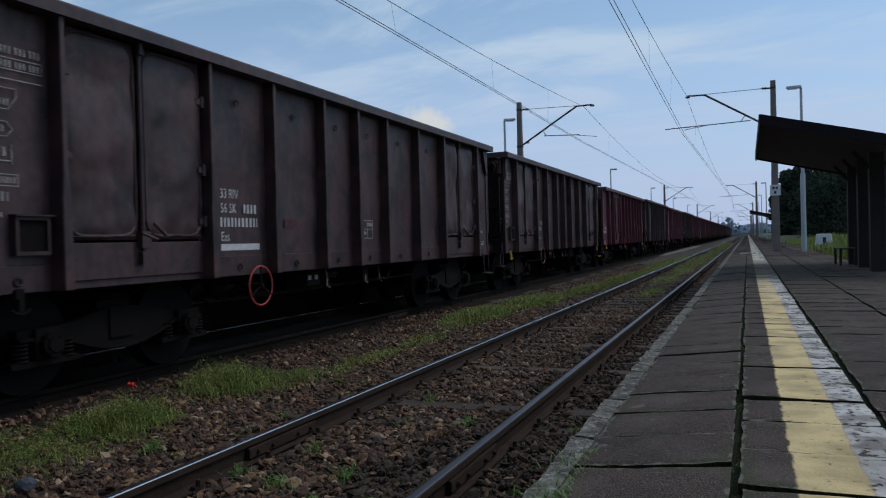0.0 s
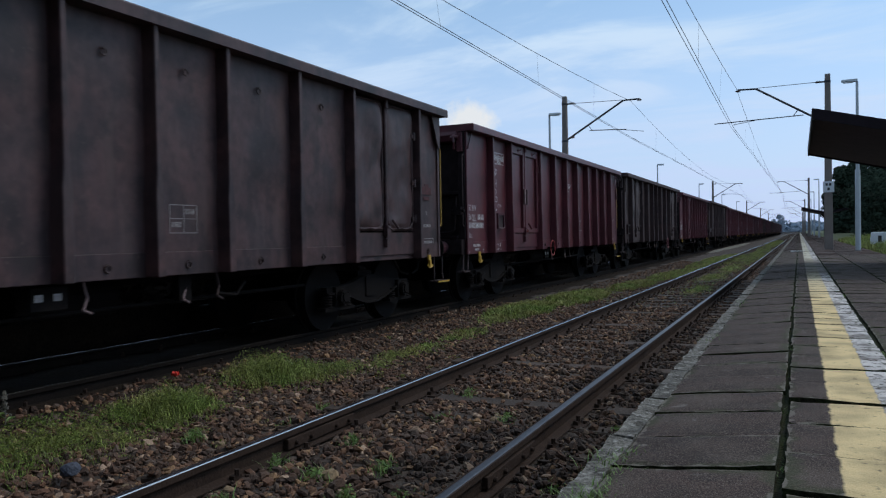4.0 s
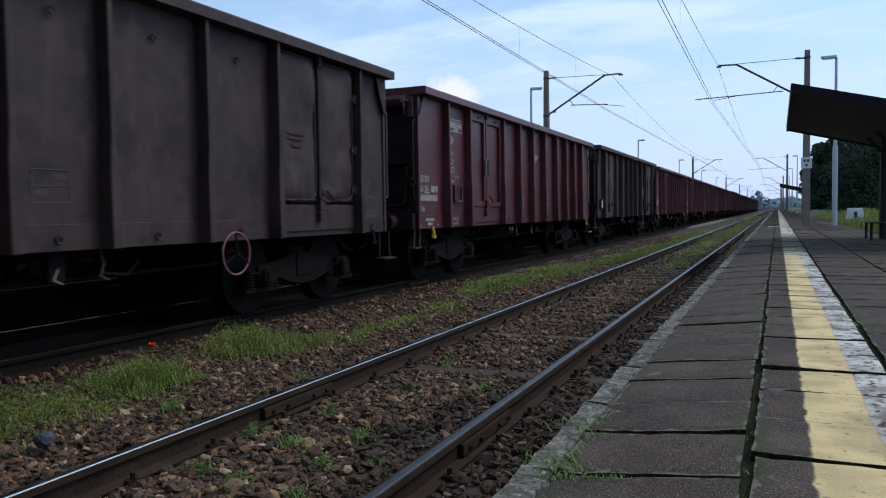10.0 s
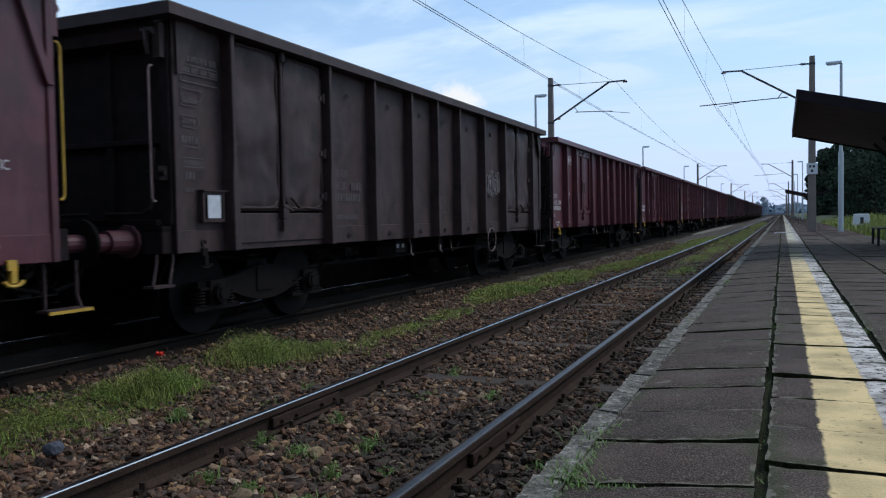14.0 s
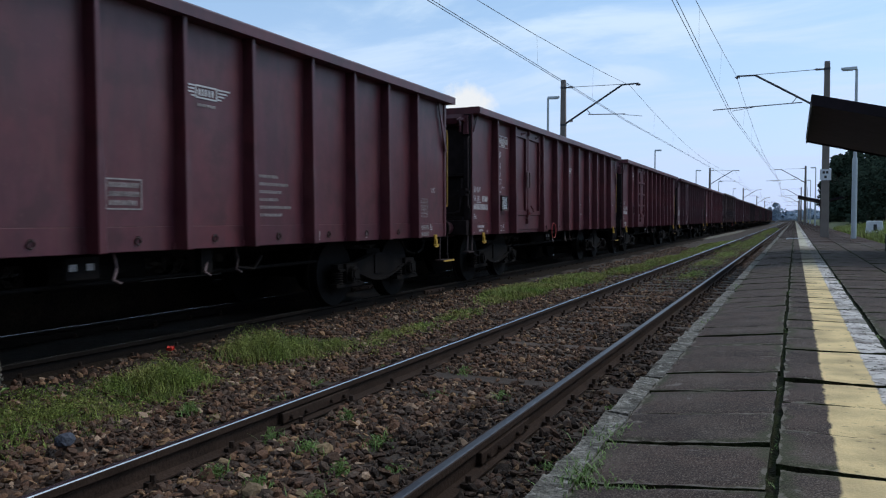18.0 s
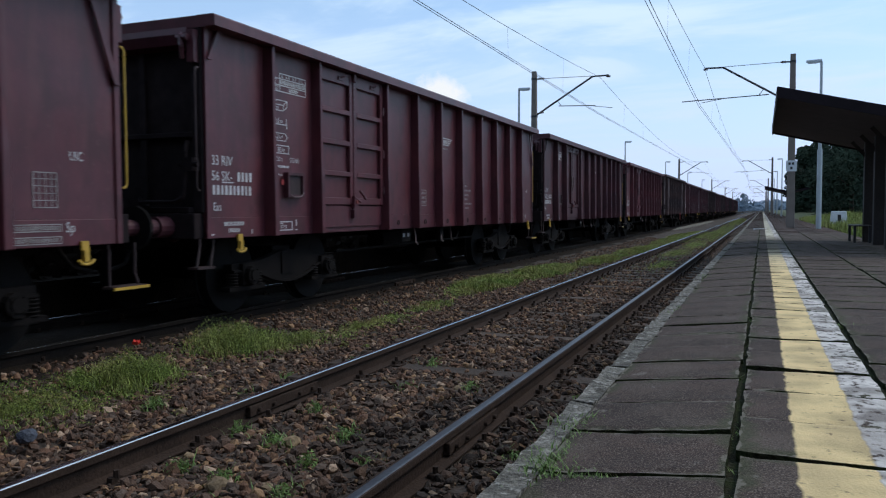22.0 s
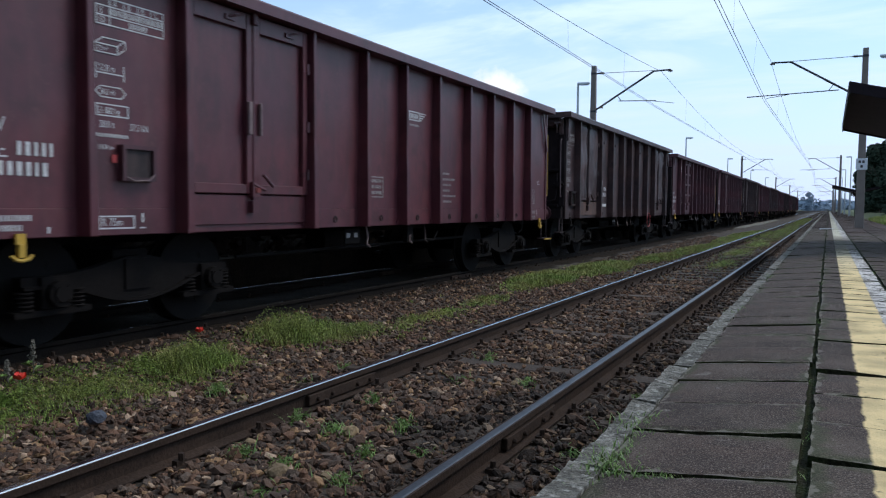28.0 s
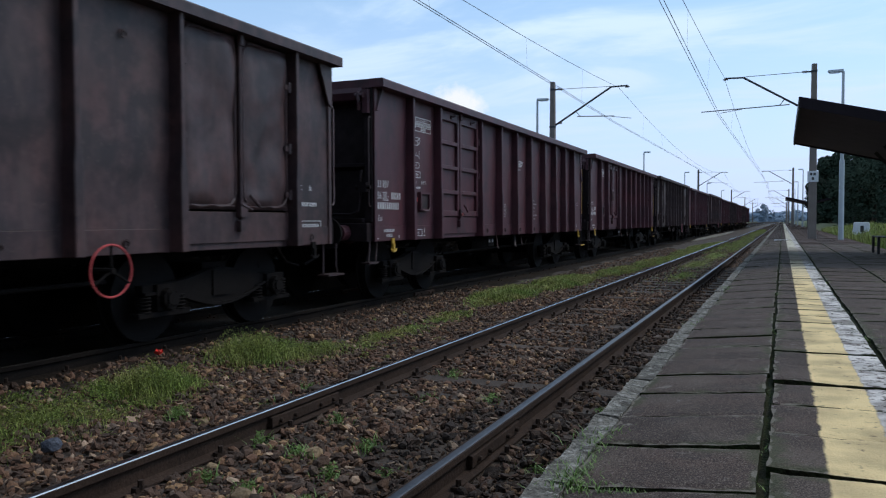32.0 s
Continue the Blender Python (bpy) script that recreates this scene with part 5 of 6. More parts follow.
    marks(w, [(1.74, 1.04, 0.02, 0.08), (1.72, 0.985, 0.06, 0.012)], WHITE, x=PX + 0.011)
    # document box
    if box_:
        bm = bmesh.new()
        box(bm, PX, PX + 0.04, 1.51 - HL, 1.84 - HL, 1.42, 1.69)
        holder = part("document_box", bm, COAL, w, bevel=0.004)
        bm = bmesh.new()
        for u, z, a, b in frame_rects(1.49, 1.40, 0.37, 0.31, 0.034):
            box(bm, PX + 0.001, PX + 0.07, u - HL, u - HL + a, z, z + b)
        part("rim", bm, COAL if plate else MAROON_B, holder)
        bm = bmesh.new()
        tube(bm, [(PX + 0.075, 1.53 - HL, 1.43), (PX + 0.085, 1.60 - HL, 1.40), (PX + 0.085, 1.76 - HL, 1.41), (PX + 0.075, 1.83 - HL, 1.46)], 0.008, 5)
        part("wire_catch", bm, GREYWHEEL, holder)
    else:
        marks(w, [(1.62, 1.56, 0.22, 0.17)], COAL, "scrubbed_patch")
    if plate:
        marks(w, [(1.525, 1.435, 0.30, 0.24)], PLATE, "notice_plate", PX + 0.062, "white notice plate behind wire netting")
        bm = bmesh.new()
        for q in range(-2, 5):
            a, b = 1.525 + 0.075 * q, 1.525 + 0.075 * q + 0.24
            for flip in (1, -1):
                p = [(u, 1.435 + (u - a if flip > 0 else b - u)) for u in (max(1.525, a), min(1.825, b))]
                if p[0][0] < p[1][0]:
                    tube(bm, [(PX + 0.064, u - HL, z) for u, z in p], 0.003, 4)
        tagged(part("netting", bm, UNDER, w, "dark wire netting"), kind="stuff")
    else:
        marks(w, [(1.42, 1.55, 0.05, 0.07)], RED, "warning_tag", PX + 0.02, "small red tag")
    # owner's emblem: a plain winged shape, and address lines as bars
    if emblem:
        bm = bmesh.new()
        u, z = 6.85, 2.52
        for sx in (-1, 1):
            for k in range(4):
                y0, y1 = u + sx * 0.17 - HL, u + sx * (0.36 - 0.045 * k) - HL
                lo, hi = sorted((y0, y1))
                box(bm, PX + 0.002, PX + 0.006, lo, hi, z + 0.045 - 0.034 * k, z + 0.060 - 0.034 * k)
        for q, e, c, d in frame_rects(u - 0.16, z - 0.07, 0.32, 0.135, 0.016):
            box(bm, PX + 0.002, PX + 0.006, q - HL, q - HL + c, e, e + d)
        for q, e, c, d in word(u - 0.12, z - 0.04, 0.24, 0.07, 5):
            box(bm, PX + 0.002, PX + 0.006, q - HL, q - HL + c, e, e + d)
        tagged(part("emblem", bm, WHITE, w, "plain pale winged emblem"), kind="stuff")
        marks(w, word(6.72, 2.37, 0.28, 0.03, seed), FADED)
        lines = []
        for k, n in enumerate((0.36, 0.56, 0.42, 0.37, 0.60, 0.44)):
            lines += word(7.70, 1.70 - 0.088 * k, n, 0.034, seed + k)
        marks(w, lines, FADED, "owner_text")
    grid = frame_rects(5.54, 1.315, 0.42, 0.28, 0.012)
    for k in range(3):
        grid += word(5.58, 1.515 - 0.08 * k, 0.34, 0.045, seed + 20 + k)
    marks(w, grid, FADED, "inspection_table")
    marks(w, frame_rects(11.89, 1.26, 0.24, 0.30, 0.008) + [(11.89, 1.26 + 0.06 * k, 0.24, 0.006) for k in range(1, 5)] + [(11.89 + 0.06 * k, 1.26, 0.006, 0.30) for k in range(1, 4)], FADED, "inspection_table")
    marks(w, frame_rects(11.62, 1.06, 0.54, 0.065, 0.008) + frame_rects(11.62, 0.955, 0.54, 0.065, 0.008) + word(11.64, 1.075, 0.50, 0.035, seed) + word(11.64, 0.97, 0.50, 0.035, seed + 1), FADED, x=PX + 0.011)
    write(w, "Sp", 12.20, 1.05, 0.13, WHITE, 0.8, PX + 0.012)
    write(w, "UIC", 12.26, 1.67, 0.115, WHITE, 0.8)
    for u in (8.9, 10.1):
        marks(w, [(u, 1.0, 0.02, 0.08), (u - 0.02, 0.965, 0.05, 0.012)], FADED, x=PX + 0.011)


def dark_marks(w, mat, seed, u0=3.20, bar=True, patch=None):
    """Faded numbers of the older brown wagons beside the first door."""
    write(w, "33 RIV", u0, 1.82, 0.155, mat)
    write(w, "56 SK", u0, 1.655, 0.155, mat)
    marks(w, word(u0 + 0.44, 1.655, 0.26, 0.105, seed) + word(u0, 1.495, 0.70, 0.105, seed + 1), mat)
    if bar:
        write(w, "Eas", u0 + 0.0, 1.335, 0.15, mat)
        marks(w, [(u0 + 0.0, 1.225, 0.74, 0.075)], WHITE, label="pale painted bar")
    else:
        marks(w, word(u0, 1.25, 0.6, 0.06, seed), mat)
    if patch:
        marks(w, [patch], DULLRED if seed == 54 else SMEAR, "paint_patch", label="dull red painted patch")
    g = frame_rects(6.64, 1.34, 0.38, 0.28, 0.006) + [(6.83, 1.35, 0.006, 0.26), (6.65, 1.48, 0.36, 0.005)] + word(6.67, 1.40, 0.12, 0.05, seed) + word(6.86, 1.53, 0.13, 0.05, seed + 2)
    marks(w, g, mat, "inspection_table")
    write(w, "UIC", 12.05, 1.62, 0.09, mat, 0.8)
    write(w, "St", 12.32, 1.62, 0.09, mat, 0.8)
    marks(w, word(12.1, 1.42, 0.4, 0.05, seed) + frame_rects(12.05, 1.12, 0.55, 0.12, 0.01) + word(12.08, 1.15, 0.48, 0.05, seed + 4), mat)
    soft = FADED if mat is WHITE else mat
    g = frame_rects(0.30, 2.74, 0.56, 0.10, 0.008) + [(0.30, 2.66, 0.56, 0.009), (0.30, 2.67, 0.008, 0.07)]
    for k in range(4):
        g += word(0.33 + 0.135 * k, 2.87, 0.10, 0.06, seed + k) + word(0.33 + 0.135 * k, 2.76, 0.10, 0.055, seed + 7 + k)
    marks(w, g, soft, "load_table")
    x, y = 0.30, 2.42
    pts = lambda seq: [((x + a, y + b), (x + c, y + d)) for a, b, c, d in seq]
    line_art(w, "volume_sign", pts(((0, 0, .22, 0), (.22, 0, .30, .10), (.30, .10, .30, .17), (.30, .17, 0, .17), (0, .17, 0, 0))), soft, 0.0045)
    x, y = 0.30, 2.20
    line_art(w, "area_sign", pts(((0, 0, .20, 0), (.20, 0, .26, .06), (.26, .06, .20, .12), (.20, .12, 0, .12), (0, .12, 0, 0))), soft, 0.0045)
    marks(w, word(0.33, 2.45, 0.20, 0.055, seed) + word(0.32, 2.235, 0.18, 0.055, seed + 1) + word(0.30, 2.04, 0.22, 0.075, seed + 2) + [(0.54, 1.98, 0.008, 0.16), (0.30, 2.0, 0.24, 0.008)], soft)
    marks(w, frame_rects(0.30, 1.80, 0.30, 0.10, 0.008) + word(0.32, 1.825, 0.25, 0.05, seed + 3) + word(0.34, 1.68, 0.16, 0.075, seed + 4) + word(0.32, 1.55, 0.14, 0.04, seed + 5), soft)
    bm = bmesh.new()
    box(bm, PX, PX + 0.04, 0.53 - HL, 0.83 - HL, 1.26, 1.54)
    holder = part("document_box", bm, UNDER, w, bevel=0.004)
    bm = bmesh.new()
    for u, z, a, b in frame_rects(0.51, 1.24, 0.34, 0.32, 0.032):
        box(bm, PX + 0.001, PX + 0.065, u - HL, u - HL + a, z, z + b)
    box(bm, PX + 0.001, PX + 0.09, 0.50 - HL, 0.88 - HL, 1.56, 1.575)
    part("rim", bm, COAL, holder)


def graffiti(w, u, z, sx, sz, seed, mat):
    """Loose sprayed loops with no readable word."""
    r = random.Random(seed)
    bm = bmesh.new()
    for k in range(9):
        cx, n = u + sx * (k + 0.5) / 9, 9
        pts = []
        for i in range(n):
            a = i * 0.9 + r.uniform(-0.5, 0.5)
            pts.append((PX + 0.03, cx - HL + 0.10 * sx * math.cos(a) * r.uniform(0.5, 1.1), z + sz * (0.5 + 0.5 * math.sin(a) * r.uniform(0.4, 1.0))))
        tube(bm, pts, 0.015, 4)
    part("sprayed_scrawl", bm, mat, w, "grey sprayed scrawl")


PAINT = {"m": (MAROON, 3.31), "n": (MAROON_B, 3.31), "b": (BROWN, 3.38), "c": (COAL, 3.36)}
DOOR = {"p": "plain", "r": "ribbed", "d": "dented"}
TEXT = {
    "mp": "maroon open goods wagon with plain double doors and white stencilling",
    "np": "brown-maroon open goods wagon with plain double doors and white stencilling",
    "mr": "maroon open goods wagon with ribbed double doors and white stencilling",
    "nr": "brown-maroon open goods wagon with ribbed double doors",
    "bd": "old dirty brown open goods wagon with dented doors",
    "cd": "sooty dark open goods wagon with battered doors and faded numbers",
}
# order of the train from the wagon that stands nearest at the start
ORDER = [(-2, "bd"), (-1, "np"), (0, "bd"), (1, "bd"), (2, "mp"), (3, "cd"), (4, "mp"), (5, "cd"), (6, "mp"), (7, "mp"), (8, "mr"), (9, "np"),
         (10, "mp"), (11, "bd"), (12, "nr"), (13, "np"), (14, "cd"), (15, "np"), (16, "bd"), (17, "np"), (18, "cd"), (19, "np"), (20, "bd"), (21, "np")]
WAGONS, BARE = [], {}
for k, code in ORDER:
    if code not in BARE:
        paint, top = PAINT[code[0]]
        BARE[code] = wagon(DOOR[code[1]], paint, top)
    WAGONS.append((k, tagged(copy_thing(BARE[code], Matrix()), TEXT[code])))

for k, w in WAGONS:
    code = dict(ORDER)[k]
    maroon = code[0] in "mn"
    if maroon:
        fittings(w, YELLOW, 5.02 if k in (2, 7) else None, 0.95, RED, YELLOW, 0.78)
        if k < 15:
            maroon_marks(w, k in (7,), k * 13 + 1, box_=k != 6)
    else:
        fittings(w, YELLOW if k == 1 else UNDER, {0: 3.75, 1: 3.4, 3: 9.05, 5: 8.98, 11: 9.0}.get(k, 9.1), 0.80, RED if k in (0, 11) else (GREYWHEEL if k == 5 else PINKWHEEL), YELLOW if k == 1 else GREYWHEEL)
        if k < 15:
            dark_marks(w, WHITE if k in (0, 11) else (DIM if k in (3, 5) else FADED), k * 17 + 3, bar=k in (0, 11), patch={0: (4.50, 1.50, 0.30, 0.10), 3: (4.50, 1.52, 0.36, 0.12), 11: (4.48, 1.47, 0.32, 0.10)}.get(k))
for k, w in WAGONS:
    if k == 5:
        graffiti(w, 8.75, 1.62, 1.0, 0.62, 4, SPRAY)
        marks(w, [(0.58, 1.28, 0.20, 0.24)], PLATE, "notice_plate", PX + 0.070, "white notice plate")
    if k in (0, 1):
        marks(w, [(12.2, 1.95, 0.34, 0.12), (12.26, 1.86, 0.2, 0.06), (12.3, 2.07, 0.15, 0.05)], SMEAR, "paint_patch", label="smeared dull red paint")
    if k == 3:
        marks(w, [(10.18, 2.14, 0.36, 0.03), (10.16, 2.20, 0.42, 0.05), (10.3, 2.05, 0.2, 0.05)], SMEAR, "paint_patch", PX + 0.055, "smeared dull red paint")
    if k == 11:
        first = next(c for c in w.children if c.name.startswith("door_sill") and c.data.vertices[0].co.y < 0)
        first.data = first.data.copy()
        first.data.materials[0] = PRIMER
        tagged(first, "bare rubbed brown door foot")
for ob in list(BARE.values()):
    for c in list(ob.children_recursive) + [ob]:
        bpy.data.objects.remove(c)


def run(t):
    """Place of the far top corner of wagon 0 along the track at t seconds: the train draws nearer and slowly gains speed."""
    return 16.86 - 4.6701 * t - 0.016948 * t * t + 0.0001354 * t ** 3


def motions():
    for k, w in WAGONS:
        walk(w, [(t, pose(X2, run(t) + PITCH * k - HL, 0)) for t in range(0, 33)])
        if -2 < k < 14:
            for b in w.children:
                if b.name.startswith("bogie"):
                    for o in b.children:
                        if o.name.startswith("wheelset"):
                            y = o.location.y
                            n = 240
                            rows = []
                            for i in range(n + 1):
                                t = 32.0 * i / n
                                rows.append((t, pose(0, y, ROLL_R, math.degrees((run(0) - run(t)) / ROLL_R), 0, 0)))
                            walk(o, rows)

# ---- overhead line ----
def mast_mesh(h):
    bm = bmesh.new()
    a, b = 0.19, 0.12
    prism(bm, [(-a, -a, 0), (a, -a, 0), (a, a, 0), (-a, a, 0)], [(-b, -b, h), (b, -b, h), (b, b, h), (-b, b, h)])
    return finish(bm, "post", CONCRETE, 0.02)


def mast(name, x, y, side, base, h, sign=False):
    """A concrete catenary mast with its raking arm, tie and steady arm; side is the way to the track."""
    m = thing(name, "square concrete overhead line mast with a steel arm", "mast", "overhead line masts", pose(x, y, base))
    part("post", mast_mesh(h - base), CONCRETE, m)
    z = lambda v: v - base
    s = side
    bm = bmesh.new()
    tube(bm, [(0, 0, z(6.30)), (s * 3.15, 0, z(8.24))], 0.05, 8)
    tube(bm, [(s * 3.13, 0, z(8.24)), (s * 4.0, 0, z(8.26))], 0.042, 8)
    part("raking_arm", bm, STEEL, m)
    bm = bmesh.new()
    tube(bm, [(0, 0, z(8.30)), (s * 0.5, 0, z(8.31))], 0.04, 8)
    tube(bm, [(s * 0.5, 0, z(8.31)), (s * 3.13, 0, z(8.27))], 0.014, 6)
    part("tie_rod", bm, STEEL, m)
    bm = bmesh.new()
    tube(bm, [(s * 1.05, 0, z(6.80)), (s * 5.1, 0, z(6.66))] if side < 0 else [(s * 1.35, 0, z(6.80)), (s * 3.3, 0, z(6.72))], 0.024, 6)
    tube(bm, [(s * 1.30, 0, z(7.05)), (s * 1.50, 0, z(6.78))], 0.02, 6)
    tube(bm, [(s * 3.2, 0, z(6.70)), (s * 4.2, 0, z(6.56))], 0.014, 6)
    part("steady_arm", bm, STEEL, m)
    for p in ((s * 0.35, 8.31), (s * 0.33, 6.50), (s * 3.9, 8.2)):
        bm = bmesh.new()
        rod(bm, (p[0] - s * 0.03, 0, z(p[1])), (p[0] + s * 0.20, 0, z(p[1])), 0.03, 8)
        for k in range(3):
            rod(bm, (p[0] + s * 0.07 * k, 0, z(p[1])), (p[0] + s * 0.07 * k + 0.03, 0, z(p[1])), 0.065, 8)
        part("insulator", bm, INSUL, m)
    for v in (6.30, 8.30):
        bm = bmesh.new()
        h = 0.20 - 0.07 * (v - base) / (8.7 - base)
        box(bm, -h, h, -h, h, z(v) - 0.05, z(v) + 0.05)
        part("mast_collar", bm, STEEL, m)
    if sign:
        bm = bmesh.new()
        box(bm, -0.24, 0.24, -0.215, -0.195, z(3.05), z(3.57))
        pl = part("sign_plate", bm, PLATE, m, "white square plate with dark marks", bevel=0.004)
        bm = bmesh.new()
        box(bm, -0.13, -0.03, -0.222, -0.218, z(3.36), z(3.48))
        box(bm, 0.02, 0.12, -0.222, -0.218, z(3.36), z(3.48))
        box(bm, -0.05, 0.05, -0.222, -0.218, z(3.14), z(3.27))
        part("sign_marks", bm, BLACKINK, pl)
    return m


MAST_Y = (-39.0, 41.4, 121.3, 203.0, 277.4, 350.0)
for i, y in enumerate(MAST_Y):
    mast("catenary_mast", 3.63, y, -1, 0.2, 8.66, sign=(i == 1))
    mast("catenary_mast", -9.15, y, 1, -0.25, 8.72)


def wires(name, xc, xm, zc, zm, sag_m, label):
    """Twin contact wires, the sagging messenger wire and its droppers."""
    w = thing(name, label, "overhead wire", kind="structure")
    side = lambda k: xc[k % 2]

    def at(k, f, z0, sag):
        a, b = MAST_Y[k], MAST_Y[k + 1]
        return (xm if sag else side(k) + (side(k + 1) - side(k)) * f, a + (b - a) * f, z0 - 4 * sag * f * (1 - f))

    for nm, z0, sag, dx in (("messenger_wire", zm, sag_m, 0.0), ("contact_wire", zc, 0.0, -0.05), ("contact_wire", zc, 0.0, 0.05)):
        bm = bmesh.new()
        for k in range(len(MAST_Y) - 1):
            n = 14 if sag else 2
            p = [at(k, i / n, z0, sag) for i in range(n + 1)]
            tube(bm, [(q[0] + dx, q[1], q[2]) for q in p], 0.0095, 5)
        part(nm, bm, WIRE, w)
    for k in range(4):
        for i in range(1, 10):
            lo, hi = at(k, i / 10, zc, 0), at(k, i / 10, zm, sag_m)
            bm = bmesh.new()
            rod(bm, lo, hi, 0.003, 4)
            part("dropper", bm, WIRE, w)


wires("wires_near", (0.35, -0.63), -0.42, 6.44, 8.34, 1.0, "overhead wires with droppers above the near track")
wires("wires_far", (-5.0, -5.72), -5.61, 6.33, 8.18, 1.3, "overhead wires with droppers above the far track")


# ---- lamps ----
def street_lamp(x, y, s, base, h):
    l = thing("platform_lamp", "pale grey platform lamp post with a flat head", "lamp", "platform lamps", pose(x, y, base))
    bm = bmesh.new()
    rod(bm, (0, 0, 0), (0, 0, 3.9 - base), 0.115, 12, 0.11)
    rod(bm, (0, 0, 3.9 - base), (0, 0, h - base), 0.075, 12, 0.055)
    part("pole", bm, POLE, l)
    bm = bmesh.new()
    rod(bm, (0, 0, h - base), (s * 0.2, 0, h - base + 0.04), 0.035, 8)
    part("bracket", bm, POLE, l)
    bm = bmesh.new()
    y0 = h - base
    prism(bm, [(s * -0.02, -0.12, y0 - 0.03), (s * -0.02, 0.12, y0 - 0.03), (s * -0.02, 0.08, y0 + 0.11), (s * -0.02, -0.08, y0 + 0.11)],
          [(s * 0.62, -0.10, y0 + 0.0), (s * 0.62, 0.10, y0 + 0.0), (s * 0.62, 0.06, y0 + 0.10), (s * 0.62, -0.06, y0 + 0.10)])
    hd = part("lamp_head", bm, POLE, l, bevel=0.02)
    bm = bmesh.new()
    box(bm, min(s * 0.15, s * 0.56), max(s * 0.15, s * 0.56), -0.09, 0.09, y0 - 0.05, y0 - 0.02)
    part("glass", bm, PLATE, hd)


for y in (39.0, 76.6, 112.0, 148.0, 184.0):
    street_lamp(4.72, y, -1, 0.25, 7.8)
for y in (41.2, 76.8, 111.0, 145.5, 181.0):
    street_lamp(-9.95, y, 1, -0.25, 7.75)


# ---- shelter and what stands by it ----
def canopy(y0, y1, label):
    s = thing("platform_canopy", label, "shelter", at=pose(0, 0, 0))
    for a, b in (((2.62, 3.70), (5.02, 3.10)), ((5.02, 3.10), (7.4, 3.70))):
        bm = bmesh.new()
        prism(bm, [(a[0], y0, a[1]), (b[0], y0, b[1]), (b[0], y0, b[1] - 0.15), (a[0], y0, a[1] - 0.15)], [(a[0], y1, a[1]), (b[0], y1, b[1]), (b[0], y1, b[1] - 0.15), (a[0], y1, a[1] - 0.15)])
        part("roof_slope", bm, ROOF, s)
        for yb, q in ((y0, -1), (y1, 1)):
            bm = bmesh.new()
            prism(bm, [(a[0], yb + q * 0.004, a[1] + 0.02), (b[0], yb + q * 0.004, b[1] + 0.02), (b[0], yb + q * 0.004, b[1] - 0.2), (a[0], yb + q * 0.004, a[1] - 0.2)], [(a[0], yb + q * 0.04, a[1] + 0.02), (b[0], yb + q * 0.04, b[1] + 0.02), (b[0], yb + q * 0.04, b[1] - 0.2), (a[0], yb + q * 0.04, a[1] - 0.2)])
            part("end_board", bm, ENDBOARD, s)
    for x in (2.62, 7.38):
        bm = bmesh.new()
        box(bm, x - 0.02, x + 0.02, y0 - 0.02, y1 + 0.02, 3.47, 3.72)
        part("fascia", bm, TIMBER, s, bevel=0.008)
    n = 3
    for k in range(n):
        y = y0 + 2.1 + (y1 - y0 - 4.2) * k / (n - 1)
        bm = bmesh.new()
        box(bm, 4.86, 5.16, y - 0.15, y + 0.15, ZP - 0.02, 3.0)
        c = part("column", bm, TIMBER, s, bevel=0.015)
        for sx in (-1, 1):
            bm = bmesh.new()
            tube(bm, [(5.01 + sx * 0.10, y, 2.62), (5.01 + sx * 0.45, y, 3.02)], 0.06, 4)
            part("brace", bm, TIMBER, c)
    return s


canopy(17.44, 25.7, "dark timber platform canopy with a trough roof")
canopy(90.0, 98.3, "dark timber platform canopy further along the platform")


def bench(x, y):
    b = thing("bench", "dark wooden slatted bench beside the canopy column", "bench", at=pose(x, y, ZP))
    for k in range(4):
        bm = bmesh.new()
        box(bm, -0.21 + k * 0.11, -0.12 + k * 0.11, -0.8, 0.8, 0.43, 0.46)
        part("slat", bm, TIMBER, b, bevel=0.006)
    for y0 in (-0.65, 0.65):
        for x0 in (-0.17, 0.17):
            bm = bmesh.new()
            box(bm, x0 - 0.03, x0 + 0.03, y0 - 0.03, y0 + 0.03, -0.01, 0.43)
            part("leg", bm, STEEL, b)


bench(4.76, 23.4)
bm = bmesh.new()
prism(bm, [(-0.42, -0.14, 0), (0.42, -0.14, 0), (0.42, 0.14, 0), (-0.42, 0.14, 0)], [(-0.36, -0.12, 0.7), (0.36, -0.12, 0.7), (0.36, 0.12, 0.7), (-0.36, 0.12, 0.7)])
stone = thing("marker_stone", "white painted concrete marker block on the grass", "marker", at=pose(6.1, 46.0, 0.42))
part("block", bm, PLATE, stone, bevel=0.03)
bm = bmesh.new()
box(bm, -0.06, 0.10, -0.146, -0.134, 0.18, 0.52)
part("dark_mark", bm, BLACKINK, stone)

# ---- trees ----
def leaf_cloud(rnd, blobs, n, size):
    vs, fs = [], []
    for _ in range(n):
        c, r = blobs[rnd.randrange(len(blobs))]
        d = Vector((rnd.gauss(0, 1), rnd.gauss(0, 1), rnd.gauss(0, 1))).normalized()
        p = Vector(c) + Vector((d.x * r[0], d.y * r[1], d.z * r[2])) * rnd.uniform(0.72, 1.06)
        u = Vector((rnd.gauss(0, 1), rnd.gauss(0, 1), rnd.gauss(0, 0.6))).normalized() * size * rnd.uniform(0.6, 1.3)
        v = u.orthogonal().normalized() * size * rnd.uniform(0.4, 0.9)
        i = len(vs)
        vs += [p - u, p + v, p + u, p - v]
        fs += [(i, i + 1, i + 2, i + 3)]
    return vs, fs


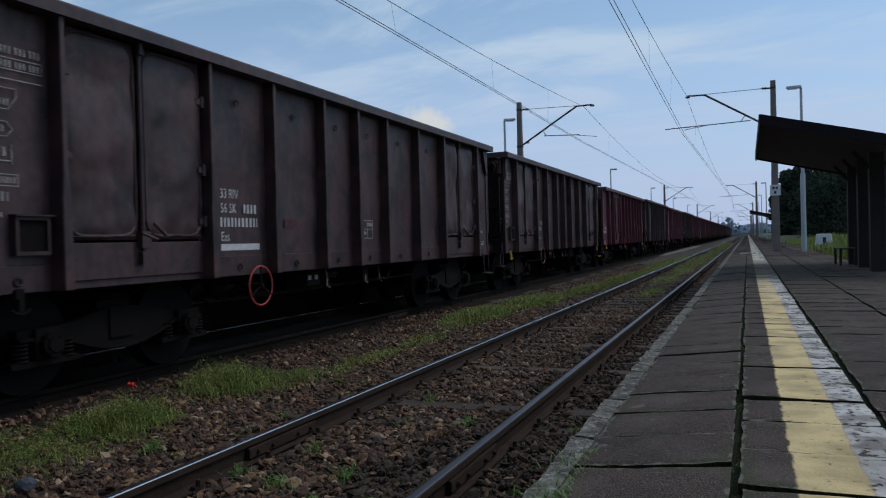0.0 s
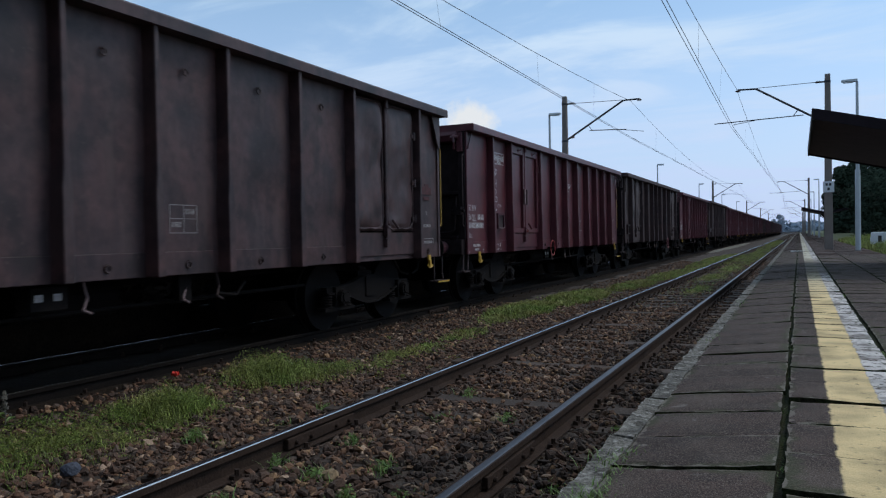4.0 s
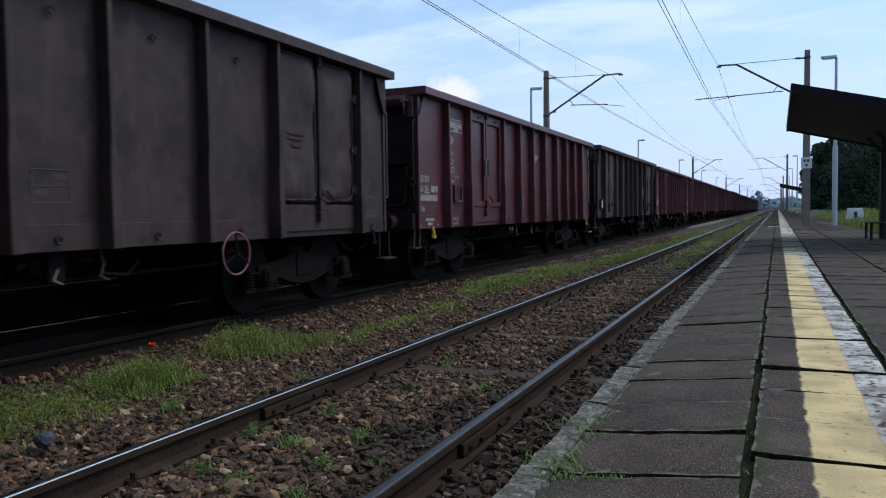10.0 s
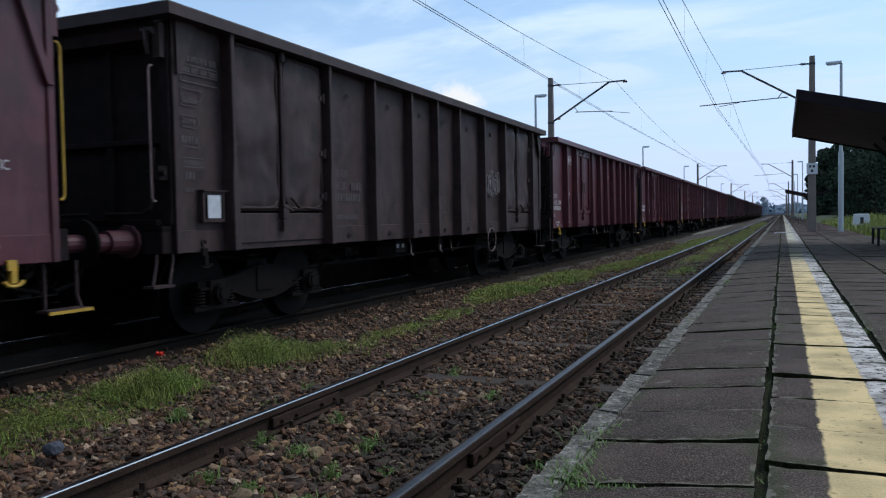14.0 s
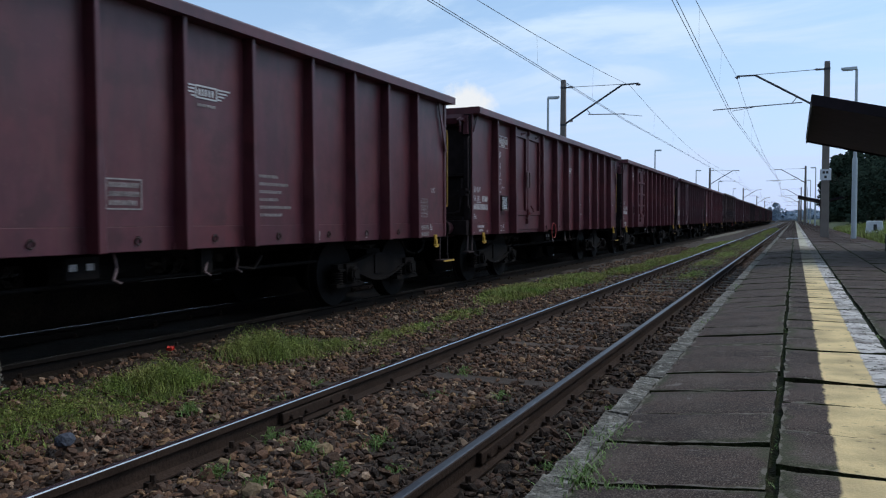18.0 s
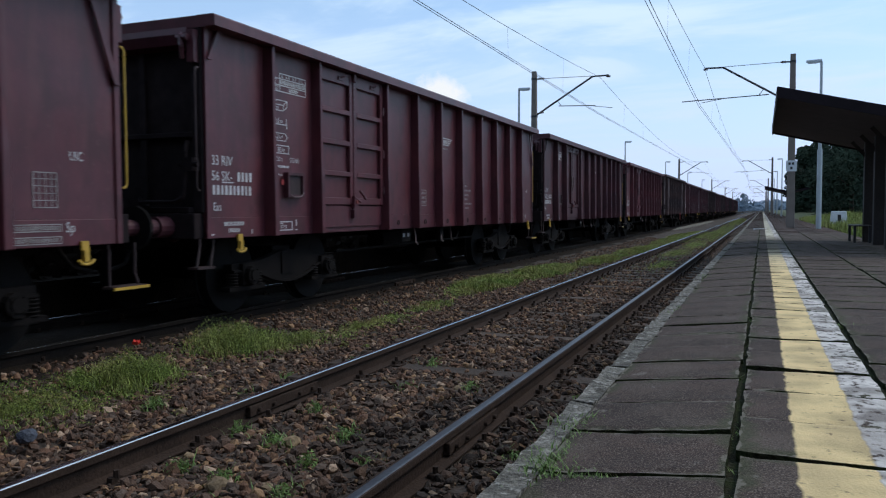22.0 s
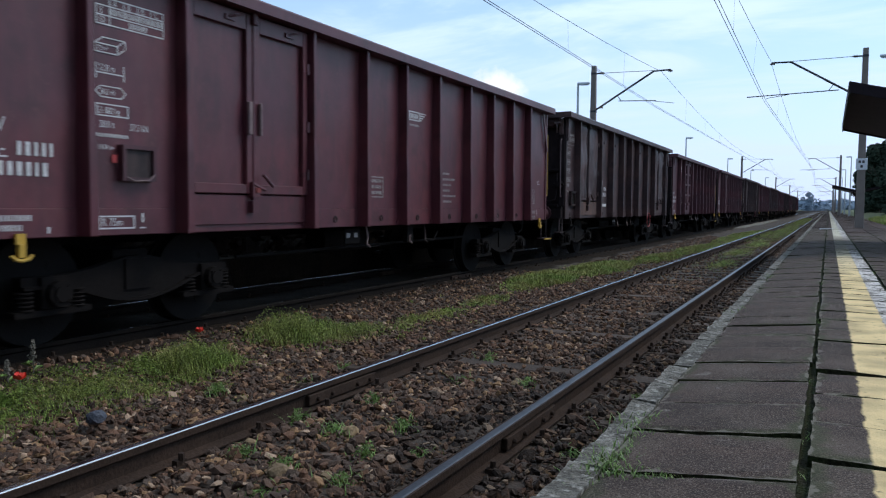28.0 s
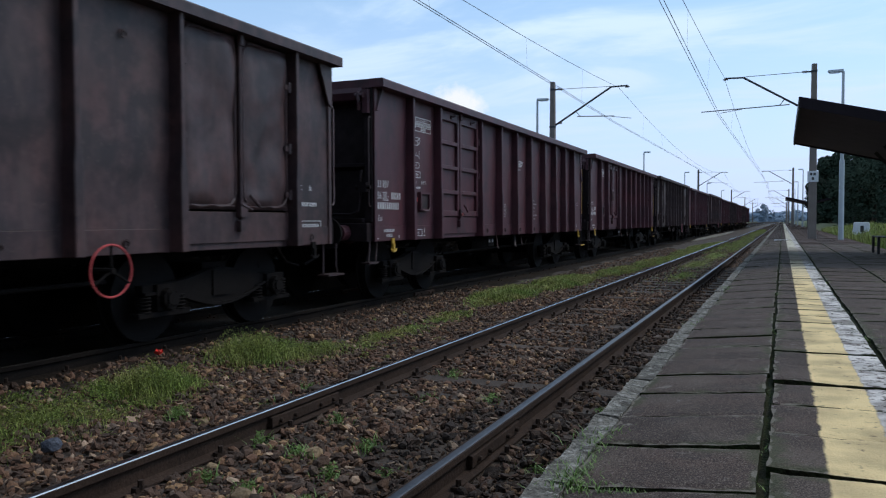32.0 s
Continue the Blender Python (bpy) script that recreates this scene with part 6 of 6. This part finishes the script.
def tree(x, y, z0, h, rad, seed, n=900, size=0.42, label="dark green leafy tree beside the railway", mat=None):
    rnd = random.Random(seed)
    t = thing("tree", label, "tree", "trees behind the platform", pose(x, y, z0))
    bm = bmesh.new()
    rod(bm, (0, 0, -0.2), (0.1, 0, h * 0.55), 0.2 + h * 0.008, 8, 0.1)
    for k in range(5):
        a = rnd.uniform(0, 6.28)
        zz = h * rnd.uniform(0.3, 0.5)
        rod(bm, (0.05, 0, zz), (math.cos(a) * rad * 0.6, math.sin(a) * rad * 0.6, zz + h * 0.22), 0.07, 6, 0.02)
    part("trunk", bm, BARK, t)
    blobs = []
    for k in range(12):
        a, q = rnd.uniform(0, 6.28), rnd.uniform(0, 0.65) * rad
        f = rnd.uniform(0.10, 0.93) if k else 0.15
        rr = rad * rnd.uniform(0.35, 0.6) * (1.15 - 0.6 * f)
        blobs.append(((math.cos(a) * q, math.sin(a) * q, h * f), (rr, rr, rr * rnd.uniform(0.8, 1.3))))
    vs, fs = leaf_cloud(rnd, blobs, n, size)
    part("crown", cloud_mesh("crown", vs, fs, mat or LEAF), mat or LEAF, t)
    return t


rnd = random.Random(5)
for k in range(30):
    y = 78 + k * 5.6
    tree(10.6 + rnd.uniform(0, 4.0), y, 0.5, (0.4 + 0.078 * min(y, 170)) * rnd.uniform(0.82, 1.08), rnd.uniform(3.0, 4.4), 100 + k, n=3000, size=0.19 if y < 120 else 0.3)
for k in range(30):
    y = 60 + k * 3.4
    x = 15 + rnd.uniform(0, 14)
    tree(x, y, 0.5, (0.5 + 0.076 * math.hypot(x - 2, y)) * rnd.uniform(0.8, 1.05), rnd.uniform(3.2, 4.6), 300 + k, n=2200, size=0.25)
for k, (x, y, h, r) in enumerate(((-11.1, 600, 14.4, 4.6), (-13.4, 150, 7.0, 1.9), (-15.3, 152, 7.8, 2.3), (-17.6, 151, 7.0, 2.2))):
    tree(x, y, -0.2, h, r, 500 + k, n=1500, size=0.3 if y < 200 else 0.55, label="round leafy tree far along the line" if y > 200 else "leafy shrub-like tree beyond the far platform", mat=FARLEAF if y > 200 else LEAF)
# low growth behind the far platform, glimpsed under and between the wagons
# Kept tall and dense to block sky light from the ground behind the train.
vs, fs = [], []
for k in range(90):
    y = -20 + k * 1.9
    b, f = leaf_cloud(rnd, [((-11.4 + rnd.uniform(-0.4, 0.4), y, 1.2), (0.9, 1.6, rnd.uniform(2.4, 3.1))), ((-11.0, y, 0.2), (0.6, 1.3, 0.9))], 420, 0.27)
    o = len(vs)
    vs += b
    fs += [tuple(i + o for i in q) for q in f]
solid("hedge", cloud_mesh("hedge", vs, fs, LEAF), LEAF, "dark overgrown hedge behind the far platform", "hedge", "stuff")
# unseen weeds added along the far platform edge, near black to imitate shade
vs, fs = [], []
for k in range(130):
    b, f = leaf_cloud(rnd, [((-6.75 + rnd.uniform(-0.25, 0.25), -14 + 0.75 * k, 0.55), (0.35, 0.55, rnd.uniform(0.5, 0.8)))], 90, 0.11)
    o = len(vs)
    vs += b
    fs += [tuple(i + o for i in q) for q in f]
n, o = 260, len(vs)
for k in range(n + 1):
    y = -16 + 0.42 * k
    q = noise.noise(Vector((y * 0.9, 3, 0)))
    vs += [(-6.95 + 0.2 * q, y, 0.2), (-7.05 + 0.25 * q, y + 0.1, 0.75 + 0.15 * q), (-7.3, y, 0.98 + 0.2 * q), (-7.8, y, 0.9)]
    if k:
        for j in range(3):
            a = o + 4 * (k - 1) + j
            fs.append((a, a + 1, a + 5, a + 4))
solid("rank_weeds", cloud_mesh("rank_weeds", vs, fs, SOIL), SOIL, "added weeds along the far platform edge, coloured near black like shade", "weeds", "stuff")
# unseen added woodland closes the place behind the camera and blocks sky light
vs, fs = [], []
for k in range(60):
    x, y = -34 + 72 * (k % 30) / 30 + rnd.uniform(-1, 1), -12.5 - 4 * (k // 30) + rnd.uniform(-1.5, 1.5)
    if abs(x + 2.2) < 4.5:
        y -= 9
    h = rnd.uniform(14, 19)
    b, f = leaf_cloud(rnd, [((x, y, h * 0.5), (2.6, 2.6, h * 0.52))], 190, 0.8)
    o = len(vs)
    vs += b
    fs += [tuple(i + o for i in q) for q in f]
solid("wood_behind", cloud_mesh("wood_behind", vs, fs, LEAF), LEAF, "dark woodland closing the line behind the platform end", "woodland", "stuff")
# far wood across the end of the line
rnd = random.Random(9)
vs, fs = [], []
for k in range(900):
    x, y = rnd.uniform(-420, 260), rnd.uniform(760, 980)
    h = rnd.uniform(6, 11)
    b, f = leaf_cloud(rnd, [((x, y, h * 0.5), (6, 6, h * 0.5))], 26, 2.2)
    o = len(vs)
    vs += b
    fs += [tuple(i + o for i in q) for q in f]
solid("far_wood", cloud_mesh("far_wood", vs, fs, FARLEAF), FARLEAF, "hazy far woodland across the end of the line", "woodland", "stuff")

# ---- loose things on the ballast ----
def poppy(x, y, z, h, lean):
    """A field poppy: thin stem, four cupped petals, dark middle and a bud."""
    p = thing("poppy", "red field poppy flowering at the edge of the ballast", "flower", "poppies", pose(x, y, z))
    bm = bmesh.new()
    tube(bm, [(0, 0, -0.02), (lean * 0.4, 0, h * 0.6), (lean, 0, h)], 0.0025, 5)
    part("stem", bm, WEED, p)
    for k in range(4):
        bm = bmesh.new()
        rows = []
        for i in range(4):
            f = i / 3
            wide = 0.034 * math.sin(0.5 + 2.1 * f)
            row = []
            for j in range(5):
                q = (j - 2) / 2
                row.append(bm.verts.new((0.006 + 0.042 * f, wide * q, 0.030 * f * f + 0.007 * q * q + 0.003 * math.sin(5 * q + k))))
            rows.append(row)
        for r, t in zip(rows, rows[1:]):
            for j in range(4):
                bm.faces.new((r[j], r[j + 1], t[j + 1], t[j]))
        part("petal", bm, BUDRED, p, at=pose(lean, 0, h, 0, -12 if k % 2 else -30, 90 * k + 20))
    bm = bmesh.new()
    bmesh.ops.create_icosphere(bm, subdivisions=1, radius=0.009)
    part("flower_middle", bm, BLACKINK, p, at=pose(lean, 0, h + 0.008))


poppy(-3.22, 5.826, -0.135, 0.075, 0.01)
poppy(-2.56, 3.465, -0.15, 0.15, -0.02)


def dock(x, y, z, h, seed):
    """A tall stalk with grey-brown seed clusters and a few leaves."""
    r = random.Random(seed)
    d = thing("dock_stalk", "tall grey-brown seeding weed beside the grass", "weed", "seeding stalks", pose(x, y, z))
    bm = bmesh.new()
    tube(bm, [(0, 0, -0.02), (0.01, 0, h * 0.5), (0.0, 0.01, h)], 0.004, 5)
    part("stem", bm, SEED, d)
    bm = bmesh.new()
    for k in range(70):
        f = r.uniform(0.35, 1.0)
        a, q = r.uniform(0, 6.28), r.uniform(0.0, 0.030) * (1.15 - f) * 2
        c = (q * math.cos(a), q * math.sin(a), h * f)
        m = r.uniform(0.004, 0.008)
        bmesh.ops.create_cone(bm, segments=5, radius1=m, radius2=m * 0.3, depth=m * 3, cap_ends=True, matrix=pose(*c, r.uniform(-60, 60), r.uniform(-60, 60), 0))
    tagged(part("seed_clusters", bm, SEED, d), kind="stuff")
    for k in range(4):
        bm = bmesh.new()
        a = [(0, -0.004, 0), (0, 0.004, 0), (0.05, 0.014, 0.03), (0.10, 0.004, 0.02), (0.10, -0.004, 0.02), (0.05, -0.014, 0.03)]
        prism(bm, a, [(px, py, pz + 0.0015) for px, py, pz in a])
        part("leaf", bm, WEED, d, at=pose(0, 0, h * (0.1 + 0.1 * k), 0, 0, 100 * k))


dock(-3.15, 3.98, -0.15, 0.30, 2)
dock(-3.05, 3.70, -0.15, 0.20, 5)


def stone_mesh(r, seed, mat, name):
    bm = bmesh.new()
    bmesh.ops.create_icosphere(bm, subdivisions=2, radius=r)
    for v in bm.verts:
        v.co *= 1 + 0.35 * noise.noise(v.co * (1.6 / r) + Vector((seed, 0, 0)))
        v.co.z *= 0.7
    return finish(bm, name, mat)


solid("blue_stone", stone_mesh(0.062, 3, BLUEROCK, "blue_stone"), BLUEROCK, "rounded blue-grey stone on the ballast", "stone", at=pose(-1.72, 3.36, -0.12))

# ---- ballast stones ----
def templates():
    """Broken stones: icosahedra pulled out of shape, some long, some flat."""
    gold = (1 + math.sqrt(5)) / 2
    ico = np.array([(0, a, b * gold) for a in (-1, 1) for b in (-1, 1)] + [(a, b * gold, 0) for a in (-1, 1) for b in (-1, 1)] + [(b * gold, 0, a) for a in (-1, 1) for b in (-1, 1)]) / 1.9
    out = []
    for k in range(10):
        r = np.random.default_rng(k + 40)
        out.append(ico * r.uniform(0.62, 1.3, (12, 1)) * r.uniform((0.75, 0.75, 0.45), (1.3, 1.3, 0.85)))
    return out


def hull_faces():
    """The twenty triangles of the regular solid that every stone is pulled from."""
    gold = (1 + math.sqrt(5)) / 2
    bm = bmesh.new()
    for c in [(0, a, b * gold) for a in (-1, 1) for b in (-1, 1)] + [(a, b * gold, 0) for a in (-1, 1) for b in (-1, 1)] + [(b * gold, 0, a) for a in (-1, 1) for b in (-1, 1)]:
        bm.verts.new(c)
    bm.verts.index_update()
    bmesh.ops.convex_hull(bm, input=bm.verts[:])
    bmesh.ops.recalc_face_normals(bm, faces=bm.faces)
    out = [[v.index for v in f.verts] for f in bm.faces]
    bm.free()
    return np.array(out)


FACES = hull_faces()


def scatter(name, label, spots, mat):
    """Many small stones in one mesh: (x, y, z, size) each."""
    tp = templates()
    rng = np.random.default_rng(7)
    allv, allf = [], []
    for i, (x, y, z, s) in enumerate(spots):
        e = Euler((rng.normal(0, 0.45), rng.normal(0, 0.45), rng.uniform(0, 6.28))).to_matrix()
        v = (tp[i % 10] * rng.uniform(0.6, 1.45, 3)) @ np.array(e).T * s
        allv.append(v + (x, y, z))
        allf.append(FACES + 12 * i)
    v, f = np.concatenate(allv), np.concatenate(allf)
    me = bpy.data.meshes.new(name)
    me.vertices.add(len(v))
    me.vertices.foreach_set("co", v.ravel())
    me.loops.add(f.size)
    me.loops.foreach_set("vertex_index", f.ravel())
    me.polygons.add(len(f))
    me.polygons.foreach_set("loop_start", np.arange(0, f.size, 3))
    me.update(calc_edges=True)
    me.validate()
    me.shade_flat()
    me.materials.append(mat)
    return solid(name, me, mat, label, "ballast", "stuff")


def on_sleeper(x, y):
    return abs(x) < 1.3 and abs((y - 0.34) / 0.66 - round((y - 0.34) / 0.66)) * 0.66 < 0.115


rng = random.Random(21)
spots = []
while len(spots) < 50000:
    y = 1.6 + 13.5 * rng.random() ** 1.5
    x = rng.uniform(-3.5, 1.5)
    if x < -3.0 and rng.random() < 0.7:
        continue
    if abs(abs(x) - RAILX) < 0.085:
        continue
    tie = on_sleeper(x, y)
    if tie and rng.random() < ((0.97, 0.35, 0.6)[round((y - 0.34) / 0.66) % 3] if y > 4.5 else 0.3):
        continue
    s = 0.010 + 0.024 * rng.random() ** 2.3
    z = -0.152 if tie else bed_height(x, y)
    spots.append((x, y, z + 0.3 * s + rng.uniform(-0.006, 0.010), s))
near_kerb = lambda p: p[0] > 0.35 + 0.45 * noise.noise(Vector((p[0] * 2, p[1] * 1.3, 8)))
scatter("ballast", "loose brown and grey ballast stones round the sleepers", [p for p in spots if not near_kerb(p)], STONE)
scatter("ballast", "darker ballast stones beside the kerb", [p for p in spots if near_kerb(p)], DARKSTONE)
spots = []
for _ in range(14000):
    y = rng.uniform(15, 40)
    x = rng.uniform(-2.9, 1.45)
    if abs(abs(x) - RAILX) > 0.1 and not on_sleeper(x, y):
        spots.append((x, y, bed_height(x, y) + 0.01, rng.uniform(0.014, 0.028)))
scatter("ballast", "loose brown and grey ballast stones further along the line", spots, STONE)
spots = []
for _ in range(5000):
    x, y = rng.uniform(-3.2, 1.45), rng.uniform(-6, 1.6)
    if abs(abs(x) - RAILX) > 0.1 and not on_sleeper(x, y):
        spots.append((x, y, bed_height(x, y) + 0.01, rng.uniform(0.014, 0.028)))
scatter("ballast", "loose brown and grey ballast stones at the platform end", spots, STONE)
# larger pale stones that stand out
for k, (x, y, r) in enumerate(((-0.22, 3.94, 0.06), (-0.05, 4.5, 0.042), (-0.13, 3.13, 0.06), (0.12, 3.2, 0.035), (-0.62, 3.5, 0.035), (0.2, 5.6, 0.045), (-1.45, 4.4, 0.05), (-2.6, 5.4, 0.05), (-1.3, 3.4, 0.045))):
    solid("pale_stone", stone_mesh(r, k * 2.3, OCHRE, "pale_stone"), OCHRE, "larger ochre stone lying on the ballast", "stone", group="larger stones on the ballast", at=pose(x, y, bed_height(x, y) + 0.3 * r))


# ---- grass and weeds ----
def blades(name, label, tufts, mat, per, h, lean=0.5, w=0.006):
    vs, fs = [], []
    r = random.Random(len(tufts))
    for x, y, z, k in tufts:
        for _ in range(per):
            a = r.uniform(0, 6.28)
            px, py = x + r.gauss(0, 0.05), y + r.gauss(0, 0.05)
            hh = h * k * r.uniform(0.5, 1.2)
            dx, dy = math.cos(a), math.sin(a)
            ox, oy = -dy * w * r.uniform(0.7, 1.4), dx * w
            ln = hh * lean * r.uniform(0.3, 1.2)
            i = len(vs)
            vs += [(px - ox, py - oy, z), (px + ox, py + oy, z), (px - ox * 0.8 + dx * ln * 0.35, py - oy * 0.8 + dy * ln * 0.35, z + hh * 0.6), (px + ox * 0.8 + dx * ln * 0.35, py + oy * 0.8 + dy * ln * 0.35, z + hh * 0.6), (px + dx * ln, py + dy * ln, z + hh)]
            fs += [(i, i + 1, i + 3, i + 2), (i + 2, i + 3, i + 4)]
    return solid(name, cloud_mesh(name, vs, fs, mat), mat, label, "grass", "stuff")


def patch(r, cx, cy, rx, ry, n, k):
    out = []
    for _ in range(n):
        a, q = r.uniform(0, 6.28), math.sqrt(r.random())
        x, y = cx + rx * q * math.cos(a), cy + ry * q * math.sin(a)
        out.append((x, y, bed_height(x, y) - 0.01, k * (1.15 - 0.55 * q)))
    return out

def leafy(name, label, mounds, mat, size):
    """Low leafy growth: small leaves on thin stems, filling uneven mounds (x, y, rx, ry, height, leaves)."""
    vs, fs = [], []
    r = random.Random(len(mounds) + 3)
    for cx, cy, rx, ry, h, n in mounds:
        for _ in range(n):
            a, q = r.uniform(0, 6.28), min(1.7, abs(r.gauss(0, 0.6)))
            x, y = cx + rx * q * math.cos(a), cy + ry * q * math.sin(a)
            ragged = 0.55 + 0.9 * max(-0.4, noise.noise(Vector((x * 7, y * 7, cx)))) + r.uniform(0, 0.25)
            z = bed_height(x, y) + h * max(0.1, ragged) * max(0.22, 1.1 - q * q * 0.7) * r.uniform(0.25, 1.0)
            u = Vector((r.gauss(0, 1), r.gauss(0, 1), r.gauss(0.5, 0.7))).normalized() * size * r.uniform(0.6, 1.5)
            v = u.orthogonal().normalized() * size * r.uniform(0.22, 0.42)
            p = Vector((x, y, z))
            i = len(vs)
            vs += [p - u, p + v, p + u, p - v]
            fs += [(i, i + 1, i + 2, i + 3)]
    return solid(name, cloud_mesh(name, vs, fs, mat), mat, label, "weeds", "stuff")


gr = random.Random(33)
mounds = [(-2.62, 6.55, 0.42, 0.55, 0.27, 8000), (-2.45, 6.95, 0.34, 0.5, 0.20, 3600), (-2.25, 7.35, 0.3, 0.4, 0.12, 1500), (-2.0, 7.7, 0.25, 0.45, 0.08, 800),
          (-2.45, 5.05, 0.34, 0.46, 0.24, 5200), (-2.62, 4.6, 0.30, 0.35, 0.17, 2400), (-2.75, 5.6, 0.15, 0.3, 0.10, 600), (-2.15, 8.3, 0.25, 0.5, 0.10, 1300), (-2.1, 9.2, 0.2, 0.5, 0.08, 800), (-2.2, 4.62, 0.2, 0.28, 0.10, 900), (-2.1, 4.15, 0.24, 0.3, 0.09, 900),
          (-2.5, 3.95, 0.40, 0.45, 0.16, 4400), (-2.6, 3.35, 0.45, 0.55, 0.17, 5200), (-2.4, 2.7, 0.5, 0.5, 0.18, 5600), (-2.25, 2.0, 0.5, 0.5, 0.17, 3400), (-2.95, 4.1, 0.2, 0.5, 0.10, 900), (-1.85, 4.6, 0.12, 0.2, 0.06, 200)]
for _ in range(26):
    mounds.append((gr.uniform(-2.9, -1.3), gr.uniform(3.0, 10.5), 0.08, 0.1, 0.05, 70))
leafy("weeds", "bushy leafy weeds growing between the two tracks", mounds, GRASS, 0.011)
tufts = []
for cx, cy, rx, ry, n, k in ((-2.5, 5.0, 0.34, 0.45, 260, 1.5), (-2.62, 6.6, 0.4, 0.55, 170, 1.75), (-2.35, 3.6, 0.5, 0.9, 220, 0.85), (-2.3, 2.1, 0.5, 0.7, 110, 0.9), (-2.3, 7.1, 0.35, 0.45, 70, 1.0)):
    tufts += patch(gr, cx, cy, rx, ry, n, k)
blades("grass", "thin grass stems growing between the two tracks", tufts, GRASS, 8, 0.125, 0.8, w=0.0024)
tufts = []
for cx, cy, rx, ry, n, k in ((-2.1, 9.2, 0.25, 0.5, 40, 0.5), (-2.2, 10.8, 0.3, 0.7, 70, 0.55), (-2.45, 14.2, 0.42, 1.8, 520, 0.95), (-2.25, 17.6, 0.5, 2.2, 520, 1.0), (-1.9, 22.5, 0.5, 2.6, 300, 0.8), (-1.6, 28, 0.6, 4, 320, 0.9), (-1.3, 42, 0.9, 12, 800, 1.0), (0.0, 48, 0.6, 22, 900, 0.55), (-0.3, 95, 0.9, 34, 900, 0.8)):
    tufts += patch(gr, cx, cy, rx, ry, n, k)
blades("grass", "bright grass strip between the tracks further on", tufts, GRASS, 16, 0.15, 0.8, w=0.005)
mounds = [(-2.1, 8.8, 0.25, 0.5, 0.08, 800), (-2.2, 10.3, 0.25, 0.6, 0.07, 500), (-2.4, 12.4, 0.3, 0.8, 0.10, 900), (-2.45, 14.5, 0.45, 1.5, 0.14, 2600), (-2.2, 18, 0.5, 2.0, 0.14, 2600), (0.1, 20, 0.4, 2.0, 0.10, 1200), (-0.1, 25, 0.45, 2.5, 0.14, 1800), (0.0, 31, 0.5, 3, 0.14, 1500)]
leafy("weeds", "leafy weeds in the grass strip further on", mounds, GRASS, 0.02)
tufts, mounds = [], []
for cx, cy, n in ((0.02, 4.18, 12), (-0.27, 3.85, 12), (-0.62, 3.95, 6), (-0.15, 3.2, 7), (0.25, 3.15, 7), (-1.35, 5.6, 9), (-1.7, 4.4, 10), (-1.25, 4.9, 5), (-1.1, 6.3, 5), (0.3, 5.6, 5), (-0.2, 5.5, 5), (-0.45, 4.6, 6), (0.1, 3.6, 7), (-0.5, 3.3, 6), (-0.05, 2.9, 7), (0.35, 3.75, 5), (-0.35, 6.4, 4), (1.1, 4.2, 4), (1.15, 5.6, 5), (1.2, 3.4, 4)):
    tufts += patch(gr, cx, cy, 0.07, 0.07, n, 1.3)
    mounds.append((cx, cy, 0.09, 0.09, 0.085, 90 + n * 14))
leafy("weeds", "small yellow-green weeds between the ballast stones", mounds, WEED, 0.011)
tufts += patch(gr, -0.3, 22, 0.9, 9, 260, 0.7)
blades("weeds", "small green weeds sprouting between the ballast stones", tufts, WEED, 6, 0.07, 1.1, 0.0035)
tufts = []
for cx, cy, n, ry in ((1.635, 2.86, 46, 0.20), (1.635, 3.35, 30, 0.22), (1.63, 7.6, 14, 0.3), (2.275, 6.9, 16, 0.14), (2.275, 3.4, 4, 0.12), (2.275, 2.7, 3, 0.2), (2.275, 4.6, 2, 0.3), (2.275, 5.6, 2, 0.3), (2.93, 6.7, 24, 0.2), (2.275, 10.4, 6, 0.3), (1.63, 11.5, 14, 0.5), (2.93, 12.5, 12, 0.5)):
    for x, y, z, k in patch(gr, cx, cy, 0.025, ry, n, 0.75):
        tufts.append((x, y, ZP - (0.09 if x < 1.8 else 0.055), k))
for _ in range(60):
    tufts.append((1.63 + 0.45 * gr.random(), 2.73 + 0.012 * gr.gauss(0, 1), ZP - 0.07, 0.35))
blades("weeds", "green grass tufts in the platform joints", tufts, WEED, 9, 0.07, 1.2, 0.0028)
tufts = []
for _ in range(2600):
    x, y = gr.uniform(5.3, 9.0), gr.uniform(24, 75)
    tufts.append((x, y, land(x, y), 1.0 + 0.8 * gr.random()))
blades("grass", "tall rough grass on the slope behind the platform", tufts, GRASS, 12, 0.30, w=0.011)


motions()
